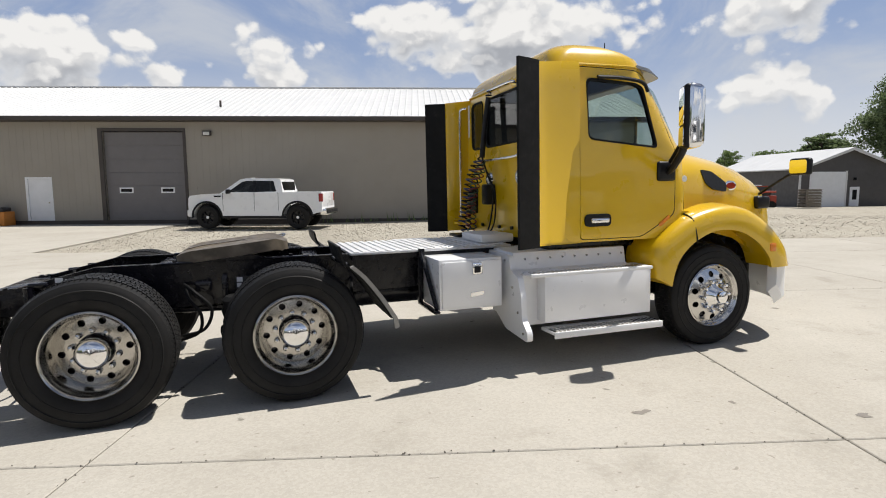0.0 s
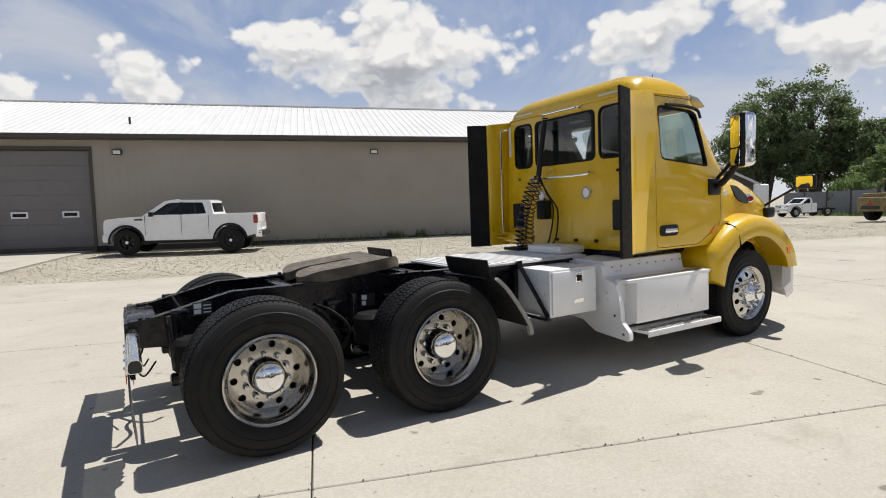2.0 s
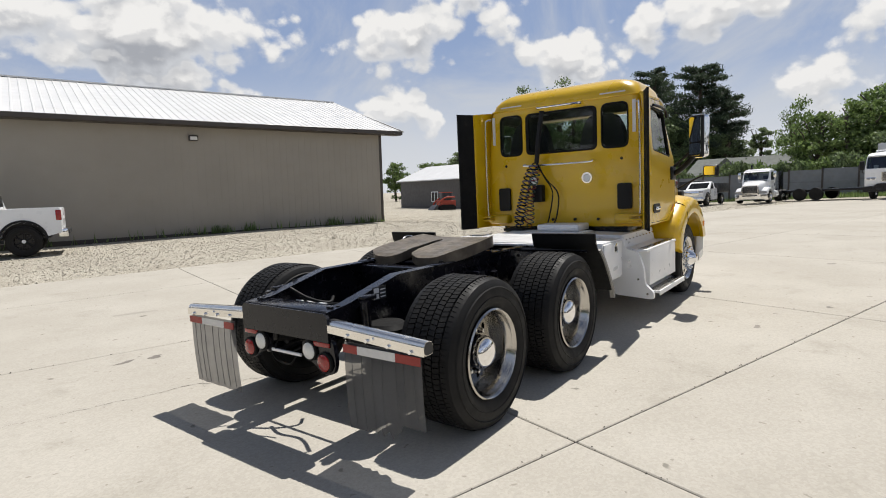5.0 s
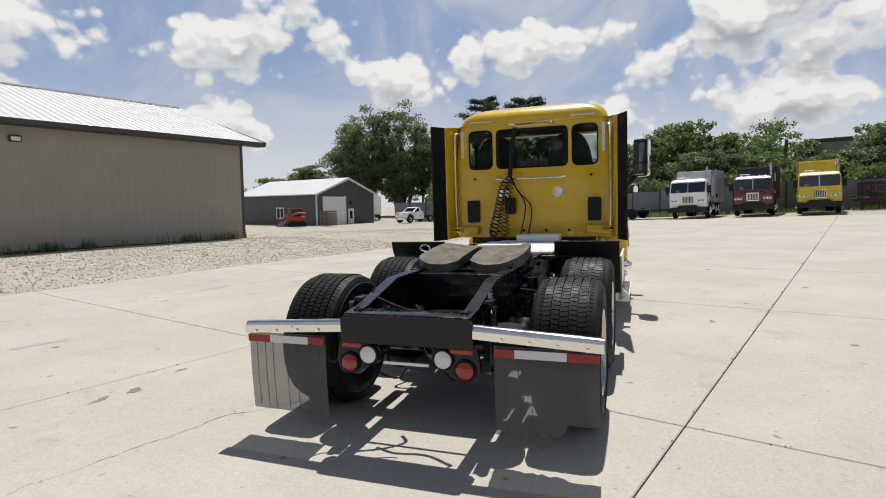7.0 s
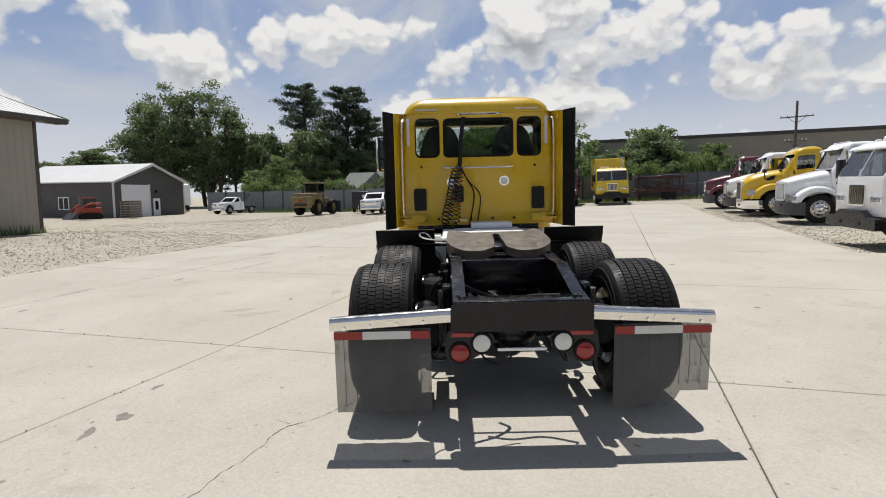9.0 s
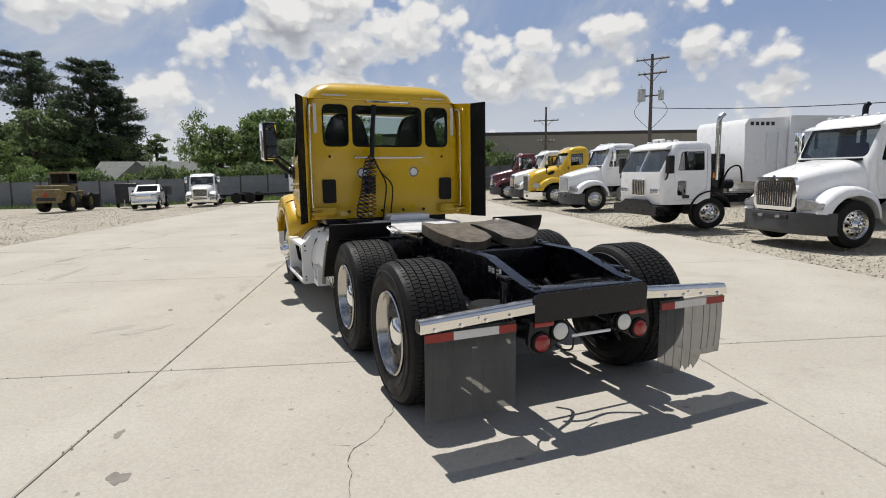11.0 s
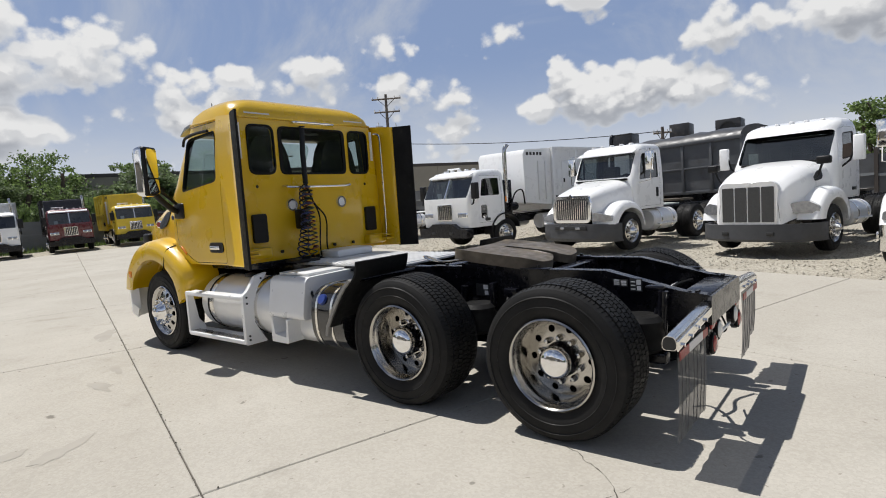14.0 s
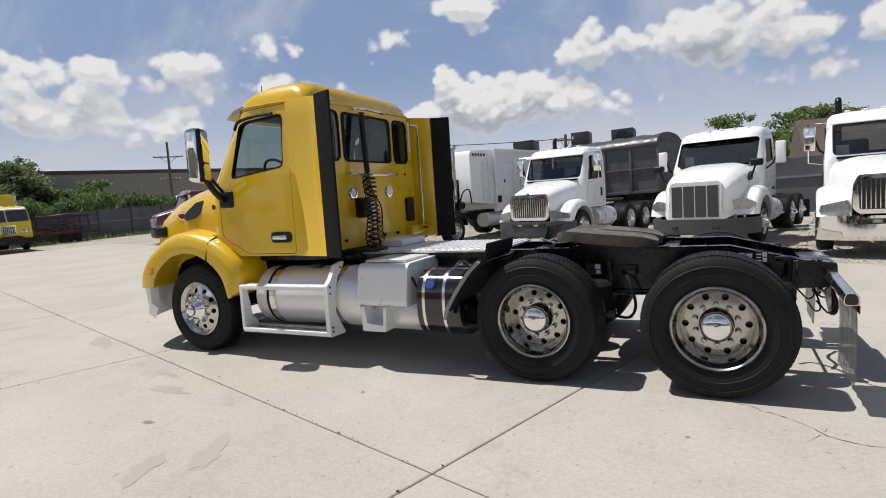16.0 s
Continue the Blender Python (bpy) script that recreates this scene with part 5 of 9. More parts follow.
for s in (-1, 1):
    prism(bm, [(0.60, 1.0), (1.22, 1.0), (1.02, 1.06), (0.80, 1.06)], "y", s * 0.34, s * 0.44)
    box(bm, (0.35, s * 0.36, 1.0), (1.5, s * 0.44, 1.018), 0.004)
    for i in range(6):
        cyl(bm, (0.45 + i * 0.18, s * 0.40, 1.015), (0.45 + i * 0.18, s * 0.40, 1.035), 0.018, 6)
box(bm, (0.52, -0.36, 0.985), (0.66, 0.36, 1.005), 0.004)
part("slider_bracket", bm, BLACK, truck)
part("release_handle", tube(B(), smooth_path([(1.15, 0.44, 1.08), (1.22, 0.60, 1.08), (1.26, 0.70, 1.10), (1.33, 0.72, 1.13), (1.36, 0.66, 1.13), (1.30, 0.62, 1.10), (1.24, 0.60, 1.08)], 5), 0.009, 7), STAINLESS, truck)

# ribbed aluminium deck
deck = part("deck_plate", box(B(), (1.84, -0.52, 0.999), (3.36, 0.50, 1.022), 0.006), DECK, truck, "bare aluminium deck plate with raised ribs")
for i in range(20):
    x = 1.87 + i * 0.074
    part("deck_rib", box(B(), (x, -0.51, 1.020), (x + 0.045, 0.49, 1.033), 0.004, 1), DECK, deck)
part("deck_block", box(B(), (3.10, -0.42, 1.033), (3.44, 0.12, 1.115), 0.02), SILVER, truck)
part("hose_dock", box(B(), (3.14, 0.34, 1.033), (3.40, 0.62, 1.065), 0.01), PLASTIC, truck)
for y in (-0.50, 0.44):
    part("deck_support", box(B(), (1.86, y, 0.95), (3.4, y + 0.06, 0.999)), BLACK, truck)

# quarter fenders ahead of the drive wheels
for s in (-1, 1):
    prof = smooth_path([(1.64, 0, 1.145), (1.68, 0, 1.02), (1.80, 0, 0.90), (1.92, 0, 0.74), (2.02, 0, 0.58)], 4)
    bm = B()
    loft(bm, [[(p.x, s * 0.58, p.z), (p.x, s * 1.20, p.z), (p.x + 0.016, s * 1.20, p.z + 0.004), (p.x + 0.016, s * 0.58, p.z + 0.004)] for p in prof])
    q = part("quarter_fender", bm, RUBBER, truck, "black rubber quarter fender flap")
    bm = B()
    loft(bm, [[(p.x + 0.016, s * 1.175, p.z), (p.x + 0.016, s * 1.215, p.z), (p.x + 0.045, s * 1.215, p.z + 0.012), (p.x + 0.045, s * 1.175, p.z + 0.012)] for p in prof[5:]] +
         [[(2.05, s * 1.175, 0.50), (2.05, s * 1.215, 0.50), (2.085, s * 1.215, 0.51), (2.085, s * 1.175, 0.51)]])
    part("fender_edge", bm, mat("worn_grey_edge", (0.28, 0.27, 0.25), 0.6, 0.2, 0.2), q)
    part("fender_bracket", tube(B(), [(1.70, s * 0.44, 0.98), (1.72, s * 0.8, 0.99), (1.72, s * 1.1, 0.99)], 0.02, 8), BLACK, q)

# white toolbox on the right rail
tb = part("toolbox", box(B(), (2.50, -0.935, 0.535), (3.07, -0.46, 0.965), 0.008), SILVER, truck, "white aluminium toolbox")
part("toolbox_door", box(B(), (2.52, -0.952, 0.555), (3.05, -0.934, 0.945), 0.008), SILVER, tb)
la = part("latch_plate", box(B(), (2.79, -0.962, 0.83), (2.88, -0.951, 0.93), 0.01), CHROME, tb)
part("latch_slot", box(B(), (2.805, -0.966, 0.845), (2.86, -0.961, 0.90), 0.006), PLASTIC, tb)
part("maker_plate", prism(B(), [(2.765, 0.64), (2.885, 0.65), (2.895, 0.685), (2.775, 0.675)], "y", -0.957, -0.9515), CHROME, tb)
bm = B()
box(bm, (2.44, -0.57, 0.96), (2.49, -0.523, 1.03), 0.004)
tube(bm, [(2.465, -0.53, 1.02), (2.475, -0.93, 0.55)], 0.02, 6)
box(bm, (2.45, -0.95, 0.515), (2.50, -0.45, 0.535), 0.003)
box(bm, (2.445, -0.50, 0.53), (2.485, -0.46, 1.02), 0.003)
part("toolbox_bracket", bm, BLACK, truck)

# right side battery and step box
bm = B()
side = [(-0.46, 0.40), (-1.02, 0.36), (-1.03, 0.80), (-0.93, 0.84), (-0.90, 0.985), (-0.46, 1.0)]
prism(bm, side, "x", 3.19, 4.34, 0.012)
sb = part("step_box", bm, SILVER, truck, "silver metal step box with treads")
part("upper_step", box(B(), (3.24, -1.17, 0.795), (4.46, -0.90, 0.825), 0.008), SILVER, sb)
part("step_front", box(B(), (3.36, -1.165, 0.40), (4.44, -1.02, 0.80), 0.01), SILVER, sb)
part("lower_step", box(B(), (3.40, -1.26, 0.305), (4.50, -1.02, 0.335), 0.008), SILVER, sb)
part("lower_step_apron", box(B(), (3.40, -1.262, 0.28), (4.50, -1.25, 0.335), 0.004), SILVER, sb)
bm = B()
prism(bm, rounded([(-0.47, 0.98), (-0.93, 0.965), (-0.96, 0.84), (-1.10, 0.80), (-1.16, 0.62), (-1.17, 0.45), (-1.265, 0.36), (-1.265, 0.28), (-0.85, 0.31), (-0.66, 0.42), (-0.47, 0.52)], 0.03), "x", 3.14, 3.19, 0.004)
part("step_end_plate", bm, SILVER, sb)
rng = random.Random(3)
for y, z in ((-0.55, 0.92), (-0.85, 0.92), (-0.6, 0.55), (-1.0, 0.70), (-1.1, 0.5), (-1.2, 0.34)):
    part("rivet", cyl(B(), (3.14, y, z), (3.132, y, z), 0.012, 8), ALLOY, sb)
for i in range(9):
    part("rivet", cyl(B(), (3.30 + i * 0.125, -0.905, 0.93), (3.30 + i * 0.125, -0.925, 0.925), 0.009, 8), ALLOY, sb)
for i in range(26):
    part("tread_tooth", box(B(), (3.41 + i * 0.0415, -1.25, 0.334), (3.43 + i * 0.0415, -1.13, 0.343)), ALLOY, sb)
    part("tread_tooth", box(B(), (3.26 + i * 0.043, -1.15, 0.824), (3.28 + i * 0.043, -1.06, 0.832)), ALLOY, sb)

# left side: fuel tank, step frame, treatment box and a strapped black tank
bm = B()
lathe(bm, [(0.001, -0.005), (0.24, 0.0), (0.285, 0.015), (0.30, 0.05), (0.30, 1.30), (0.285, 1.335), (0.24, 1.35), (0.001, 1.355)], (3.02, 0.80, 0.62), (1, 0, 0), 36)
ft = part("fuel_tank", bm, TANK, truck, "brushed aluminium fuel tank")
for x in (3.30, 4.12):
    bm = B()
    lathe(bm, [(0.301, -0.035), (0.309, -0.035), (0.309, 0.035), (0.301, 0.035)], (x, 0.80, 0.62), (1, 0, 0), 36)
    part("tank_strap", bm, STAINLESS, ft)
    bm = B()
    lathe(bm, [(0.301, -0.012), (0.3125, -0.012), (0.3125, 0.012), (0.301, 0.012)], (x + 0.055, 0.80, 0.62), (1, 0, 0), 36)
    part("strap_rubber", bm, RUBBER, ft)
part("tank_step_plate", prism(B(), rounded([(0.98, 0.28), (1.22, 0.28), (1.22, 0.78), (1.16, 0.82), (1.06, 0.96), (0.92, 0.985), (0.95, 0.94), (1.04, 0.85), (1.10, 0.70), (1.11, 0.50), (1.04, 0.38)], 0.02), "x", 3.30, 3.345), SILVER, ft)
part("tank_step_plate", prism(B(), rounded([(1.02, 0.30), (1.22, 0.30), (1.22, 0.775), (1.16, 0.775), (1.13, 0.6), (1.11, 0.45), (1.05, 0.38)], 0.02), "x", 4.41, 4.45), SILVER, ft)
part("tank_step", box(B(), (3.34, 1.10, 0.73), (4.42, 1.225, 0.775), 0.01), SILVER, ft)
part("tank_step", box(B(), (3.34, 1.00, 0.285), (4.44, 1.225, 0.33), 0.01), SILVER, ft)
for i in range(24):
    part("tread_tooth", box(B(), (3.38 + i * 0.043, 1.12, 0.329), (3.40 + i * 0.043, 1.21, 0.338)), ALLOY, ft)
for z in (0.33, 0.37, 0.70, 0.76, 0.93):
    part("step_bolt", cyl(B(), (3.30, 1.18 if z < 0.9 else 1.0, z), (3.292, 1.18 if z < 0.9 else 1.0, z), 0.011, 8), INK, ft)
part("tank_fitting", box(B(), (3.60, 0.84, 0.915), (3.72, 0.92, 0.955), 0.01), PLASTIC, ft)
bm = B()
prism(bm, rounded([(0.46, 0.60), (1.10, 0.575), (1.115, 0.62), (1.06, 0.93), (1.02, 0.965), (0.46, 0.975)], 0.03), "x", 2.50, 3.04, 0.012)
dp = part("treatment_box", bm, SILVER, truck, "silver exhaust treatment box")
part("box_tread", box(B(), (2.56, 0.52, 0.972), (3.0, 0.98, 0.995), 0.005), DECK, dp)
bm = B()
lathe(bm, [(0.001, -0.02), (0.14, 0), (0.16, 0.03), (0.16, 0.5), (0.14, 0.53), (0.001, 0.54)], (2.45, 0.84, 0.47), (1, 0, 0), 24)
part("treatment_can", bm, TANK, dp)
part("box_step", prism(B(), rounded([(2.72, 0.345), (2.98, 0.345), (2.98, 0.575), (2.95, 0.575), (2.93, 0.42), (2.75, 0.40), (2.74, 0.575), (2.71, 0.575)], 0.02), "y", 0.96, 1.14), SILVER, dp)
part("box_hose", tube(B(), smooth_path([(2.49, 1.0, 0.83), (2.46, 1.02, 0.80), (2.44, 0.98, 0.72), (2.40, 0.9, 0.66)], 5), 0.012, 7), RUBBER, dp)
bm = B()
pr = rounded(rect(0.50, 0.30, 1.10, 0.90), 0.27, 8)
prism(bm, pr, "x", 1.98, 2.40, 0.012)
bt = part("black_fluid_tank", bm, mat("gloss_black_tank", (0.012, 0.012, 0.013), 0.12, 0, 0.1, coat=0.6), truck, "gloss black fluid tank with bright straps")
for x in (2.13, 2.33):
    bm = B()
    gp = [((a - 0.8) * 1.02 + 0.8, (b - 0.60) * 1.02 + 0.60) for a, b in pr]
    loft(bm, [[(x - 0.014, a, b) for a, b in pr], [(x - 0.014, a, b) for a, b in gp], [(x + 0.014, a, b) for a, b in gp], [(x + 0.014, a, b) for a, b in pr]], cap=False)
    part("tank_strap", bm, STAINLESS, bt)
bm = B()
lathe(bm, [(0.001, 0.06), (0.045, 0.06), (0.05, 0.05), (0.05, 0.02), (0.065, 0.015), (0.065, 0.0)], (2.26, 1.035, 0.765), (0, 0.85, 0.45), 20)
part("filler_cap", bm, BLUE, bt, "blue filler cap")


# ---- wheels ----
def tyre_mesh(R, W, rim_r, rows, count, depth):
    """A tyre about the y axis, its middle at 0, with tread blocks."""
    h = W / 2
    prof = [(rim_r, -h * 0.80), (rim_r + 0.02, -h * 0.88), (R * 0.70, -h * 0.995), (R * 0.80, -h), (R * 0.90, -h * 0.965), (R * 0.955, -h * 0.89), (R - depth, -h * 0.80)]
    prof = prof + [(R - depth, 0.0)] + [(r, -y) for r, y in prof[::-1]]
    fine = []
    for (r0, y0), (r1, y1) in zip(prof, prof[1:]):
        fine += [(r0 + (r1 - r0) * t, y0 + (y1 - y0) * t) for t in (0, 0.5)]
    bm = lathe(B(), fine + [prof[-1]], seg=72)
    for r_ in (R * 0.74, R * 0.86):
        for s in (-1, 1):
            lathe(bm, [(r_ - 0.006, s * (h * 0.985 + 0.0)), (r_, s * (h * 1.0 + 0.004)), (r_ + 0.006, s * (h * 0.985 + 0.0))], seg=72)
    wid = 2 * h * 0.90 / rows
    for k in range(rows):
        yc = -h * 0.90 + wid * (k + 0.5)
        edge = k in (0, rows - 1)
        for i in range(count):
            a0 = 2 * math.pi * (i + (0.5 if k % 2 else 0)) / count
            a1 = a0 + 2 * math.pi / count * 0.80
            sk = 0.012 if k % 2 else -0.012
            vs = []
            for rr in (R - depth - 0.012, R - (0.006 if edge else 0)):
                for a, y, q in ((a0, yc - wid * 0.42, 0), (a1, yc - wid * 0.42, 0), (a1, yc + wid * 0.42, 1), (a0, yc + wid * 0.42, 1)):
                    aa = a + sk * q
                    r2 = rr - (0.016 if edge and ((k == 0 and q == 0) or (k > 0 and q == 1)) else 0)
                    vs.append(bm.verts.new((math.cos(aa) * r2, y, math.sin(aa) * r2)))
            bm.faces.new(vs[4:])
            for a, b in ((0, 1), (1, 2), (2, 3), (3, 0)):
                bm.faces.new((vs[a], vs[b], vs[b + 4], vs[a + 4]))
    return bm


def hole_disc(r_in, r_out, y0, y1, hole_r, hole_at, n):
    """A turned disc about the y axis with round hand holes; y0 at its rim, y1 at its middle."""
    bm = lathe(B(), [(r_in, y1), (r_in + 0.03, y1), (hole_at, (y0 + y1) / 2), (r_out, y0), (r_out, y0 - 0.02), (hole_at, (y0 + y1) / 2 - 0.02), (r_in + 0.03, y1 - 0.02), (r_in, y1 - 0.02), (r_in, y1)], seg=60)
    bmesh.ops.remove_doubles(bm, verts=bm.verts[:], dist=1e-5)
    cu = B()
    for i in range(n):
        a = 2 * math.pi * (i + 0.5) / n
        cyl(cu, (math.cos(a) * hole_at, -0.5, math.sin(a) * hole_at), (math.cos(a) * hole_at, 0.5, math.sin(a) * hole_at), hole_r, 16)
    return boolean(bm, cu)


def wheel(kind, name="wheel", paint=None, parent=None):
    """Wheel about the y axis, its outer side towards +y. kind: drive (wide single), steer, plain."""
    w = new(name)
    w.empty_display_size = 0.2
    w.parent = parent
    if kind == "drive":
        R, W = 0.512, 0.44
        part("tyre", tyre_mesh(R, W, 0.285, 7, 92, 0.016), TYRE, w, angle=40)
        y = W / 2
        bm = lathe(B(), [(0.30, y - 0.035), (0.302, y - 0.012), (0.292, y - 0.004), (0.283, y - 0.012), (0.276, y - 0.03), (0.270, y - 0.05), (0.262, y - 0.06), (0.258, y - 0.10), (0.254, y - 0.19), (0.245, y - 0.205), (0.25, -y + 0.1), (0.29, -y + 0.02)], seg=64)
        rim = part("rim", bm, ALLOY_SHADED, w, "polished aluminium rim")
        part("disc", hole_disc(0.11, 0.25, y - 0.20, y - 0.185, 0.024, 0.206, 10), ALLOY_SHADED, w)
        # black plate stands in for the shade inside the wheel, behind the hand holes
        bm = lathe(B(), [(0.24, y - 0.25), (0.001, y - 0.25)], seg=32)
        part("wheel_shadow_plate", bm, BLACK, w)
        bm = lathe(B(), [(0.118, y - 0.19), (0.115, y - 0.15), (0.105, y - 0.13), (0.103, y - 0.10), (0.095, y - 0.09)], seg=32)
        part("hub", bm, BLACK, w)
        bm = lathe(B(), [(0.106, y - 0.105), (0.108, y - 0.08), (0.100, y - 0.058), (0.075, y - 0.040), (0.04, y - 0.030), (0.001, y - 0.027)], seg=40)
        part("hub_cap", bm, CHROME, w, "chrome hub cap")
        for i in range(10):
            a = 2 * math.pi * i / 10
            c = (math.cos(a) * 0.145, math.sin(a) * 0.145)
            bm = lathe(B(), [(0.021, y - 0.195), (0.021, y - 0.165), (0.016, y - 0.155), (0.015, y - 0.135), (0.001, y - 0.13)], (c[0], 0, c[1]), seg=10)
            part("lug_nut", bm, ALLOY, w)
    else:
        R, W = (0.49, 0.28) if kind == "steer" else (0.50, 0.28)
        part("tyre", tyre_mesh(R, W, 0.285, 5, 50, 0.012), TYRE, w, angle=40)
        y = W / 2
        face = ALLOY if paint is None else paint
        bm = lathe(B(), [(0.30, y - 0.02), (0.302, y - 0.004), (0.292, y + 0.004), (0.283, y - 0.004), (0.275, y - 0.02), (0.265, y - 0.03), (0.262, y - 0.05), (0.25, -y + 0.1), (0.29, -y + 0.02)], seg=56)
        part("rim", bm, face, w)
        part("disc", hole_disc(0.10, 0.262, y - 0.045, y + 0.0, 0.028, 0.205, 10), face, w)
        # same black stand-in for the dark inside this wheel
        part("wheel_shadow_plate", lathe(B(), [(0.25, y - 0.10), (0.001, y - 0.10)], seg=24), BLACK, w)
        bm = lathe(B(), [(0.125, y - 0.005), (0.12, y + 0.025), (0.10, y + 0.04), (0.085, y + 0.075), (0.06, y + 0.095), (0.055, y + 0.115), (0.03, y + 0.125), (0.001, y + 0.127)], seg=32)
        part("hub_cap", bm, CHROME if paint is None else paint, w)
        for i in range(10):
            a = 2 * math.pi * i / 10
            c = (math.cos(a) * 0.145, math.sin(a) * 0.145)
            bm = lathe(B(), [(0.02, y - 0.02), (0.02, y + 0.03), (0.014, y + 0.05), (0.001, y + 0.055)], (c[0], 0, c[1]), seg=10)
            part("lug_nut", bm, CHROME if paint is None else paint, w)
    return w


rng = random.Random(11)
first = None
for x, z in ((0.0, 0.505), (1.32, 0.505)):
    for s in (1, -1):
        m = pose(x, s * 0.935, z, 0, rng.uniform(0, 360), 0 if s > 0 else 180)
        if first is None:
            first = wheel("drive", "drive_wheel", None, truck)
            first.matrix_basis = m
        else:
            copy_thing(first, m)
steer = wheel("steer", "steer_wheel", None, truck)
steer.matrix_basis = pose(5.19, 1.0, 0.485, 0, 12, 0)
copy_thing(steer, pose(5.19, -1.0, 0.485, 0, 40, 180))
part("front_axle", box(B(), (5.1, -0.85, 0.38), (5.28, 0.85, 0.48), 0.02), BLACK, truck)

# ---- other vehicles: x ahead from the front axle, y to the left, ground at 0 ----
WHITE = mat("white_vehicle_paint", (0.84, 0.845, 0.845), 0.3, 0, 0.01, 1.5, 60, coat=0.6, spread=0.05, dirt=(0.82, 0.815, 0.80), dirt_at=(0.65, 0.98))
MAROON = mat("maroon_paint", (0.115, 0.010, 0.014), 0.3, 0, 0.1, 2, 50, coat=0.6)
BODY_YELLOW = mat("refuse_yellow_paint", (0.70, 0.50, 0.03), 0.4, 0, 0.1, 2, 40, coat=0.2, dirt=(0.45, 0.33, 0.06), dirt_at=(0.55, 0.85))
GREYBODY = mat("weathered_white_body", (0.55, 0.56, 0.55), 0.5, 0, 0.12, 1.5, 30, dirt=(0.33, 0.31, 0.28), dirt_at=(0.5, 0.8))
DARKBODY = mat("black_refuse_body", (0.03, 0.03, 0.033), 0.45, 0, 0.2, 2, 40, dirt=(0.09, 0.08, 0.07), dirt_at=(0.5, 0.8))
BUMPER = mat("dark_grey_bumper_plastic", (0.06, 0.062, 0.068), 0.55, 0, 0.1, 4, 60)
GRILLE = mat("dark_grille_mesh", (0.05, 0.05, 0.05), 0.55, 0.0, 0.2, 30, 200)
HEADLAMP = mat("headlamp_lens", (0.34, 0.35, 0.37), 0.10, 0.5, 0.25, 14, 60, coat=0.8)
DGLASS = glass("cab_glass", (0.62, 0.70, 0.70), clear=0.8, gloss=0.14)
PRIVACY = glass("dark_privacy_glass", (0.5, 0.55, 0.55), clear=0.09, gloss=0.03)
SEATS = CLOTH


def shifted(bm, dx):
    c = bm.copy()
    bmesh.ops.translate(c, vec=(dx, 0, 0), verts=c.verts[:])
    return c


def pane(poly, fn, parent, material=None):
    bm = B()
    bm.faces.new([bm.verts.new(fn(*p)) for p in poly])
    g = part("window_pane", bm, material or DGLASS, parent)
    g.visible_shadow = False
    return g


def rolling_gear(root, front, rears, dual=True, rim_paint=None):
    """Front and rear wheels on a thing: rears are distances behind the front axle."""
    w = wheel("steer", "front_wheel", rim_paint, root)
    w.matrix_basis = pose(0, front, 0.49, 0, 20, 0)
    copy_thing(w, pose(0, -front, 0.49, 0, 50, 180))
    for x in rears:
        for y, turn in ((0.98, 0), (0.66, 0), (-0.98, 180), (-0.66, 180)) if dual else ((0.95, 0), (-0.95, 180)):
            q = copy_thing(w, pose(-x, y - (0.10 if y > 0.9 else -0.10 if y < -0.9 else 0), 0.49, 0, 33, turn + (180 if abs(y) < 0.8 else 0)))
            q.name = "rear_wheel"
        part("axle", cyl(B(), (-x, -0.8, 0.49), (-x, 0.8, 0.49), 0.08, 12), BLACK, root)
    return w


def tractor_frame(root, length, tank=True, paint=BLACK):
    for s in (-1, 1):
        part("frame_rail", box(B(), (-length, s * 0.40, 0.75), (0.7, s * 0.46, 1.0), 0.01), paint, root)
    for x in (-length + 0.05, -length + 1.3, -2.6):
        part("crossmember", box(B(), (x - 0.06, -0.40, 0.78), (x + 0.06, 0.40, 0.97)), paint, root)
    part("engine_block", box(B(), (-0.4, -0.42, 0.5), (0.8, 0.42, 1.05), 0.08), BLACK, root)
    if tank:
        for s in (-1, 1):
            bm = lathe(B(), [(0.001, 0), (0.26, 0.01), (0.29, 0.05), (0.29, 1.15), (0.26, 1.19), (0.001, 1.2)], (-2.35, s * 0.80, 0.68), (1, 0, 0), 28)
            t = part("fuel_tank", bm, TANK, root)
            for x in (-2.1, -1.5):
                part("tank_strap", lathe(B(), [(0.291, -0.03), (0.30, -0.03), (0.30, 0.03), (0.291, 0.03)], (x, s * 0.80, 0.68), (1, 0, 0), 28), STAINLESS, t)
            part("tank_step", box(B(), (-2.2, s * 1.06, 0.55), (-1.3, s * 1.14, 0.59), 0.01), SILVER, t)
        part("deck_plate", box(B(), (-3.6, -0.45, 1.0), (-2.0, 0.45, 1.04), 0.01), DECK, root)
        fwp = B()
        prism(fwp, rounded([(-0.4, 0.1), (-0.42, 0.4), (0.3, 0.44), (0.44, 0.2), (0.44, -0.2), (0.3, -0.44), (-0.42, -0.4), (-0.4, -0.1), (0.0, 0.0)], 0.05), "z", 1.08, 1.14, 0.01)
        bmesh.ops.translate(fwp, vec=(-length + 1.2, 0, 0), verts=fwp.verts[:])
        part("fifth_wheel_plate", fwp, GREASE, root)
        part("fifth_wheel_bracket", box(B(), (-length + 0.95, -0.4, 1.0), (-length + 1.45, 0.4, 1.08), 0.01), BLACK, root)
    for s in (-1, 1):
        part("mudflap", box(B(), (-length - 0.1, s * 0.6, 0.2), (-length - 0.09, s * 1.15, 0.75)), RUBBER, root)


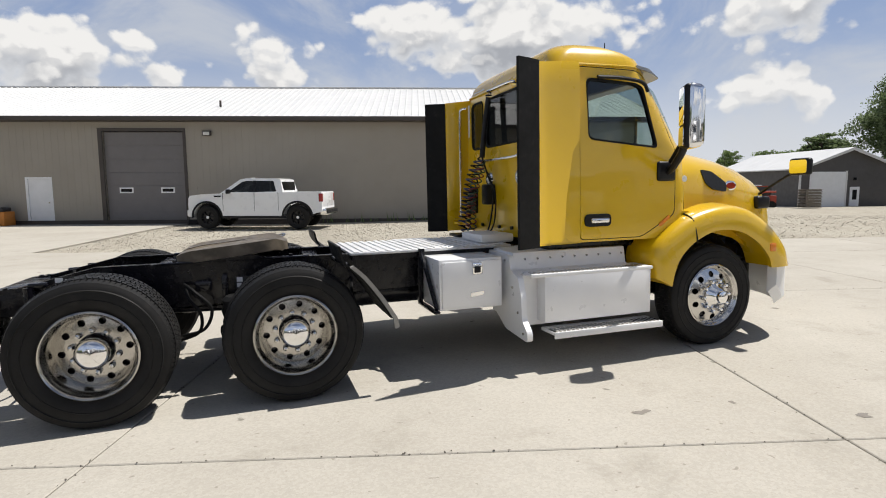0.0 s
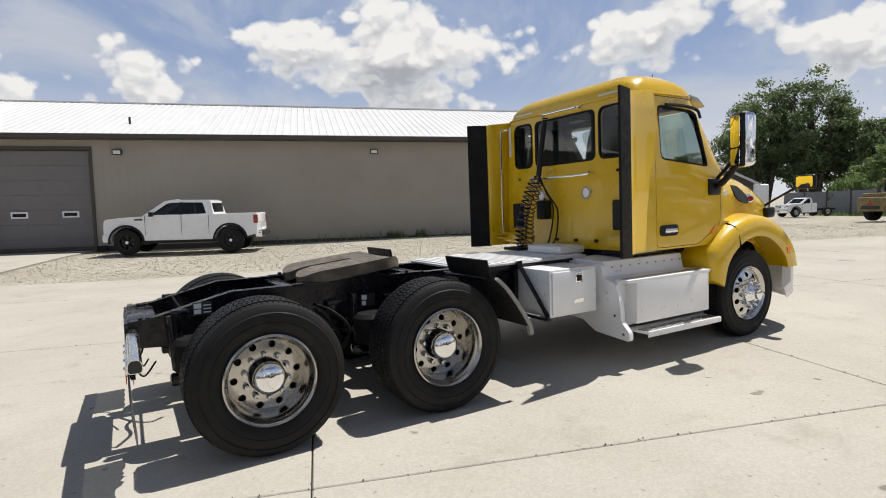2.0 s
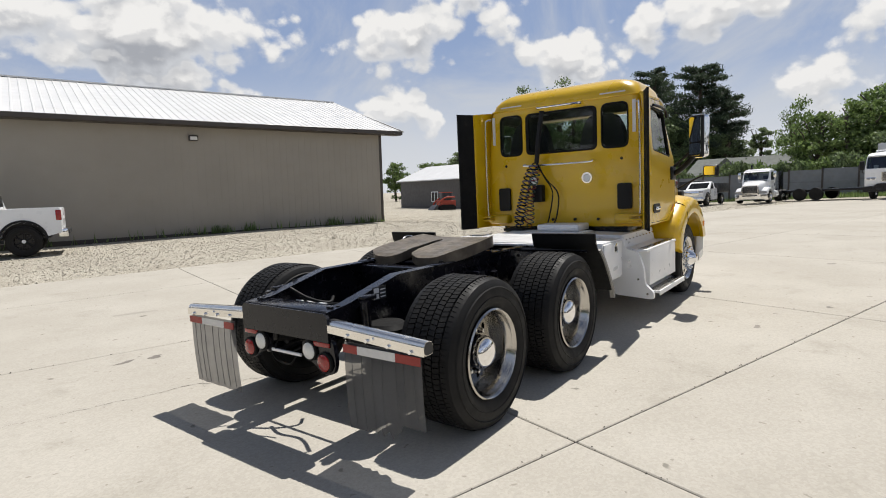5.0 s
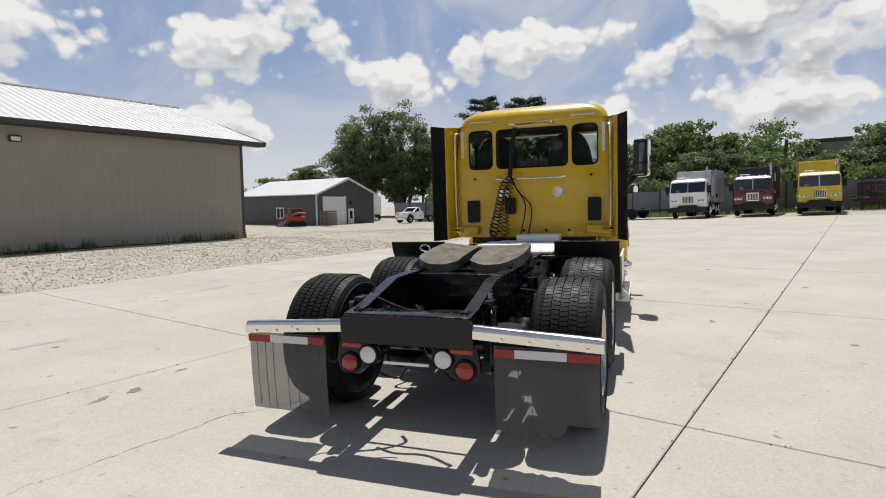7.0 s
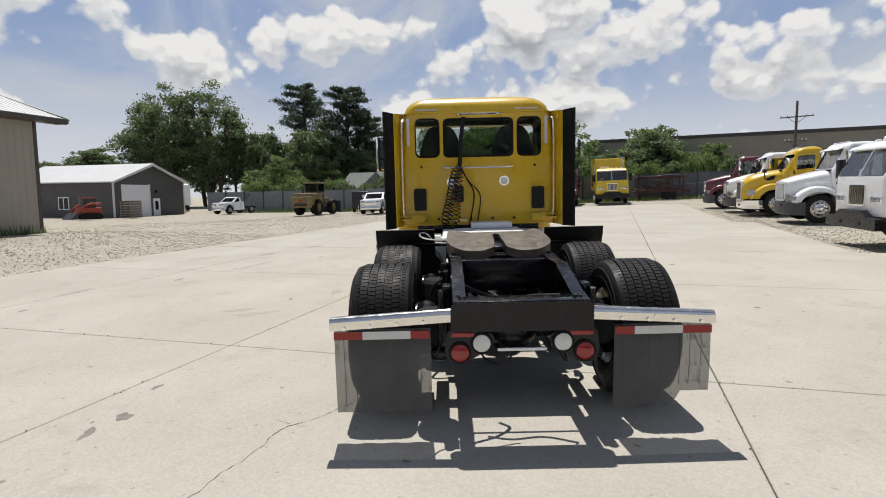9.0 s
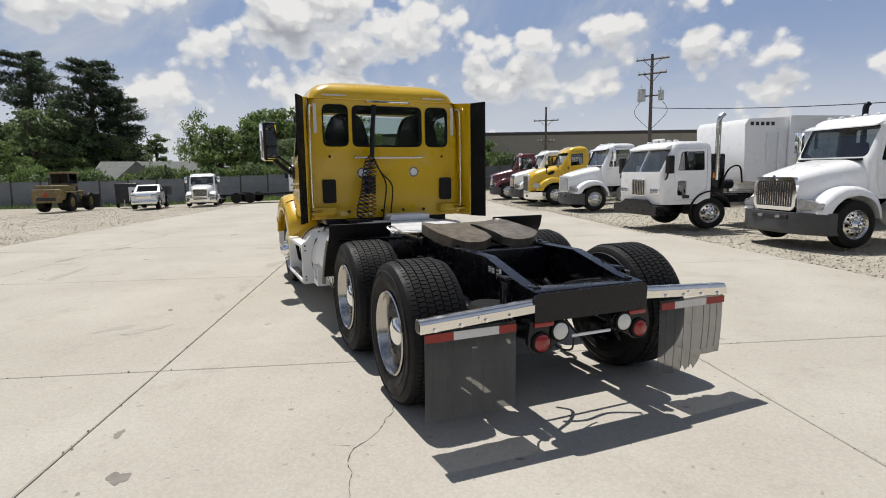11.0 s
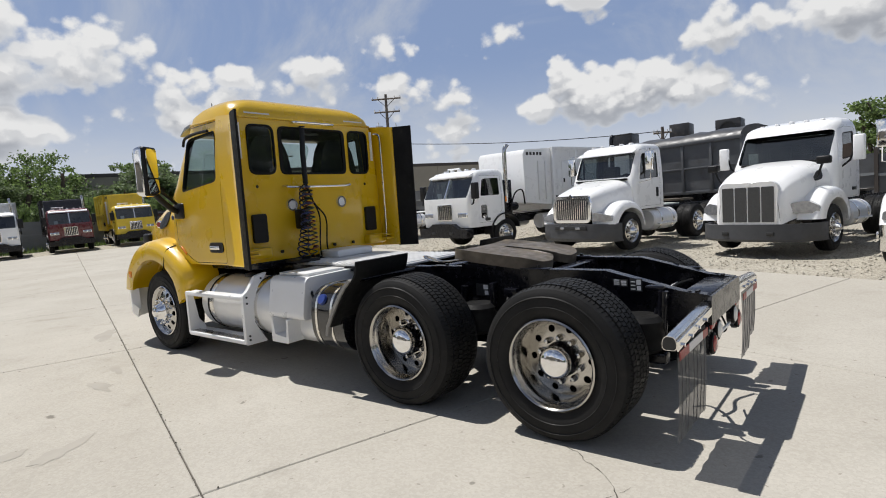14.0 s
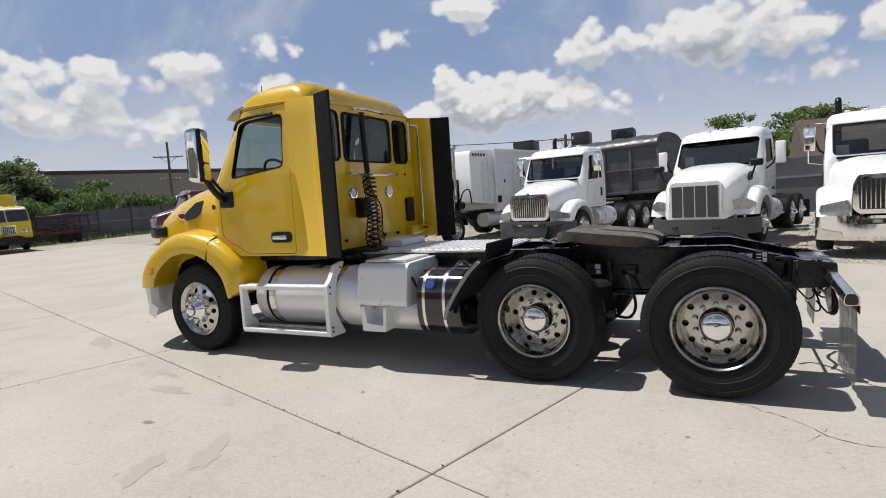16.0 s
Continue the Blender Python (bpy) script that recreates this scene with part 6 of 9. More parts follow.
def truck_mirrors(root, x, y, z, material, tall=0.5):
    for s in (-1, 1):
        arm = part("mirror_arm", tube(B(), [(x - 0.05, s * (y - 0.3), z - 0.42), (x, s * (y - 0.08), z - 0.25), (x, s * y, z)], 0.022, 8), PLASTIC, root)
        part("mirror_head", box(B(), (x - 0.05, s * (y - 0.02), z - tall / 2), (x + 0.06, s * (y + 0.19), z + tall / 2), 0.03, 3), material, arm)
        part("mirror_glass", box(B(), (x - 0.056, s * (y + 0.0), z - tall / 2 + 0.03), (x - 0.051, s * (y + 0.17), z + tall / 2 - 0.03)), MIRROR, arm)


def cab_inside(root, x0, x1, z0, seat_z):
    part("dashboard", box(B(), (x1 - 0.45, -0.92, z0), (x1 - 0.08, 0.92, seat_z + 0.32), 0.05), CABIN, root)
    for y in (-0.45, 0.45):
        st = part("seat", box(B(), (x0 + 0.12, y - 0.24, seat_z), (x0 + 0.30, y + 0.24, seat_z + 0.75), 0.06, 3), SEATS, root)
        part("cushion", box(B(), (x0 + 0.12, y - 0.25, seat_z - 0.12), (x0 + 0.62, y + 0.25, seat_z + 0.05), 0.05, 3), SEATS, st)
    part("cab_floor", box(B(), (x0 + 0.04, -0.94, z0 - 0.02), (x1 - 0.06, 0.94, z0 + 0.02)), CABIN, root)
    part("steering_wheel", tube(B(), [(x1 - 0.55 + 0.1 * math.cos(a), 0.45 + 0.21 * math.sin(a), seat_z + 0.32 + 0.18 * math.cos(a)) for a in [i * math.pi / 8 for i in range(17)]], 0.017, 7, cap=False), PLASTIC, root)
    # paper behind the windscreen
    part("paper_notice", box(B(), (x1 - 0.30, -0.80, seat_z + 0.34), (x1 - 0.295, -0.58, seat_z + 0.62), m=None), LABEL, root)


DX = -5.19


def sister_truck(label, paint, at, bumper=BUMPER, group="white tractors in a row", name="semi_tractor", far=False):
    """A conventional day cab of the same build, seen from the front."""
    r = thing(name, label, "truck", group, at=at)
    part("cab_shell", lined(shifted(SHELL, DX), (4.15 + DX, 0, 1.9)), [paint, CABIN], r)
    for s in (-1, 1):
        d = part("cab_door", lined(shifted(DOORS[s], DX), (4.15 + DX, 0, 1.8)), [paint, CABIN], r)
        inner = [((x - 4.15) * 0.955 + 4.15, (z - 2.18) * 0.93 + 2.18) for x, z in SIDE_WIN]
        bm = B()
        q0 = [bm.verts.new((x + DX, s * (1.0705 - (z - 1.84) * 0.073), z)) for x, z in SIDE_WIN]
        q1 = [bm.verts.new((x + DX, s * (1.0685 - (z - 1.84) * 0.073), z)) for x, z in inner]
        for i in range(len(q0)):
            j = (i + 1) % len(q0)
            bm.faces.new((q0[i], q0[j], q1[j], q1[i]))
        part("window_rubber", bm, RUBBER, d)
        pane(inner, lambda x, z: (x + DX, s * (1.05 - (z - 1.84) * 0.073), z), d)
        part("handle", box(B(), (3.84 + DX, s * 1.07, 1.21), (4.05 + DX, s * 1.095, 1.28), 0.012), PLASTIC, d)
    part("rear_wall_panel", box(B(), (3.60 + DX, -0.95, 1.15), (3.62 + DX, 0.95, 2.5)), CABIN, r)
    bm = B()
    prism(bm, rounded(rect(-0.95, 1.88, 0.95, 2.55), 0.10), "x", 0, 0.012)
    for v in bm.verts:
        v.co.x += 4.955 - (v.co.z - 1.95) * 0.56 - 0.22 * abs(v.co.y) ** 3 + DX
    g = part("windscreen", bm, DGLASS, r)
    g.visible_shadow = False
    part("wiper_tray", box(B(), (4.93 + DX, -0.8, 1.86), (5.06 + DX, 0.8, 1.91), 0.02), RUBBER, r)
    hd = part("hood", shifted(HOOD, DX), paint, r, angle=50)
    for s in (-1, 1):
        f = part("fender", shifted(fender(s), DX), paint, r, angle=50)
        bm = B()
        prism(bm, rounded([(s * 0.68, 0.86), (s * 1.16, 0.84), (s * 1.17, 0.98), (s * 0.98, 1.10), (s * 0.74, 1.06)], 0.04), "x", 5.9 + DX, 6.14 + DX, 0.02)
        for v in bm.verts:
            v.co.x -= max(0, abs(v.co.y) - 0.75) * 0.55 - 0.14
        part("headlamp", bm, HEADLAMP, f)
        bm = B()
        prism(bm, rounded([(5.22, 1.69), (5.38, 1.67), (5.56, 1.555), (5.54, 1.465), (5.34, 1.495), (5.25, 1.56)], 0.03), "y", -0.012, 0.012)
        for v in bm.verts:
            v.co.y = s * (v.co.y + 0.932 - (v.co.x - 5.3) * 0.165 - max(0, v.co.z - 1.5) * 0.34 + 0.008)
            v.co.x += DX
        part("air_intake", bm, PLASTIC, hd)
        st = part("hood_mirror_stalk", tube(B(), smooth_path([(5.5 + DX, s * 0.88, 1.52), (5.62 + DX, s * 0.98, 1.56), (5.66 + DX, s * 1.06, 1.76), (5.66 + DX, s * 1.10, 1.84)], 4), 0.022, 8), PLASTIC, r)
        part("hood_mirror_head", box(B(), (5.60 + DX, s * 0.98, 1.80), (5.74 + DX, s * 1.24, 1.96), 0.04, 3), PLASTIC, st)
    # grille of four dark panels in a bright frame
    gx = 6.47 + DX
    gr = part("grille_frame", prism(B(), rounded([(-0.55, 0.64), (0.55, 0.64), (0.59, 1.42), (0.50, 1.52), (-0.50, 1.52), (-0.59, 1.42)], 0.05), "x", gx - 0.10, gx, 0.02), TANK, r)
    for k in range(4):
        y0 = -0.52 + k * 0.265
        part("grille_panel", prism(B(), rounded([(y0, 0.70), (y0 + 0.235, 0.70), (y0 + 0.235, 1.42), (y0, 1.42)], 0.02), "x", gx - 0.02, gx + 0.012), GRILLE, gr)
    part("oval_badge", lathe(B(), [(0.001, 0.03), (0.045, 0.03), (0.055, 0.0)], (gx - 0.02, 0, 1.475), (1, 0, 0), 20), SILVER, gr)
    bm = B()
    pr = smooth_path([(5.72, -1.20, 0), (6.02, -1.16, 0), (6.34, -0.92, 0), (6.50, -0.5, 0), (6.55, 0, 0), (6.50, 0.5, 0), (6.34, 0.92, 0), (6.02, 1.16, 0), (5.72, 1.20, 0)], 4)
    loft(bm, [[(p.x - 0.05 * (z < 0.3) + DX, p.y, z) for z in (0.29, 0.34, 0.50, 0.53, 0.62, 0.65)] + [((p.x - 5.4) * 0.9 + 5.4 + DX, p.y * 0.92, z) for z in (0.65, 0.29)] for p in pr])
    bp = part("bumper", bm, bumper, r, "dark grey plastic bumper" if bumper is BUMPER else "")
    for y in (-0.9, -0.45, 0.45, 0.9):
        part("bumper_opening", box(B(), (6.30 - 0.35 * (abs(y) > 0.6) + DX, y - 0.07, 0.42), (6.54 - 0.27 * (abs(y) > 0.6) + DX, y + 0.07, 0.5), 0.01), INK, bp)
    for y in (-0.62, -0.3, 0, 0.3, 0.62):
        part("roof_marker", box(B(), (4.24 + DX, y - 0.05, 2.745 - 0.05 * abs(y)), (4.36 + DX, y + 0.05, 2.83 - 0.05 * abs(y)), 0.025), SILVER, r)
    truck_mirrors(r, 4.62 + DX, 1.30, 2.10, paint, 0.52)
    cab_inside(r, 3.58 + DX, 4.95 + DX, 1.15, 1.55)
    rolling_gear(r, 1.0, (3.95, 5.25))
    tractor_frame(r, 5.7)
    return r


def bar_truck(label, paint, at, bumper=BUMPER, group="white tractors in a row", cap=CHROME, stack=True, name="semi_tractor", short=False):
    """A boxier conventional day cab with an upright bar grille."""
    r = thing(name, label, "truck", group, at=at)
    lev = [(1.0, -1.80, -0.42, 0.99, 0.06, 0.10), (1.06, -1.80, -0.40, 1.0, 0.06, 0.10), (1.75, -1.80, -0.38, 1.0, 0.07, 0.12), (1.86, -1.80, -0.40, 0.995, 0.08, 0.16), (2.2, -1.80, -0.54, 0.975, 0.08, 0.18),
           (2.55, -1.79, -0.70, 0.95, 0.10, 0.2), (2.64, -1.77, -0.74, 0.93, 0.12, 0.22), (2.71, -1.70, -0.82, 0.86, 0.15, 0.22), (2.74, -1.55, -0.95, 0.7, 0.15, 0.2)]

    def solid(t):
        rings = [outline(x0 + t, x1 - t, w - t, max(0.02, a - t), max(0.03, b - t), z - (t if z > 2 else -t if z < 1.2 else 0)) for z, x0, x1, w, a, b in lev]
        return loft(B(), rings)

    sh = boolean(solid(0), solid(0.05))
    cu = B()
    prism(cu, rounded(rect(-0.86, 1.86, 0.86, 2.52), 0.10), "x", -0.85, 0.2)
    prism(cu, rounded(rect(-0.75, 1.95, 0.75, 2.5), 0.08), "x", -2.0, -1.7)
    sh = boolean(sh, cu)
    sw = rounded([(-1.52, 1.82), (-0.62, 1.78), (-0.78, 2.40), (-0.86, 2.46), (-1.52, 2.48)], 0.05)
    sh = boolean(sh, prism(B(), sw, "y", -1.3, 1.3))
    dr = rounded([(-1.60, 1.08), (-0.66, 1.08), (-0.55, 1.4), (-0.52, 1.8), (-0.74, 2.50), (-0.84, 2.56), (-1.60, 2.57)], 0.04)
    both = B()
    for s in (-1, 1):
        prism(both, [((x + 1.1) * 1.012 - 1.1, (z - 1.83) * 1.008 + 1.83) for x, z in dr], "y", s * 0.8, s * 1.3)
    dd = {s: boolean(sh.copy(), prism(B(), dr, "y", s * 0.8, s * 1.3), "INTERSECT") for s in (-1, 1)}
    part("cab_shell", lined(boolean(sh, both), (-1.1, 0, 1.85)), [paint, CABIN], r)
    for s in (-1, 1):
        d = part("cab_door", lined(dd[s], (-1.1, 0, 1.8)), [paint, CABIN], r)
        pane(sw, lambda x, z: (x, s * (0.975 - (z - 1.86) * 0.06), z), d)
        part("quarter_window_post", box(B(), (-0.93, s * 0.935, 1.8), (-0.89, s * 0.985, 2.46)), PLASTIC, d)
        part("handle", box(B(), (-1.5, s * 0.99, 1.30), (-1.40, s * 1.02, 1.55), 0.012), PLASTIC, d)
    pane(rounded(rect(-0.88, 1.84, 0.88, 2.54), 0.10), lambda y, z: (-0.395 - (z - 1.84) * 0.45 - 0.06 * abs(y) ** 3, y, z), r)
    part("roof_visor", prism(B(), [(-0.70, 2.58), (-0.52, 2.50), (-0.52, 2.48), (-0.72, 2.54)], "y", -0.9, 0.9), paint, r)
    part("wiper_tray", box(B(), (-0.42, -0.8, 1.78), (-0.30, 0.8, 1.83), 0.02), RUBBER, r)
    for y in (-0.6, -0.3, 0, 0.3, 0.6):
        part("roof_marker", box(B(), (-0.98, y - 0.05, 2.70), (-0.86, y + 0.05, 2.77), 0.025), SILVER, r)
    secs = [(-0.40, [(0, 1.83), (0.5, 1.82), (0.78, 1.74), (0.90, 1.58), (0.93, 1.3), (0.93, 1.05)]), (0.0, [(0, 1.76), (0.46, 1.745), (0.70, 1.66), (0.80, 1.50), (0.83, 1.25), (0.84, 1.0)]),
            (0.45, [(0, 1.65), (0.43, 1.63), (0.62, 1.55), (0.70, 1.40), (0.74, 1.15), (0.75, 0.85)]), (0.80, [(0, 1.54), (0.42, 1.52), (0.57, 1.45), (0.63, 1.32), (0.66, 1.1), (0.67, 0.75)]),
            (0.92, [(0, 1.46), (0.40, 1.44), (0.53, 1.38), (0.58, 1.26), (0.61, 1.05), (0.62, 0.72)])]
    rings = []
    for x, half in secs:
        f = smooth_path([Vector((x, y, z)) for y, z in half], 4)
        rings.append([Vector((p.x, -p.y, p.z)) for p in f[::-1]] + f[1:])
    part("hood", loft(B(), rings, close=False, cap=False), paint, r, angle=50)
    for s in (-1, 1):
        outer = smooth_path([(-0.66, 0, 0.62), (-0.62, 0, 0.85), (-0.48, 0, 1.08), (-0.24, 0, 1.22), (0.05, 0, 1.27), (0.34, 0, 1.22), (0.58, 0, 1.08), (0.74, 0, 0.90), (0.82, 0, 0.72)], 4)
        arch = smooth_path([(-0.56, 0, 0.60), (-0.52, 0, 0.74), (-0.42, 0, 0.92), (-0.22, 0, 1.04), (0.03, 0, 1.08), (0.26, 0, 1.04), (0.44, 0, 0.92), (0.54, 0, 0.80), (0.60, 0, 0.70)], 4)
        rings = []
        for o, a in zip(outer, arch):
            pts = [(0.60, o), (0.85, o), (1.02, o), (1.10, o.lerp(a, 0.18)), (1.14, o.lerp(a, 0.5)), (1.145, a), (1.08, a.lerp(o, 0.1)), (0.60, a.lerp(o, 0.2))]
            rings.append([Vector((p.x, s * y, p.z)) for y, p in pts])
        f = part("fender", loft(B(), rings), paint, r, angle=50)
        bm = prism(B(), rounded([(s * 0.64, 0.80), (s * 1.10, 0.80), (s * 1.08, 0.93), (s * 0.66, 1.02)], 0.03), "x", 0.66, 0.92, 0.02)
        for v in bm.verts:
            v.co.x -= max(0, abs(v.co.y) - 0.66) * 0.30
        part("headlamp", bm, HEADLAMP, f)
    gr = part("grille_frame", prism(B(), rounded([(-0.50, 0.76), (0.50, 0.76), (0.60, 0.86), (0.60, 1.28), (0.52, 1.46), (-0.52, 1.46), (-0.60, 1.28), (-0.60, 0.86)], 0.05), "x", 0.86, 0.95, 0.02), cap, r)
    part("grille_back", prism(B(), rounded([(-0.50, 0.84), (0.50, 0.84), (0.52, 1.30), (0.45, 1.38), (-0.45, 1.38), (-0.52, 1.30)], 0.03), "x", 0.94, 0.955), INK, gr)
    for k in range(15):
        y = -0.47 + k * 0.0671
        part("grille_bar", box(B(), (0.95, y - 0.009, 0.85), (0.968, y + 0.009, 1.36 - 0.25 * abs(y) ** 3), 0.004, 1), cap, gr)
    part("diamond_badge", prism(B(), [(-0.07, 1.42), (0, 1.34), (0.07, 1.42), (0, 1.50)], "x", 0.95, 0.985), cap, gr)
    bm = B()
    pr = smooth_path([(0.45, -1.16, 0), (0.72, -1.12, 0), (0.94, -0.80, 0), (1.02, -0.4, 0), (1.04, 0, 0), (1.02, 0.4, 0), (0.94, 0.80, 0), (0.72, 1.12, 0), (0.45, 1.16, 0)], 4)
    loft(bm, [[(p.x - 0.06 * (z < 0.33), p.y, z) for z in (0.28, 0.36, 0.54, 0.58, 0.70, 0.73)] + [((p.x - 0.2) * 0.85 + 0.2, p.y * 0.92, z) for z in (0.73, 0.28)] for p in pr])
    bp = part("bumper", bm, bumper, r)
    part("bumper_opening", box(B(), (0.95, -0.5, 0.58), (1.045, 0.5, 0.68), 0.01), INK, bp)
    for y in (-0.32, 0.18):
        part("fog_lamp", box(B(), (1.03, y, 0.60), (1.055, y + 0.14, 0.66), 0.01), HEADLAMP, bp)
    if stack:
        part("exhaust_stack", tube(B(), smooth_path([(-1.95, -0.72, 1.2), (-1.95, -0.72, 2.6), (-1.95, -0.72, 3.02), (-2.02, -0.72, 3.12)], 4), 0.065, 12), BLACK, r)
    truck_mirrors(r, -0.72, 1.16, 2.25, CHROME, 0.5)
    for s in (-1, 1):
        part("mirror_loop", tube(B(), [(-0.72, s * 0.95, 2.55), (-0.70, s * 1.27, 2.56), (-0.70, s * 1.27, 1.75), (-0.60, s * 1.0, 1.7)], 0.013, 6), CHROME, r)
    cab_inside(r, -1.75, -0.42, 1.08, 1.45)
    rolling_gear(r, 1.0, (3.6, 4.9) if not short else (4.4,))
    tractor_frame(r, 5.35)
    return r


def refuse_truck(label, paint, body, at, group, high=3.35):
    """A cab-over refuse truck with a packer body."""
    r = thing("refuse_truck", label, "truck", group, at=at)
    lev = [(0.78, -0.02, 1.42, 1.17, 0.05, 0.12), (0.85, -0.02, 1.44, 1.18, 0.05, 0.12), (1.72, -0.02, 1.44, 1.18, 0.05, 0.14), (1.80, -0.02, 1.43, 1.175, 0.05, 0.14), (2.45, -0.02, 1.16, 1.13, 0.06, 0.16),
           (2.56, -0.01, 1.10, 1.10, 0.08, 0.16), (2.64, 0.03, 1.02, 1.04, 0.1, 0.16), (2.68, 0.12, 0.9, 0.9, 0.1, 0.16)]

    def solid(t):
        return loft(B(), [outline(x0 + t, x1 - t, w - t, max(0.02, a - t), max(0.03, b - t), z - (t if z > 2 else -t if z < 0.9 else 0)) for z, x0, x1, w, a, b in lev])

    sh = boolean(solid(0), solid(0.05))
    cu = prism(B(), rounded(rect(0.03, 1.78, 1.06, 2.44), 0.06), "x", 0.9, 1.7)
    prism(cu, rounded(rect(-1.06, 1.78, -0.03, 2.44), 0.06), "x", 0.9, 1.7)
    sh = boolean(sh, cu)
    sw = rounded([(0.20, 1.80), (0.98, 1.80), (0.86, 2.36), (0.20, 2.38)], 0.06)
    lw = rounded(rect(0.72, 1.05, 0.98, 1.50), 0.06)
    cu = prism(B(), sw, "y", -1.4, 1.4)
    prism(cu, lw, "y", -1.4, 1.4)
    sh = boolean(sh, cu)
    dr = rounded([(0.12, 1.28), (0.52, 0.92), (1.06, 0.92), (1.08, 1.75), (0.96, 2.46), (0.12, 2.46)], 0.05)
    both = B()
    for s in (-1, 1):
        prism(both, [((x - 0.6) * 1.014 + 0.6, (z - 1.69) * 1.009 + 1.69) for x, z in dr], "y", s * 0.9, s * 1.4)
    dd = {s: boolean(sh.copy(), prism(B(), dr, "y", s * 0.9, s * 1.4), "INTERSECT") for s in (-1, 1)}
    part("cab_shell", lined(boolean(sh, both), (0.65, 0, 1.75)), [paint, CABIN], r)
    for s in (-1, 1):
        d = part("cab_door", lined(dd[s], (0.65, 0, 1.75)), [paint, CABIN], r)
        pane(sw, lambda x, z: (x, s * (1.15 - (z - 1.8) * 0.068), z), d)
        pane(lw, lambda x, z: (x, s * 1.15, z), d)
        part("window_post", box(B(), (0.72, s * 1.10, 1.8), (0.75, s * 1.165, 2.37)), PLASTIC, d)
        part("door_mark", prism(B(), rounded(rect(0.62, 0.96, 0.84, 1.06), 0.05), "y", s * 1.178, s * 1.184), INK, d)
        part("mirror_head", box(B(), (1.22, s * 1.18, 1.72), (1.36, s * 1.42, 2.25), 0.03, 3), PLASTIC, r)
        part("mirror_arm", tube(B(), [(1.30, s * 1.05, 1.5), (1.36, s * 1.28, 1.58), (1.30, s * 1.3, 1.9)], 0.025, 8), PLASTIC, r)
        bm = B()
        arc = [(0.62 * math.cos(a), 0.56 + 0.62 * math.sin(a)) for a in [radians(-8 + i * 12) for i in range(16)]]
        loft(bm, [[(x, s * 0.86, z), (x, s * 1.22, z), (x * 0.93, s * 1.22, 0.56 + (z - 0.56) * 0.93), (x * 0.93, s * 0.86, 0.56 + (z - 0.56) * 0.93)] for x, z in arc])
        part("fender", bm, PLASTIC, r)
        hl = part("headlamp_panel", box(B(), (1.42, s * 0.62, 1.12), (1.462, s * 1.08, 1.28), 0.02), CHROME, r)
        for y in (0.73, 0.95):
            part("headlamp", box(B(), (1.455, s * (y - 0.08), 1.14), (1.475, s * (y + 0.08), 1.26), 0.02), HEADLAMP, hl)
    for s in (-1, 1):
        pane(rounded(rect(s * 0.02, 1.77, s * 1.08, 2.46), 0.05), lambda y, z: (1.435 - (z - 1.78) * 0.42, y, z), r)
    part("windscreen_post", box(B(), (-0.02, -0.03, 0), (0.01, 0.03, 0.72), m=Matrix.Translation((1.44, 0, 1.77)) @ Matrix.Rotation(radians(-22.5), 4, "Y")), CHROME, r)
    gr = part("grille_frame", prism(B(), rounded(rect(-0.36, 1.02, 0.36, 1.56), 0.04), "x", 1.42, 1.47), CHROME, r)
    for k in range(7):
        part("grille_slat", box(B(), (1.465, -0.31 + k * 0.092, 1.07), (1.482, -0.265 + k * 0.092, 1.50), 0.004, 1), ALLOY, gr)
    part("grille_back", box(B(), (1.463, -0.33, 1.06), (1.472, 0.33, 1.51)), INK, gr)
    bm = prism(B(), rounded([(-1.2, 0.45), (1.2, 0.45), (1.2, 0.74), (0.75, 0.76), (0.5, 0.92), (-0.5, 0.92), (-0.75, 0.76), (-1.2, 0.74)], 0.03), "x", 1.36, 1.60, 0.02)
    part("bumper", bm, BLACK, r)
    for y in (-0.55, 0.35):
        part("bumper_lamp", box(B(), (1.60, y, 0.55), (1.612, y + 0.2, 0.64), 0.01), INK, r)
    for y in (-0.7, -0.35, 0, 0.35, 0.7):
        part("roof_marker", box(B(), (0.72, y - 0.05, 2.66), (0.84, y + 0.05, 2.74), 0.025), SILVER, r)
    part("roof_rack", tube(B(), [(0.6, -0.8, 2.66), (0.6, -0.8, 2.80), (0.6, -0.2, 2.80), (0.6, -0.2, 2.66)], 0.03, 8), SILVER, r)
    part("roof_lip", prism(B(), [(1.02, 2.60), (1.22, 2.52), (1.24, 2.47), (1.10, 2.50), (1.0, 2.55)], "y", -1.02, 1.02), SILVER, r)
    cab_inside(r, 0.02, 1.40, 0.86, 1.35)
    part("intake_tower", box(B(), (-0.55, 0.55, 1.0), (-0.12, 0.98, 2.3), 0.04), BLACK, r)
    part("exhaust_stack", tube(B(), smooth_path([(-0.32, 0.95, 1.5), (-0.32, 0.95, 3.0), (-0.34, 0.95, 3.35), (-0.46, 0.95, 3.5)], 4), 0.07, 12), ALLOY, r)
    for s in (-1, 1):
        part("frame_rail", box(B(), (-6.3, s * 0.40, 0.75), (1.3, s * 0.46, 1.0)), BLACK, r)
    part("engine_block", box(B(), (-0.6, -0.5, 0.45), (1.2, 0.5, 1.2), 0.06), BLACK, r)
    bd = part("packer_body", prism(B(), [(-2.35, 1.12), (-6.6, 1.12), (-6.9, 1.6), (-6.9, high - 0.1), (-6.7, high), (-2.35, high)], "y", -1.22, 1.22, 0.04), body, r)
    bm = B()
    hop = [(-2.34, 1.3), (-1.05, 1.45), (-1.0, high - 0.25), (-1.1, high - 0.08), (-2.34, high - 0.02)]
    prism(bm, hop, "y", -1.10, 1.10, 0.10)
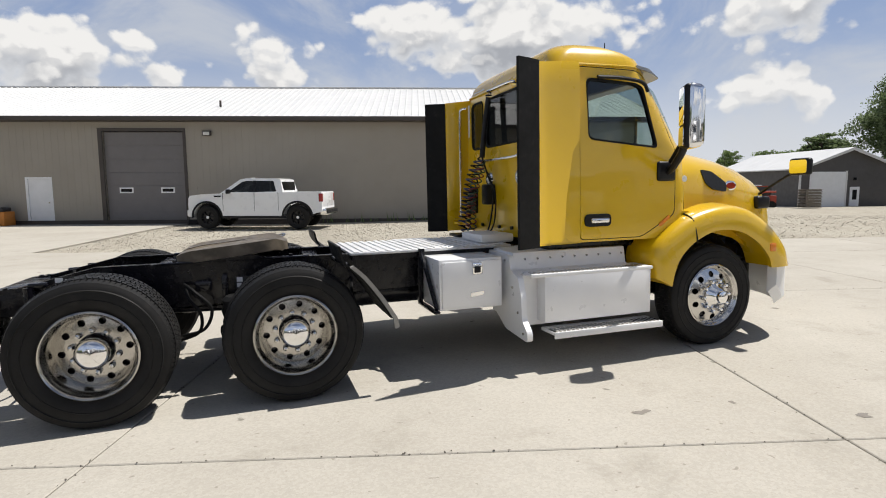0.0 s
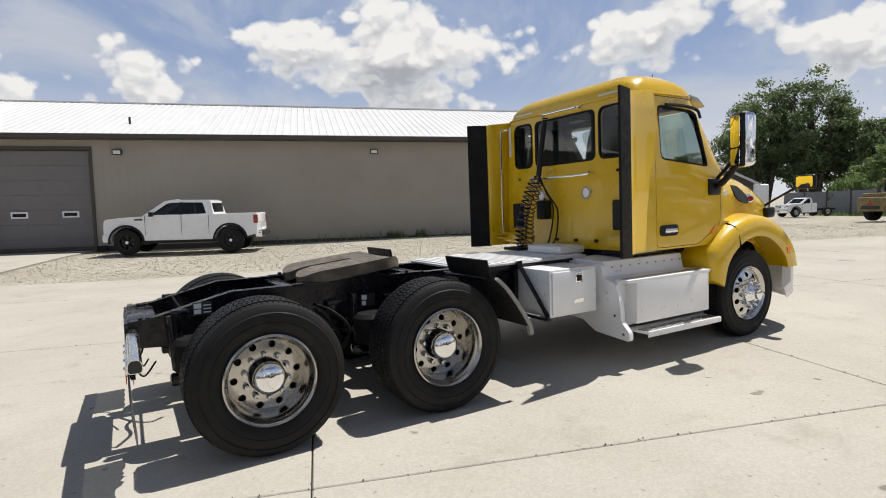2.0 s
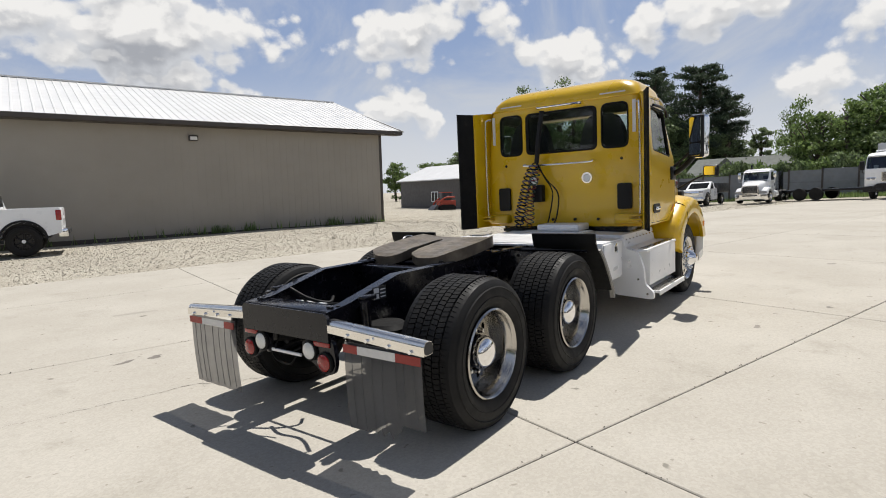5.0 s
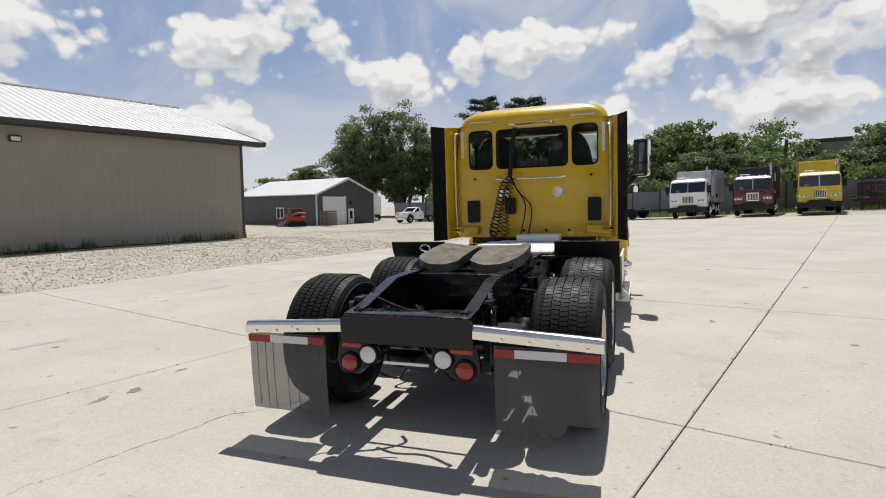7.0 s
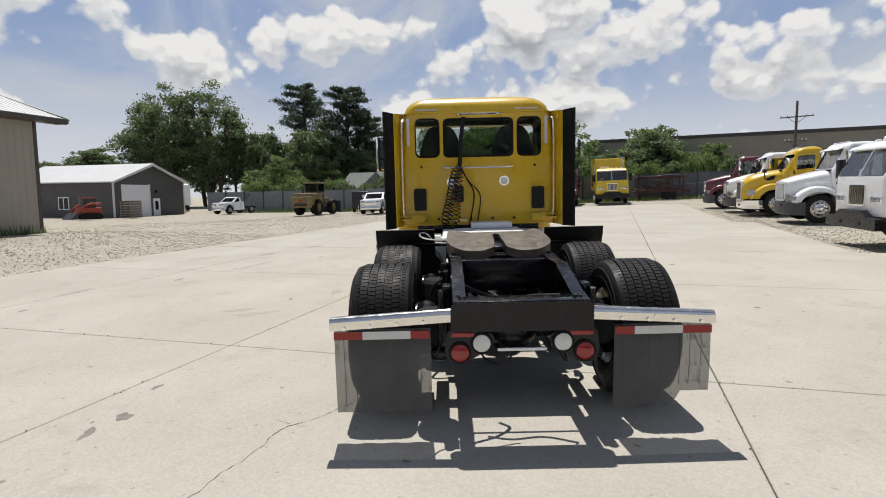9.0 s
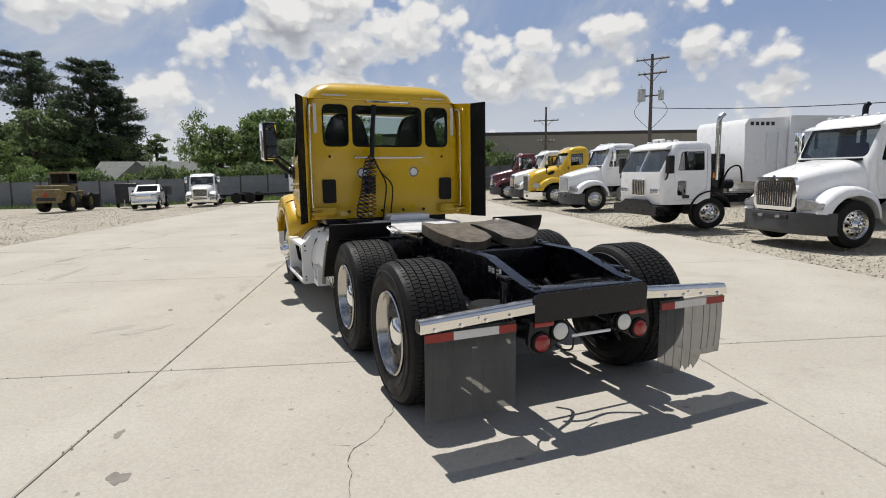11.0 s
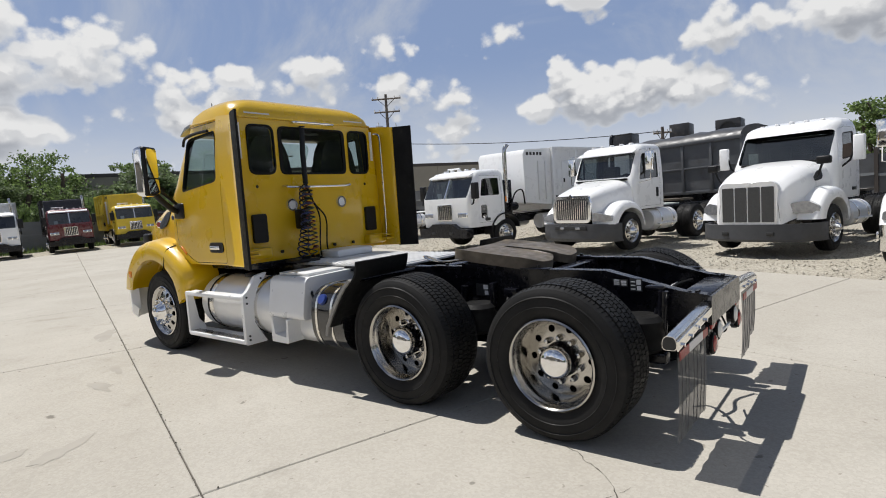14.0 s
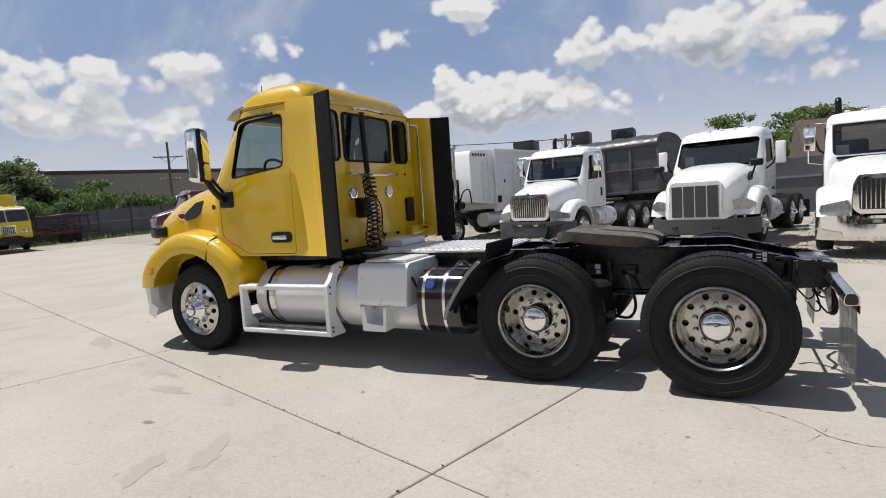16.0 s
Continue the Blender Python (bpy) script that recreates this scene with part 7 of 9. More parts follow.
    part("hopper", bm, body, bd)
    for x in (-2.35, -3.6, -4.8, -6.0):
        for s in (-1, 1):
            part("body_post", box(B(), (x - 0.06, s * 1.215, 1.12), (x + 0.06, s * 1.245, high - 0.02), 0.008), body, bd)
    for s in (-1, 1):
        part("side_panel", box(B(), (-2.9, s * 1.218, 1.6), (-2.5, s * 1.235, 2.6), 0.01), body, bd)
        part("lower_sill", box(B(), (-6.4, s * 1.1, 1.02), (-2.3, s * 1.235, 1.14), 0.01), body, bd)
        part("side_tank", cyl(B(), (-2.9, s * 0.85, 0.72), (-1.9, s * 0.85, 0.72), 0.27, 24), TANK, bd)
        for k in range(4):
            part("print_bar", box(B(), (-3.3 + 0.22 * k, s * 1.222, 1.75 + 0.1 * (k % 2)), (-3.18 + 0.22 * k, s * 1.227, 1.8 + 0.1 * (k % 2))), INK, bd)
    for s in (-1, 1):
        ld = part("ladder_rail", box(B(), (-2.05, s * 1.11, 1.5), (-2.01, s * 1.16, high - 0.5), 0.005), SILVER, bd)
        part("ladder_rail", box(B(), (-1.70, s * 1.11, 1.5), (-1.66, s * 1.16, high - 0.5), 0.005), SILVER, bd)
        for k in range(5):
            part("ladder_rung", box(B(), (-2.02, s * 1.12, 1.65 + k * 0.28), (-1.69, s * 1.15, 1.68 + k * 0.28)), SILVER, bd)
        part("access_door", box(B(), (-3.5, s * 1.235, 1.5), (-2.75, s * 1.25, 2.9), 0.012), body, bd)
        part("door_latch", box(B(), (-2.86, s * 1.25, 2.1), (-2.80, s * 1.28, 2.25), 0.008), BLACK, bd)
        part("side_rail", box(B(), (-6.7, s * 1.235, 2.15), (-2.4, s * 1.26, 2.22), 0.008), body, bd)
        part("top_rail", box(B(), (-6.8, s * 1.20, high - 0.10), (-2.3, s * 1.25, high + 0.02), 0.012), body, bd)
        part("control_box", box(B(), (-2.5, s * 1.24, 1.35), (-2.38, s * 1.33, 1.62), 0.012), BLACK, bd)
        part("side_marker", box(B(), (-0.10, s * 1.17, 1.55), (-0.05, s * 1.19, 1.72), 0.006), AMBER, r)
        for k in range(5):
            part("letter_bar", box(B(), (-1.9 + 0.16 * k, s * 1.102, high - 0.28), (-1.8 + 0.16 * k, s * 1.108, high - 0.17)), INK, bd)
    part("hydraulic_hose", tube(B(), smooth_path([(-0.4, 1.0, 1.2), (-0.6, 1.05, 1.8), (-0.9, 1.1, 1.9), (-1.0, 1.1, 1.4)], 5), 0.025, 7), RUBBER, r)
    part("air_tank", cyl(B(), (-0.9, 0.75, 1.35), (-0.2, 0.75, 1.35), 0.15, 16), BLACK, r)
    rolling_gear(r, 1.05, (4.1, 5.4))
    return r


main_row = "trucks parked in a row on gravel"
sister_truck("white day cab tractor with four-panel chrome grille and grey bumper", WHITE, on_ground(0.17, -9.98, 74.5), group=main_row)
bar_truck("white day cab tractor with chrome bar grille and grey bumper", WHITE, on_ground(4.40, -10.02, 76.5), group=main_row)
bar_truck("white day cab tractor with polished chrome bumper and bar grille", WHITE, on_ground(-2.85, -7.72, 83), bumper=CHROME, group=main_row)
refuse_truck("white cab-over refuse truck with tall white packer body", WHITE, WHITE, on_ground(8.57, -10.72, 79) @ Matrix.Diagonal((1.05, 0.92, 0.90, 1)), main_row, 3.42)
bar_truck("white conventional truck with set-back axle and dark bumper", WHITE, on_ground(15.9, -12.75, 73), group=main_row, cap=SILVER, stack=False)
sister_truck("yellow conventional day cab tractor with chrome grille", YELLOW, on_ground(20.2, -13.9, 70), bumper=CHROME, group=main_row)
bar_truck("white conventional truck half hidden behind a yellow tractor", WHITE, on_ground(23.0, -14.35, 70), group=main_row, stack=False)
bar_truck("maroon conventional truck with pale wheels", MAROON, on_ground(27.2, -15.3, 66), group=main_row, stack=False)
far_row = "refuse trucks parked along the fence"
refuse_truck("white refuse truck with weathered grey packer body", WHITE, GREYBODY, on_ground(38.4, -4.75, 166), far_row)
refuse_truck("dark red refuse truck with black packer body", MAROON, DARKBODY, on_ground(39.0, -8.75, 166), far_row, 3.4)
refuse_truck("yellow refuse truck with yellow packer body", BODY_YELLOW, BODY_YELLOW, on_ground(38.6, -12.4, 167), far_row, 3.55)


# ---- pickups ----
def pickup(label, paint, at, group="", chassis=False, wheels_dark=True, lift=0.0):
    """A four-door pickup: front axle at 0, rear axle 3.75 m behind; chassis: two doors and a bare back."""
    r = thing("pickup_truck", label, "pickup truck", group, at=at)
    WB = 3.63
    L0 = lift
    RA = 0.53 + L0 * 0.3
    # lower body as a side profile with wheel arches
    arch = lambda cx: [(cx + RA * math.cos(a), 0.46 + L0 * 0.2 + RA * math.sin(a)) for a in [radians(d) for d in range(10, 171, 16)]]
    back = -WB - 0.98 if not chassis else -2.35
    low = [(0.80, 0.46 + L0), (0.82, 0.86 + L0), (0.79, 1.12 + L0), (0.72, 1.22 + L0), (0.2, 1.28 + L0), (-0.55, 1.30 + L0), (-0.62, 1.33 + L0), (back + 0.03, 1.36 + L0), (back, 1.30 + L0), (back, 0.60 + L0)]
    bot = ([] if chassis else [p for p in arch(-WB)[::-1]]) + [(-WB + 0.68, 0.42 + L0) if not chassis else (back, 0.46 + L0), (-0.66, 0.40 + L0)] + [p for p in arch(0)[::-1]]
    bm = prism(B(), low + bot, "y", -0.97, 0.97, 0.035)
    for v in bm.verts:
        if v.co.z > 1.15 + L0:
            v.co.y *= 0.965
        if v.co.x > 0.45:
            v.co.y *= 1 - 0.16 * ((v.co.x - 0.45) / 0.4) ** 2
    if not chassis:
        cu = box(B(), (back + 0.06, -0.82, 0.85 + L0), (-3.10, 0.82, 1.6 + L0))
        bm = boolean(bm, cu)
    body = part("body", bm, paint, r)
    x0 = -3.06 if not chassis else -1.95
    cabp = [(-0.52, 1.30), (-1.32, 1.85), (-1.55, 1.90), (x0 + 0.30, 1.89), (x0 + 0.12, 1.84), (x0, 1.32)]
    cabp = [(x, z + L0) for x, z in cabp]

    def solid(t):
        c = prism(B(), [((x + 1.8) * (1 - t) - 1.8, z - (t if z > 1.5 + L0 else -t)) for x, z in cabp], "y", -0.92 + t, 0.92 - t, 0.03 if not t else 0)
        for v in c.verts:
            v.co.y *= 1 - max(0, v.co.z - 1.32 - L0) * 0.24
        return c

    sh = boolean(solid(0), solid(0.045))
    xm = -1.87 if not chassis else -1.66
    wins = [rounded([(p[0], p[1] + L0) for p in q], 0.04) for q in
            ([(-0.84, 1.36), (-1.40, 1.76), (-1.6, 1.80), (xm, 1.80), (xm, 1.36)], [(xm - 0.08, 1.36), (xm - 0.08, 1.80), (x0 + 0.40, 1.79), (x0 + 0.26, 1.38)])]
    cu = B()
    for w in wins if not chassis else wins[:1]:
        prism(cu, w, "y", -1.2, 1.2)
    sh = boolean(sh, cu)
    cu = prism(B(), rounded(rect(-0.72, 1.42 + L0, 0.72, 1.75 + L0), 0.05), "x", x0 - 0.3, x0 + 0.35)
    prism(cu, rounded(rect(-0.72, 1.40 + L0, 0.72, 1.78 + L0), 0.05), "x", -1.2, -0.3)
    sh = boolean(sh, cu)
    cab = part("cab", sh, paint, r)
    for w in wins if not chassis else wins[:1]:
        for s in (-1, 1):
            pane(w, lambda x, z: (x, s * 0.90 * (1 - max(0, z - 1.32 - L0) * 0.24), z), cab, PRIVACY)
    pane(rect(-0.74, 1.36 + L0, 0.74, 1.80 + L0), lambda y, z: (-0.50 - (z - 1.30 - L0) * 1.43, y * (1.0 - (z - L0 - 1.3) * 0.1), z), cab, PRIVACY)
    pane(rect(-0.74, 1.40 + L0, 0.74, 1.76 + L0), lambda y, z: (x0 + 0.03 + (z - 1.4 - L0) * 0.12, y, z), cab, PRIVACY)
    for s in (-1, 1) if not chassis else ():
        bm = prism(B(), rect(xm - 0.095, 1.35 + L0, xm + 0.015, 1.81 + L0), "y", s * 0.90, s * 0.926)
        for v in bm.verts:
            v.co.y *= 1 - max(0, v.co.z - 1.32 - L0) * 0.24
        part("door_pillar", bm, PLASTIC, cab)
    for cx in ((0, -WB) if not chassis else (0,)):
        part("wheel_well", prism(B(), [(cx + (x - cx) * 1.02, z) for x, z in arch(cx)], "y", -0.66, 0.66), PLASTIC, body)
    for y in (-0.4, 0.4):
        part("seat", box(B(), (-1.75, y - 0.25, 0.9 + L0), (-1.6, y + 0.25, 1.62 + L0), 0.05), SEATS, cab)
    part("dashboard", box(B(), (-0.95, -0.8, 1.1 + L0), (-0.6, 0.8, 1.36 + L0), 0.05), CABIN, cab)
    for s in (-1, 1):
        for x in ((-0.66, -1.92, -2.88) if not chassis else (-0.66, -1.75)):
            part("door_gap", box(B(), (x - 0.006, s * 0.955, 0.62 + L0), (x + 0.006, s * 0.974, 1.33 + L0)), INK, body)
        for x in ((-1.78, -2.72) if not chassis else (-1.6,)):
            part("door_handle", box(B(), (x - 0.1, s * 0.955, 1.17 + L0), (x + 0.1, s * 0.985, 1.20 + L0), 0.008), paint, body)
        part("mirror_head", box(B(), (-0.98, s * 0.93, 1.30 + L0), (-0.84, s * 1.12, 1.47 + L0), 0.03), PLASTIC, cab)
        for cx in ((0, -WB) if not chassis else (0,)):
            ring = [(cx + RA * math.cos(a), 0.46 + L0 * 0.2 + RA * math.sin(a)) for a in [radians(d) for d in range(-4, 185, 9)]]
            bm = B()
            loft(bm, [[(x, s * 0.95, z), (x, s * 0.992, z), (cx + (x - cx) * 1.13, s * 0.985, 0.46 + L0 * 0.2 + (z - 0.46 - L0 * 0.2) * 1.13), (cx + (x - cx) * 1.13, s * 0.95, 0.46 + L0 * 0.2 + (z - 0.46 - L0 * 0.2) * 1.13)] for x, z in ring])
            part("arch_trim", bm, PLASTIC, body)
        part("headlamp", box(B(), (0.60, s * 0.52, 1.02 + L0), (0.80, s * 0.84, 1.16 + L0), 0.02), HEADLAMP, body)
        part("sill_trim", box(B(), (-3.15 if not chassis else -2.2, s * 0.90, 0.33 + L0), (-0.60, s * 0.985, 0.43 + L0), 0.01), PLASTIC, body)
        if not chassis:
            part("fender_vent", box(B(), (-0.58, s * 0.958, 1.17 + L0), (-0.30, s * 0.968, 1.225 + L0), 0.008), PLASTIC, body)
            tl = part("tail_lamp", box(B(), (back - 0.012, s * 0.80, 0.98 + L0), (back + 0.13, s * 0.962, 1.30 + L0), 0.015), REDLENS, body)
    part("grille", box(B(), (0.76, -0.55, 0.82 + L0), (0.835, 0.55, 1.14 + L0), 0.02), INK if not chassis else CHROME, body)
    part("front_bumper", box(B(), (0.60, -0.88, 0.38 + L0), (0.87, 0.88, 0.68 + L0), 0.06, 3), paint if not chassis else CHROME, body)
    if not chassis:
        part("rear_bumper", box(B(), (back - 0.16, -0.92, 0.46 + L0), (back + 0.1, 0.92, 0.72 + L0), 0.04, 3), CHROME, body)
        part("bumper_step", box(B(), (back - 0.175, -0.75, 0.54 + L0), (back - 0.158, 0.75, 0.66 + L0)), INK, body)
        tg = part("tailgate", box(B(), (back - 0.012, -0.78, 0.80 + L0), (back + 0.02, 0.78, 1.34 + L0), 0.015), paint, body)
        for k in range(5):
            part("letter_bar", box(B(), (back - 0.018, -0.35 + k * 0.15, 1.0 + L0), (back - 0.011, -0.25 + k * 0.15, 1.09 + L0)), SILVER, tg)
        part("roof_antenna", box(B(), (-1.62, -0.04, 1.85 + L0), (-1.45, 0.04, 1.93 + L0), 0.02), paint, cab)
        part("axle", cyl(B(), (-WB, -0.8, 0.46), (-WB, 0.8, 0.46), 0.07, 10), BLACK, r)
    else:
        for s in (-1, 1):
            part("frame_rail", box(B(), (-WB - 1.3, s * 0.38, 0.62), (-1.8, s * 0.46, 0.78)), BLACK, r)
    part("underbody", box(B(), (back + 0.3, -0.6, 0.42 + L0), (0.6, 0.6, 0.62 + L0), 0.05), BLACK, r)
    w = new("wheel")
    w.parent = r
    part("tyre", tyre_mesh(0.465, 0.30, 0.26, 5, 44, 0.012), TYRE, w, angle=40)
    rimm = BLACK if wheels_dark else ALLOY
    bm = lathe(B(), [(0.265, 0.10), (0.268, 0.13), (0.25, 0.13), (0.235, 0.10), (0.23, 0.04), (0.001, 0.04)], seg=40)
    part("rim", bm, rimm, w)
    for i in range(6):
        a = 2 * math.pi * i / 6
        part("spoke", tube(B(), [(0.05 * math.cos(a), 0.09, 0.05 * math.sin(a)), (0.15 * math.cos(a), 0.10, 0.15 * math.sin(a)), (0.245 * math.cos(a), 0.105, 0.245 * math.sin(a))], 0.022, 6), rimm if not wheels_dark else PLASTIC, w)
    part("hub_cap", cyl(B(), (0, 0.06, 0), (0, 0.125, 0), 0.055, 16), SILVER if wheels_dark else rimm, w)
    w.matrix_basis = pose(0, 0.83, 0.46, 0, 10, 0)
    for x, y, t in ((0, -0.83, 180), (-WB, 0.83, 0), (-WB, -0.83, 180)):
        copy_thing(w, pose(x, y, 0.46, 0, 25, t))
    return r


pickup("white lifted crew cab pickup with black wheels beside the shop", WHITE, on_ground(-0.36, 19.37, 158), lift=0.09)
pickup("white chassis cab pickup with a bare back", WHITE, on_ground(48.9, 21.7, 160) @ Matrix.Diagonal((0.86, 0.86, 0.86, 1)), chassis=True, wheels_dark=False)
part("dump_box", box(B(), (-5.2, -1.1, 0.95), (-2.4, 1.1, 1.75), 0.04), DARKBODY, pickup("white dump truck pickup with a dark box", WHITE, on_ground(37.6, 5.9, 175) @ Matrix.Diagonal((0.9, 0.85, 0.85, 1)), chassis=True, wheels_dark=False))

far = bar_truck("white highway tractor with chrome grille by the fence", WHITE, on_ground(38.6, 2.5, 172) @ Matrix.Diagonal((0.9, 0.86, 0.82, 1)), bumper=CHROME, group="", stack=True)


# ---- wheel loader, skid steer, pallets, camper, trailer, hauler rack ----
LOADER = mat("faded_loader_yellow", (0.23, 0.172, 0.065), 0.6, 0, 0.25, 3, 40, dirt=(0.10, 0.078, 0.05), dirt_at=(0.45, 0.7))
ORANGE_RED = mat("red_orange_machine_paint", (0.33, 0.042, 0.018), 0.5, 0, 0.12, 3, 40)
ld = thing("wheel_loader", "faded yellow wheel loader with an enclosed cab and bucket", "wheel loader", at=on_ground(42.3, 11.1, -14) @ Matrix.Diagonal((0.84, 0.84, 0.88, 1)))
part("rear_body", box(B(), (-3.1, -0.95, 0.9), (-0.7, 0.95, 2.0), 0.08), LOADER, ld)
part("counterweight", box(B(), (-3.5, -1.0, 0.7), (-3.1, 1.0, 1.7), 0.08), LOADER, ld)
c = part("operator_cab", box(B(), (-1.2, -0.7, 1.9), (0.2, 0.7, 2.15), 0.04), LOADER, ld)
for x in (-1.15, 0.15):
    for y in (-0.65, 0.65):
        part("cab_post", box(B(), (x - 0.05, y - 0.05, 2.1), (x + 0.05, y + 0.05, 2.92)), DARKBODY, ld)
for a, b in (((-1.14, -0.61, 2.14), (-1.12, 0.61, 2.9)), ((0.12, -0.61, 2.14), (0.14, 0.61, 2.9)), ((-1.11, -0.65, 2.14), (0.11, -0.63, 2.9)), ((-1.11, 0.63, 2.14), (0.11, 0.65, 2.9))):
    part("cab_glass", box(B(), a, b), PRIVACY, ld)
part("cab_roof", box(B(), (-1.3, -0.8, 2.90), (0.3, 0.8, 3.04), 0.05, 3), LOADER, ld)
part("exhaust_pipe", cyl(B(), (-2.0, 0.4, 1.95), (-2.0, 0.4, 2.6), 0.06, 10), DARKBODY, ld)
part("rear_grille", box(B(), (-3.515, -0.7, 0.85), (-3.495, 0.7, 1.1), 0.01), INK, ld)
for q in (-1, 1):
    part("rear_fender", box(B(), (-2.7, q * 0.95, 1.46), (-1.0, q * 1.25, 1.54), 0.03), LOADER, ld)
    part("cab_ladder", box(B(), (-0.75, q * 0.85, 0.7), (-0.35, q * 0.95, 1.9), 0.02), DARKBODY, ld)
    part("tilt_ram", cyl(B(), (0.5, q * 0.3, 1.65), (2.4, q * 0.3, 1.15), 0.07, 10), SILVER, ld)
part("operator_seat", box(B(), (-0.9, -0.3, 2.1), (-0.3, 0.3, 2.8), 0.08), SEATS, ld)
part("front_frame", box(B(), (0.2, -0.5, 0.7), (1.6, 0.5, 1.6), 0.06), LOADER, ld)
for s in (-1, 1):
    part("lift_arm", box(B(), (0.6, s * 0.55, 0.9), (2.6, s * 0.7, 1.25), 0.04), LOADER, ld)
part("bucket", prism(B(), [(2.5, 0.15), (3.5, 0.12), (3.5, 0.2), (2.75, 0.35), (2.62, 1.2), (2.5, 1.25)], "y", -1.3, 1.3, 0.02), DARKBODY, ld)
part("warning_triangle", prism(B(), [(-0.25, 1.15), (0.25, 1.15), (0, 1.55)], "x", -3.53, -3.5), ORANGE_RED, ld)
w = new("wheel")
w.parent = ld
part("tyre", tyre_mesh(0.72, 0.55, 0.36, 4, 26, 0.04), TYRE, w)
part("rim", lathe(B(), [(0.36, 0.2), (0.30, 0.18), (0.26, 0.08), (0.001, 0.08)], seg=32), LOADER, w)
w.matrix_basis = pose(1.3, 0.95, 0.72)
for x, y, t in ((1.3, -0.95, 180), (-1.9, 0.95, 0), (-1.9, -0.95, 180)):
    copy_thing(w, pose(x, y, 0.72, 0, 17, t))

sk = thing("skid_steer", "small red-orange compact track loader beside the shed", "skid steer loader", at=on_ground(40.3, 29.4, 150) @ Matrix.Diagonal((0.8, 0.8, 0.85, 1)))
part("machine_body", box(B(), (-1.3, -0.75, 0.35), (0.7, 0.75, 1.15), 0.08), ORANGE_RED, sk)
part("operator_cage", box(B(), (-0.9, -0.45, 1.1), (0.35, 0.45, 2.0), 0.06), DARKBODY, sk)
part("cage_roof", box(B(), (-1.0, -0.5, 1.98), (0.45, 0.5, 2.06), 0.03), ORANGE_RED, sk)
for s in (-1, 1):
    part("lift_arm", tube(B(), smooth_path([(-1.2, s * 0.72, 1.5), (0.0, s * 0.74, 1.45), (0.9, s * 0.7, 0.9), (1.2, s * 0.65, 0.4)], 4), 0.09, 8), ORANGE_RED, sk)
    part("track", prism(B(), rounded([(-1.2, 0.02), (0.9, 0.02), (1.0, 0.3), (0.6, 0.62), (-1.0, 0.62), (-1.3, 0.3)], 0.15), "y", s * 0.55, s * 0.9, 0.03), RUBBER, sk)
part("bucket", prism(B(), [(1.1, 0.05), (1.8, 0.03), (1.25, 0.6), (1.1, 0.62)], "y", -0.9, 0.9, 0.02), DARKBODY, sk)

TIMBER = mat("weathered_timber", (0.24, 0.21, 0.17), 0.85, 0, 0.25, 4, 40, bump=0.003)
pl = thing("pallet_stack", "stack of grey weathered timber pallets against the shed", "pallets", at=on_ground(43.0, 27.2, -16))
for k in range(7):
    p = part("pallet", box(B(), (-0.6, -0.6, 0.02 + k * 0.21), (0.6, 0.6, 0.06 + k * 0.21), 0.005), TIMBER, pl)
    for y in (-0.5, 0, 0.45):
        part("pallet_bearer", box(B(), (-0.6, y, 0.06 + k * 0.21), (0.6, y + 0.08, 0.17 + k * 0.21)), TIMBER, p)
    part("pallet_top", box(B(), (-0.6, -0.6, 0.17 + k * 0.21), (0.6, 0.6, 0.20 + k * 0.21), 0.004), TIMBER, p)

cm = thing("camper_trailer", "white camper trailer with a dark window behind the shed", "camper", at=on_ground(63.3, 33.0, 30))
part("camper_body", box(B(), (-3.2, -1.2, 0.7), (3.2, 1.2, 3.2), 0.15, 3), WHITE, cm)
for x in (-2.2, 0.4):
    part("camper_window", box(B(), (x, -1.215, 1.9), (x + 0.9, -1.19, 2.4), 0.03), INK, cm)
part("camper_stripe", box(B(), (-3.0, -1.212, 1.1), (3.0, -1.195, 1.25)), DARKBODY, cm)
for x in (-0.8, 0.1):
    part("camper_wheel", cyl(B(), (x, -1.22, 0.36), (x, -0.95, 0.36), 0.36, 24), TYRE, cm)
part("camper_frame", box(B(), (-3.4, -0.9, 0.45), (4.2, 0.9, 0.7)), BLACK, cm)

fb = thing("flatbed_trailer", "low black flatbed trailer with upright ramps", "trailer", at=on_ground(41.8, -1.2, 250))
part("trailer_deck", box(B(), (-3.0, -1.1, 0.55), (3.0, 1.1, 0.70), 0.02), BLACK, fb)
for x in (-1.0, 0.0):
    for s in (-1, 1):
        part("trailer_wheel", cyl(B(), (x, s * 1.05, 0.40), (x, s * 1.28, 0.40), 0.40, 24), TYRE, fb)
for y in (-0.8, 0.4):
    rp = part("loading_ramp", box(B(), (-3.1, y, 0.7), (-3.0, y + 0.5, 2.1), 0.01), BLACK, fb)
    for k in range(5):
        part("ramp_rung", box(B(), (-3.16, y, 0.85 + k * 0.25), (-3.1, y + 0.5, 0.9 + k * 0.25)), BLACK, rp)
part("trailer_tongue", box(B(), (3.0, -0.08, 0.55), (4.3, 0.08, 0.66)), BLACK, fb)

ct = thing("cargo_trailer", "small black enclosed cargo trailer with a white front panel", "trailer", at=on_ground(43.8, 7.7, 175) @ Matrix.Diagonal((0.8, 0.8, 0.8, 1)))
part("trailer_box", box(B(), (-2.4, -0.95, 0.45), (0.0, 0.95, 2.25), 0.06, 3), DARKBODY, ct)
part("trailer_nose", box(B(), (0.0, 0.2, 0.5), (0.06, 0.9, 1.9), 0.02), WHITE, ct)
for s in (-1, 1):
    part("trailer_wheel", cyl(B(), (-1.2, s * 0.92, 0.34), (-1.2, s * 1.12, 0.34), 0.34, 20), TYRE, ct)
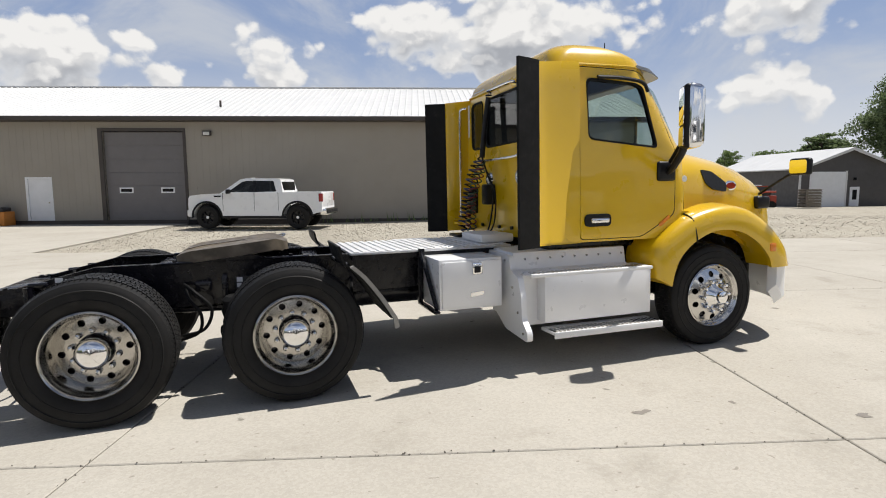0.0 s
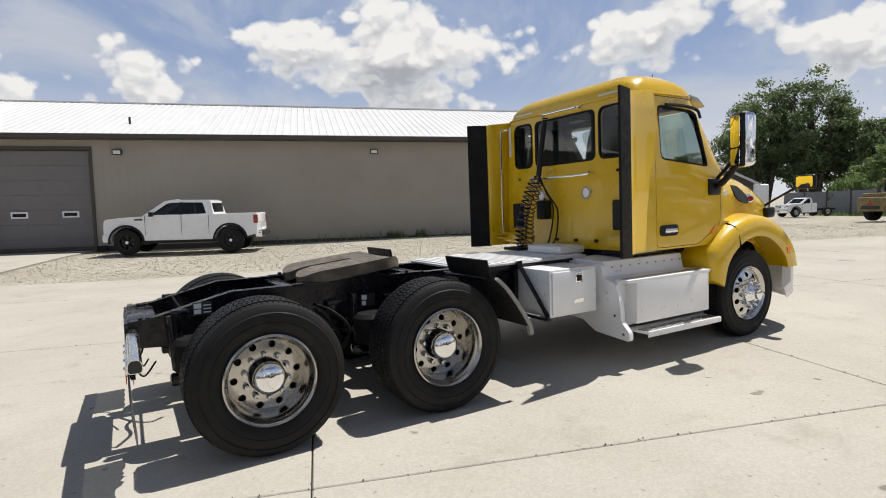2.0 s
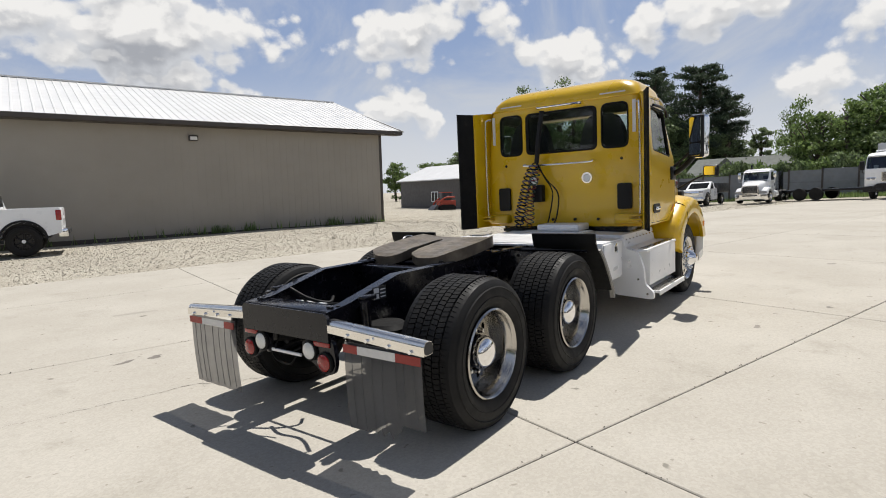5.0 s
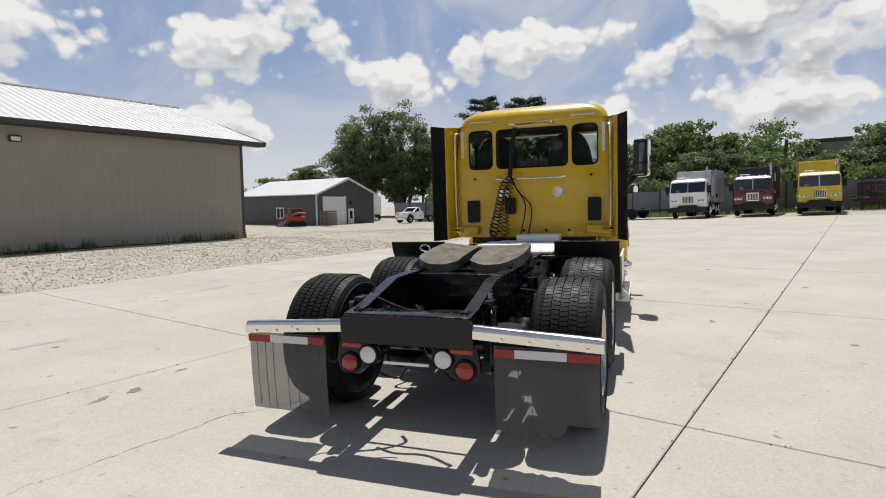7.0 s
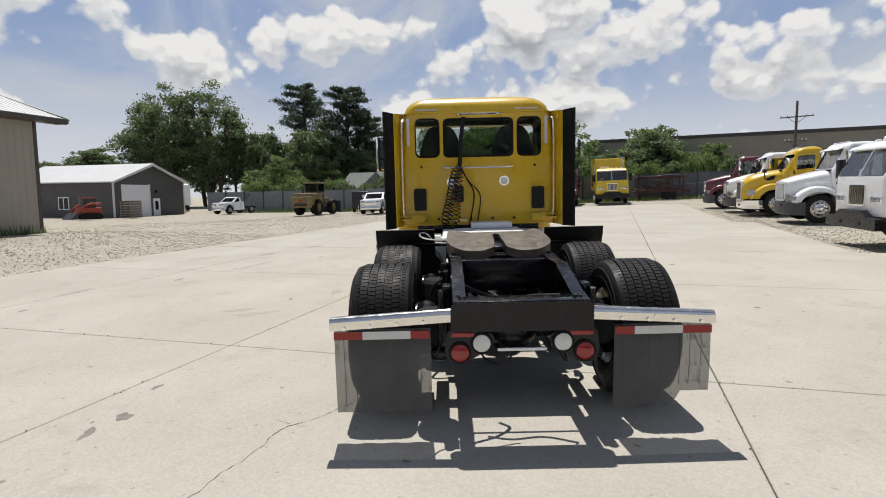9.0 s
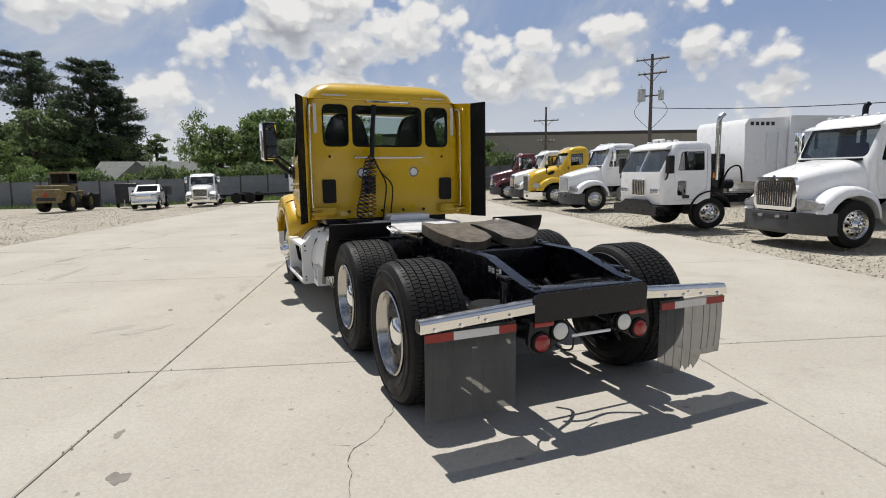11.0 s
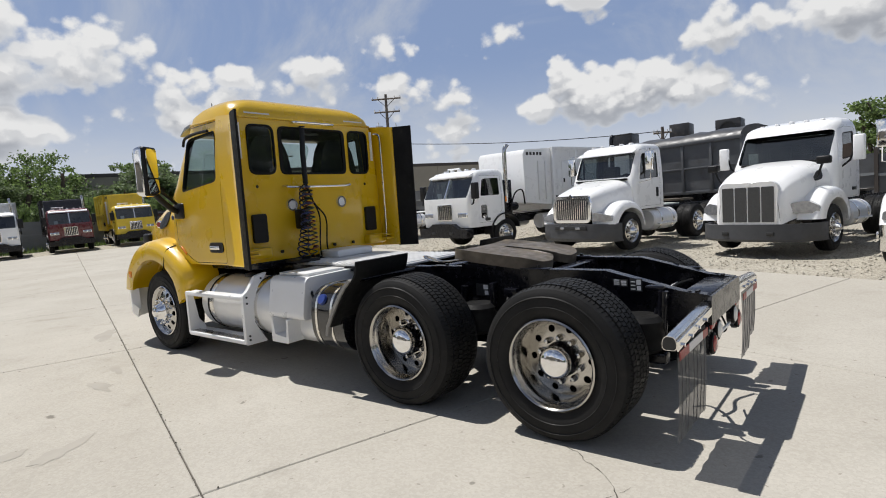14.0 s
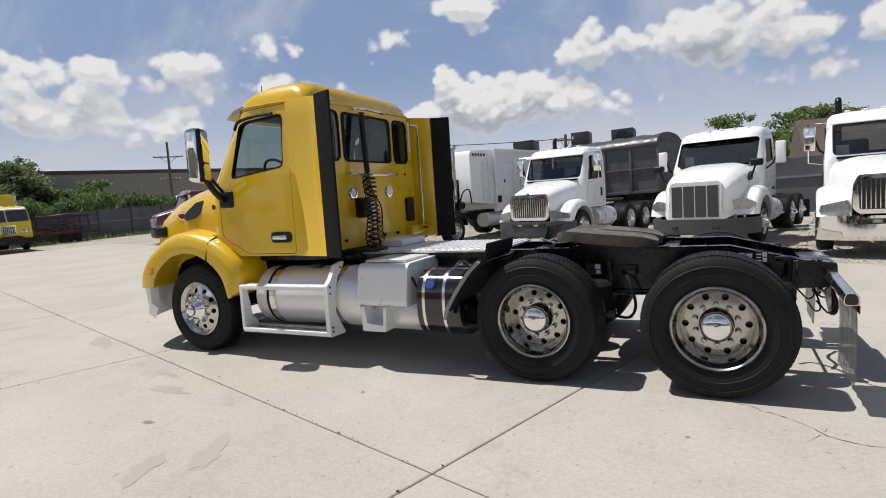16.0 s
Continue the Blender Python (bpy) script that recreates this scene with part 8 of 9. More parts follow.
part("trailer_tongue", box(B(), (0.1, -0.05, 0.42), (1.3, 0.05, 0.5)), BLACK, ct)
part("tongue_jack", cyl(B(), (1.1, 0, 0.0), (1.1, 0, 0.75), 0.03, 8), SILVER, ct)

RUST = mat("rusty_red_steel", (0.06, 0.014, 0.013), 0.7, 0.1, 0.35, 3, 30, dirt=(0.10, 0.05, 0.03), dirt_at=(0.45, 0.7))
hr = thing("hauler_rack", "rusty dark red steel carrier frame parked by the fence", "trailer frame", at=on_ground(42.8, -17.9, 75) @ Matrix.Diagonal((0.52, 0.9, 0.8, 1)))
for y in (-1.15, 1.15):
    part("rack_rail", box(B(), (-4.2, y - 0.08, 0.8), (4.2, y + 0.08, 1.0), 0.01), RUST, hr)
    part("rack_top_rail", box(B(), (-3.2, y - 0.07, 2.25), (3.8, y + 0.07, 2.4), 0.01), RUST, hr)
    for x in (-3.1, -1.4, 0.4, 2.2, 3.7):
        part("rack_post", box(B(), (x - 0.07, y - 0.07, 0.9), (x + 0.07, y + 0.07, 2.3), 0.01), RUST, hr)
for x in (-4.0, -2.4, -0.8, 0.8, 2.4, 4.0):
    part("rack_cross", box(B(), (x - 0.06, -1.15, 0.82), (x + 0.06, 1.15, 0.95)), RUST, hr)
    part("rack_cross", box(B(), (x * 0.9 - 0.05, -1.15, 2.3), (x * 0.9 + 0.05, 1.15, 2.38)), RUST, hr)
for x in (-1.6, -0.6):
    for s in (-1, 1):
        part("rack_wheel", cyl(B(), (x, s * 0.85, 0.48), (x, s * 1.2, 0.48), 0.48, 28), TYRE, hr)
part("crushed_roll", tube(B(), smooth_path([(-3.0, -0.5, 2.45), (-1.0, 0.3, 2.52), (1.0, -0.2, 2.46), (3.2, 0.4, 2.5)], 4), 0.1, 8), DARKBODY, hr)
rng = random.Random(31)
for k in range(14):
    x, y, z = rng.uniform(-3.8, 3.8), rng.uniform(-1.0, 1.0), rng.uniform(0.9, 2.3)
    part("scrap_bar", tube(B(), [(x - rng.uniform(0.4, 1.4), y, z - rng.uniform(0, 0.5)), (x + rng.uniform(0.4, 1.4), y + rng.uniform(-0.3, 0.3), z + rng.uniform(0, 0.4))], rng.uniform(0.04, 0.09), 5), RUST if k % 3 else DARKBODY, hr)
part("landing_leg", box(B(), (3.2, -0.6, 0.02), (3.35, -0.45, 0.85)), BLACK, hr)
part("landing_leg", box(B(), (3.2, 0.45, 0.02), (3.35, 0.6, 0.85)), BLACK, hr)

ob = thing("orange_bin", "small orange steel bin with a dark lid by the shop door", "bin", at=on_ground(-9.75, 24.15, -16))
part("bin_body", box(B(), (-0.6, -0.35, 0), (0.6, 0.35, 0.62), 0.03), mat("orange_paint", (0.55, 0.2, 0.03), 0.5, 0, 0.15, 3, 40), ob)
part("bin_lid", box(B(), (-0.5, -0.3, 0.62), (0.5, 0.3, 0.80), 0.05), DARKBODY, ob)
tagged(part("parking_block", wall_box(B(), -7.85, -7.45, WV - 0.45, WV - 0.2, guv(-7.6, WV) - 0.02, guv(-7.6, WV) + 0.2, 0.03), PLASTIC), "small dark box at the foot of the shop wall", "box")

# ---- grey dump trailers behind the row ----
TRAILER = mat("dull_grey_steel_trailer", (0.105, 0.109, 0.116), 0.5, 0.2, 0.18, 1.2, 25, dirt=(0.065, 0.06, 0.055), dirt_at=(0.5, 0.8))
TARP = mat("black_vinyl_tarp", (0.045, 0.046, 0.05), 0.45, 0, 0.2, 2, 30, bump=0.01, bscale=5)


def dump_trailer(u0, length, v, high, label):
    r = thing("dump_trailer", label, "trailer", "grey dump trailers", at=Matrix.Translation(yard(u0, v, guv(u0 + length / 2, v))) @ Matrix.Rotation(UA, 4, "Z"))
    bd = part("trailer_body", prism(B(), [(-1.2, 1.15), (1.2, 1.15), (1.25, high - 0.35), (-1.25, high - 0.35)], "x", 0, length, 0.02), TRAILER, r)
    for k in range(int(length / 1.1) + 1):
        for s in (-1, 1):
            part("side_rib", box(B(), (k * 1.1 - 0.05, s * 1.2, 1.15), (k * 1.1 + 0.05, s * 1.30, high - 0.34), 0.008), TRAILER, bd)
    for s in (-1, 1):
        part("top_rail", box(B(), (-0.05, s * 1.2, high - 0.45), (length + 0.05, s * 1.33, high - 0.33), 0.01), TRAILER, bd)
        part("mid_rail", box(B(), (0, s * 1.21, 2.0), (length, s * 1.29, 2.07), 0.008), TRAILER, bd)
        part("lower_rail", box(B(), (-0.05, s * 1.15, 1.08), (length + 0.05, s * 1.28, 1.2), 0.01), TRAILER, bd)
    bm = B()
    rng = random.Random(int(u0 * 7) + 50)
    rings = []
    n = int(length / 0.5)
    for i in range(n + 1):
        bow = 0.03 * math.cos(i * math.pi)
        rings.append([(length * i / n, 1.33 * math.cos(a), high - 0.36 + (0.42 + bow + rng.uniform(-0.015, 0.015)) * math.sin(a)) for a in [math.pi * k / 12 for k in range(13)]])
    loft(bm, rings, close=False, cap=False)
    for ring in (rings[0], rings[-1]):
        bm.faces.new([bm.verts.new(p) for p in ring])
    part("tarp", bm, TARP, r, "black rolled tarp cover")
    part("frame_beam", box(B(), (0.2, -0.5, 0.8), (length, 0.5, 1.1)), BLACK, r)
    for x in (length - 1.2, length - 2.5):
        for s in (-1, 1):
            part("trailer_wheel", cyl(B(), (x, s * 0.75, 0.5), (x, s * 1.2, 0.5), 0.5, 28), TYRE, r)
    for s in (-1, 1):
        part("landing_leg", box(B(), (1.8, s * 0.7, 0.0), (1.95, s * 0.55, 1.1)), BLACK, r)


dump_trailer(6.8, 10.5, -17.4, 3.35, "long grey ribbed dump trailer with a black tarp top")

# ---- long warehouse, low roof with units, brown barn, house ----
WARE = mat("beige_block_wall", (0.30, 0.275, 0.225), 0.8, 0, 0.06, 0.5, 8)
PW, QW = Vector((66.5, -19.0, 0)), Vector((40.0, -69.0, 0))
wd = (QW - PW).normalized()
wh = thing("warehouse", "long plain beige warehouse with a flat dark roof edge", "warehouse", kind="structure")
wm = Matrix.Translation(PW) @ Matrix.Rotation(math.atan2(wd.y, wd.x), 4, "Z")
wl = (QW - PW).length
for a, b, nm in (((0, 0, -1), (wl, 0.3, 8.0), "wall_front"), ((0, 0.3, -1), (0.3, 26, 8.0), "wall_side"), ((wl - 0.3, 0.3, -1), (wl, 26, 8.0), "wall_end")):
    part(nm, box(B(), a, b, 0, 1, wm), WARE, wh)
part("flat_roof", box(B(), (0, 0, 8.0), (wl, 26, 8.1), 0, 1, wm), BROWN, wh)
part("parapet", box(B(), (-0.1, -0.08, 7.85), (wl + 0.1, 0.0, 8.25), 0, 1, wm), BROWN, wh)
for k in range(12):
    part("wall_pier", box(B(), (k * wl / 12, -0.05, -1), (k * wl / 12 + 0.4, -0.004, 7.85), 0, 1, wm), WARE, wh)

lo = thing("low_workshop", "low flat-roofed workshop behind the trailers with rooftop units", "building", kind="structure")
part("walls", box(B(), (2, -52, -1), (26, -38, 4.9)), WARE, lo)
part("flat_roof", box(B(), (1.7, -52.3, 4.9), (26.3, -37.7, 5.1)), BROWN, lo)


def roof_unit(x, y, w, h, fan):
    r = thing("rooftop_unit", "dark rooftop air conditioning unit on a flat roof", "air conditioner", "rooftop units")
    part("cabinet", box(B(), (x - w / 2, y - w / 2, 5.14), (x + w / 2, y + w / 2, 5.1 + h), 0.04), DARKBODY, r)
    part("base_frame", box(B(), (x - w / 2 - 0.05, y - w / 2 - 0.05, 5.1), (x + w / 2 + 0.05, y + w / 2 + 0.05, 5.2)), SILVER, r)
    if fan:
        part("fan_ring", lathe(B(), [(0.55, 0), (0.55, 0.08), (0.45, 0.08), (0.45, 0.02), (0.001, 0.02)], (x, y + w / 2, 5.1 + h / 2), (0, 1, 0), 24), INK, r)


roof_unit(16.6, -46.5, 2.0, 2.2, False)
roof_unit(9.6, -38.8, 1.35, 1.5, False)
roof_unit(6.5, -39.3, 1.6, 1.4, True)

ROOFB = mat("brown_asphalt_shingles", (0.085, 0.060, 0.047), 0.9, 0, 0.2, 1.5, 20, bump=0.01, bscale=8)
bn = thing("brown_roofed_barn", "distant barn with a broad brown shingle roof", "barn", kind="structure")
part("walls", box(B(), (-33, -60, -1), (-6.6, -46, 3.2)), CHARCOAL, bn)
part("roof", prism(B(), [(-45.2, 3.0), (-53, 6.9), (-60.8, 3.0)], "x", -34, -6.0), ROOFB, bn)
for v in bn.children[-1].data.vertices:
    if v.co.z > 5 and v.co.x > -10:
        v.co.x -= 6.5

HOUSEWALL = mat("white_clapboard", (0.62, 0.62, 0.6), 0.6, 0, 0.06, 2, 20)
SHINGLE = mat("grey_green_shingles", (0.15, 0.16, 0.145), 0.9, 0, 0.2, 2, 20)
ho = thing("house", "small white clapboard house with grey-green roof among trees", "house", kind="structure", at=Matrix.Translation((72, 7.5, -0.2)) @ Matrix.Rotation(radians(-16), 4, "Z"))
part("walls", box(B(), (-3.5, -6, -1), (3.5, 6, 2.6)), HOUSEWALL, ho)
part("roof", prism(B(), [(-3.9, 2.45), (0, 4.9), (3.9, 2.45)], "y", -6.4, 6.4), SHINGLE, ho)
part("gable_wing", box(B(), (-5.5, -2.2, -1), (-3.5, 2.2, 2.5)), HOUSEWALL, ho)
part("gable_roof", prism(B(), [(-2.6, 2.4), (0, 4.7), (2.6, 2.4)], "x", -5.9, 0), SHINGLE, ho)
for y in (-4.5, 3.5):
    part("window", box(B(), (-3.54, y, 0.9), (-3.5, y + 1.0, 2.0)), INK, ho)

# ---- grey panel fence along the far side ----
FENCE = mat("grey_fence_panel", (0.19, 0.204, 0.218), 0.6, 0.1, 0.12, 1.5, 20, each=0.12, dirt=(0.2, 0.2, 0.19), dirt_at=(0.5, 0.8))
fe = thing("fence", "tall grey metal panel fence with posts along the yard", "fence", kind="structure")
FU = 48.2
v = -30.0
while v < 40:
    z = guv(FU, v)
    part("fence_panel", wall_box(B(), FU - 0.03, FU + 0.03, v, v + 2.4, z + 0.1, z + 2.2), TRAILER if v < -4 else FENCE, fe)
    part("fence_post", wall_box(B(), FU - 0.08, FU + 0.06, v - 0.06, v + 0.06, z - 0.2, z + 2.35), BROWN, fe)
    part("fence_rail", wall_box(B(), FU - 0.07, FU - 0.03, v, v + 2.4, z + 1.2, z + 1.28), FENCE, fe)
    v += 2.4
u = -34.0
while u < 46:
    z = guv(u, -21)
    part("fence_panel", wall_box(B(), u, u + 2.4, -21.03, -20.97, z + 0.1, z + 2.3), TRAILER, fe)
    part("fence_rail", wall_box(B(), u, u + 2.4, -20.97, -20.90, z + 1.5, z + 1.6), FENCE, fe)
    part("fence_post", wall_box(B(), u - 0.06, u + 0.06, -21.08, -20.88, z - 0.2, z + 2.5), BROWN, fe)
    u += 2.4

# ---- poles and wires ----
POLE = mat("weathered_pole_wood", (0.13, 0.11, 0.095), 0.9, 0, 0.25, 3, 30, bump=0.004)


def pole(x, y, top, arm_dir, arms, transformers, label):
    r = thing("utility_pole", label, "utility pole", "utility poles")
    z0 = gz(x, y) - 0.3
    part("pole_shaft", cyl(B(), (x, y, z0), (x, y, top), 0.17, 12, 0.11), POLE, r)
    d = Vector((math.cos(arm_dir), math.sin(arm_dir), 0))
    n = Vector((-d.y, d.x, 0))
    for h, half in arms:
        a, b = Vector((x, y, h)) - d * half - n * 0.15, Vector((x, y, h)) + d * half - n * 0.15
        part("crossarm", tube(B(), [a, b], 0.07, 4), POLE, r)
        for k in (-1, -0.6, 0.6, 1):
            p = Vector((x, y, h)) + d * half * 0.95 * k - n * 0.15
            part("insulator", cyl(B(), p, p + Vector((0, 0, 0.22)), 0.05, 8), SILVER, r)
        for s in (-1, 1):
            part("arm_brace", tube(B(), [Vector((x, y, h - 0.7)) - n * 0.12, Vector((x, y, h)) + d * half * 0.6 * s - n * 0.12], 0.025, 5), POLE, r)
    for s, rr, hh in transformers:
        p = Vector((x, y, top - 3.6)) + d * 0.75 * s
        t = part("transformer", cyl(B(), p, p + Vector((0, 0, hh)), rr, 18), GREYBODY, r)
        part("bushing", cyl(B(), p + Vector((0, 0, hh)), p + Vector((0.1, 0, hh + 0.35)), 0.05, 8), SILVER, t)
        part("drop_wire", tube(B(), smooth_path([p + Vector((0, 0, 0.1)), p + d * 0.5 * s + Vector((0, 0, -0.9)), Vector((x, y, top - 5.8)) + d * 0.1 * s], 5), 0.02, 5), RUBBER, r)
    if transformers:
        part("transformer_bar", tube(B(), [Vector((x, y, top - 3.2)) - d * 0.9, Vector((x, y, top - 3.2)) + d * 0.9], 0.06, 6), POLE, r)
    return r


pole(31.2, -30.7, 11.75, radians(35), ((11.4, 1.25), (10.3, 1.1)), ((-1, 0.22, 0.75), (1, 0.32, 0.95)), "weathered utility pole with two grey transformers")
pole(54.6, -36.4, 11.0, radians(50), ((9.4, 1.5), (6.9, 1.0)), (), "weathered utility pole with two crossarms")
pole(10.4, -36.9, 6.4, radians(20), ((6.0, 0.6),), (), "short service pole behind the trailers")


def wire(a, b, sag):
    a, b = Vector(a), Vector(b)
    pts = [a.lerp(b, t) - Vector((0, 0, sag * 4 * t * (1 - t))) for t in [i / 14 for i in range(15)]]
    return tagged(part("power_line", tube(B(), pts, 0.028, 5), RUBBER), "black overhead service wire between poles", "cable", "overhead wires")


wire((31.2, -30.7, 7.6), (10.4, -36.9, 6.1), 0.35)

# ---- trees ----
BARK = mat("grey_brown_bark", (0.09, 0.07, 0.055), 0.95, 0, 0.3, 2, 20, bump=0.02, bscale=12)


def leaf_mat(name, col, var):
    m, nt, bsdf = nodes_of(name)
    L, N = nt.links.new, nt.nodes.new
    geo, mr, hsv = N("ShaderNodeNewGeometry"), N("ShaderNodeMapRange"), N("ShaderNodeHueSaturation")
    L(geo.outputs["Random Per Island"], mr.inputs[0])
    mr.inputs[3].default_value, mr.inputs[4].default_value = 1 - var, 1 + var
    L(mr.outputs[0], hsv.inputs["Value"])
    hsv.inputs["Color"].default_value = (*col, 1)
    L(hsv.outputs[0], bsdf.inputs["Base Color"])
    bsdf.inputs["Roughness"].default_value = 0.6
    tr, mx = N("ShaderNodeBsdfTranslucent"), N("ShaderNodeMixShader")
    L(hsv.outputs[0], tr.inputs[0])
    mx.inputs[0].default_value = 0.42
    L(bsdf.outputs[0], mx.inputs[1])
    L(tr.outputs[0], mx.inputs[2])
    L(mx.outputs[0], nt.nodes["Material Output"].inputs[0])
    return m


LEAF_A = leaf_mat("maple_leaves", (0.145, 0.195, 0.085), 0.5)
LEAF_B = leaf_mat("bright_leaves", (0.15, 0.215, 0.068), 0.5)
LEAF_C = leaf_mat("pine_needles", (0.045, 0.068, 0.038), 0.45)


def leaves(name, p, size, wide, rng, material):
    """Small flat leaves of random turn at the points p."""
    count = len(p)
    a = rng.normal(size=(count, 3))
    a /= np.linalg.norm(a, axis=1)[:, None]
    b = np.cross(a, rng.normal(size=(count, 3)))
    b /= np.linalg.norm(b, axis=1)[:, None]
    s = size * rng.uniform(0.6, 1.4, (count, 1))
    quad = np.stack([p - a * s * 0.5, p + b * s * wide, p + a * s * 0.5, p - b * s * wide], 1).reshape(-1, 3)
    me = bpy.data.meshes.new(name)
    me.from_pydata(quad.tolist(), [], np.arange(count * 4).reshape(-1, 4).tolist())
    me.materials.append(material)
    return me


def crown_points(rng, rx, rz, z0, count, clumps):
    """Points in clumps over a ragged oval, denser on its outside, with gaps between the clumps."""
    d = rng.normal(size=(clumps, 3))
    d /= np.linalg.norm(d, axis=1)[:, None]
    rad = rng.uniform(0.3, 1.0, clumps) ** 0.5
    lobes = 1 + 0.16 * np.sin(3 * np.arctan2(d[:, 1], d[:, 0]) + 1.3) + 0.12 * np.sin(5 * d[:, 2] + 2)
    cen = d * (rad * lobes)[:, None] * np.array([rx, rx, rz]) * 0.92
    cen[:, 2] += z0 + rz
    size = rng.uniform(0.13, 0.28, clumps) * rx
    who = rng.choice(clumps, count, p=size ** 2 / (size ** 2).sum())
    off = rng.normal(size=(count, 3))
    off /= np.linalg.norm(off, axis=1)[:, None]
    off *= (rng.uniform(0, 1, count) ** 0.5 * rng.choice((1.0, 1.5), count, p=(0.85, 0.15)))[:, None]
    p = cen[who] + off * size[who][:, None] * np.array([1.3, 1.3, 0.75])
    p[:, 2] = np.maximum(p[:, 2], 0.15)
    return p


def crown_mesh(seed, rx, rz, z0, leaf, count, material, clumps=34):
    rng = np.random.default_rng(seed)
    return leaves("crown", crown_points(rng, rx, rz, z0, count, clumps), leaf, 0.34, rng, material)


def broadleaf(seed, h, rx, material, label, trunk=0.3, leaf=0.3, count=9000, bole=0.22, at=None, stems=1, clumps=90):
    r = thing("tree", label, "tree", "trees round the yard", at=at)
    rng = random.Random(seed)
    z0 = h * bole
    for k in range(stems):
        a, f = k * 2.5, 0.0 if stems == 1 else rx * 0.35
        dx, dy = math.cos(a) * f, math.sin(a) * f
        part("trunk", tube(B(), smooth_path([(dx * 0.3, dy * 0.3, -0.5), (dx * 0.6, dy * 0.6, h * 0.2), (dx - 0.1, dy + 0.1, h * 0.45), (dx * 1.5, dy * 1.5, h * 0.78)], 4), trunk, 9), BARK, r)
    for k in range(12):
        a = k * 2.4 + rng.uniform(-0.4, 0.4)
        zz = h * rng.uniform(bole * 0.9, 0.65)
        ln = rx * rng.uniform(0.5, 0.95)
        part("limb", tube(B(), smooth_path([(0, 0, zz), (math.cos(a) * ln * 0.5, math.sin(a) * ln * 0.5, zz + h * 0.12), (math.cos(a) * ln, math.sin(a) * ln, zz + h * 0.25)], 3), trunk * 0.3, 5), BARK, r)
    cr = new("crown", crown_mesh(seed, rx, (h - z0) / 2, z0, leaf, count, material, clumps))
    cr.parent = r
    tagged(cr, kind="stuff")
    return r


def pine(seed, h, rx, label, at, low=0.3, tiers=26):
    """An old pine: flat plates of needles on long level limbs, with sky between them."""
    r = thing("pine_tree", label, "tree", "trees round the yard", at=at)
    rng = random.Random(seed)
    part("trunk", tube(B(), [(0, 0, -0.5), (0.1, 0, h * 0.5), (0, 0.05, h * 0.97)], 0.26, 9), BARK, r)
    nrng = np.random.default_rng(seed)
    pts = []
    for k in range(tiers):
        t = k / (tiers - 1)
        zz = h * (low + (0.97 - low) * t)
        ln = rx * min(1.0, 1.3 * (1 - t) + 0.40) * rng.uniform(0.55, 1.15)
        a = k * 2.3 + rng.uniform(-0.5, 0.5)
        tip = Vector((math.cos(a) * ln, math.sin(a) * ln, zz + ln * 0.16))
        part("limb", tube(B(), [(0, 0, zz - 0.2), (tip.x * 0.5, tip.y * 0.5, zz), tip], 0.05, 5), BARK, r)
        for f in (0.3, 0.55, 0.78, 0.98):
            n = 170
            q = nrng.normal(size=(n, 3)) * np.array([0.40, 0.40, 0.19]) * (0.6 + 0.16 * ln)
            pts.append(q + np.array([tip.x * f, tip.y * f, zz + (tip.z - zz) * f + 0.12]))
    cr = new("crown", leaves("crown", np.concatenate(pts), 0.42, 0.14, nrng, LEAF_C))
    cr.parent = r
    tagged(cr, kind="stuff")
    return r


def place(x, y, turn=0.0, wide=1.0, tall=1.0):
    return Matrix.Translation((x, y, gz(x, y))) @ Matrix.Rotation(turn, 4, "Z") @ Matrix.Diagonal((wide, wide, tall, 1))


# tall group beyond the shed, and pines
maple = broadleaf(1, 18.0, 4.9, LEAF_A, "tall full maple tree with dark trunks", 0.30, 0.32, 19000, 0.16, place(79.9, 41.8), 3, 130)
copy_thing(maple, place(80.7, 35.5, 2.0, 1.06, 1.03))
copy_thing(maple, place(84.0, 46.5, 4.0, 1.0, 0.96))
slim = broadleaf(2, 15.6, 2.2, LEAF_A, "slender dark broadleaf tree", 0.2, 0.32, 8000, 0.12, place(82.0, 32.8), 1, 80)
bush = broadleaf(3, 9.4, 3.1, LEAF_B, "bushy light green tree behind the fence", 0.2, 0.30, 9000, 0.06, place(63.3, -2.8), 2, 90)
airy = broadleaf(4, 9.5, 3.4, LEAF_B, "young airy tree with gaps in its crown", 0.16, 0.26, 4600, 0.10, place(65.4, -14.6), 2, 60)
dark = broadleaf(9, 12.6, 3.9, LEAF_A, "dense dark broadleaf tree beyond the fence", 0.3, 0.34, 11000, 0.08, place(79.1, 20.1), 2, 100)
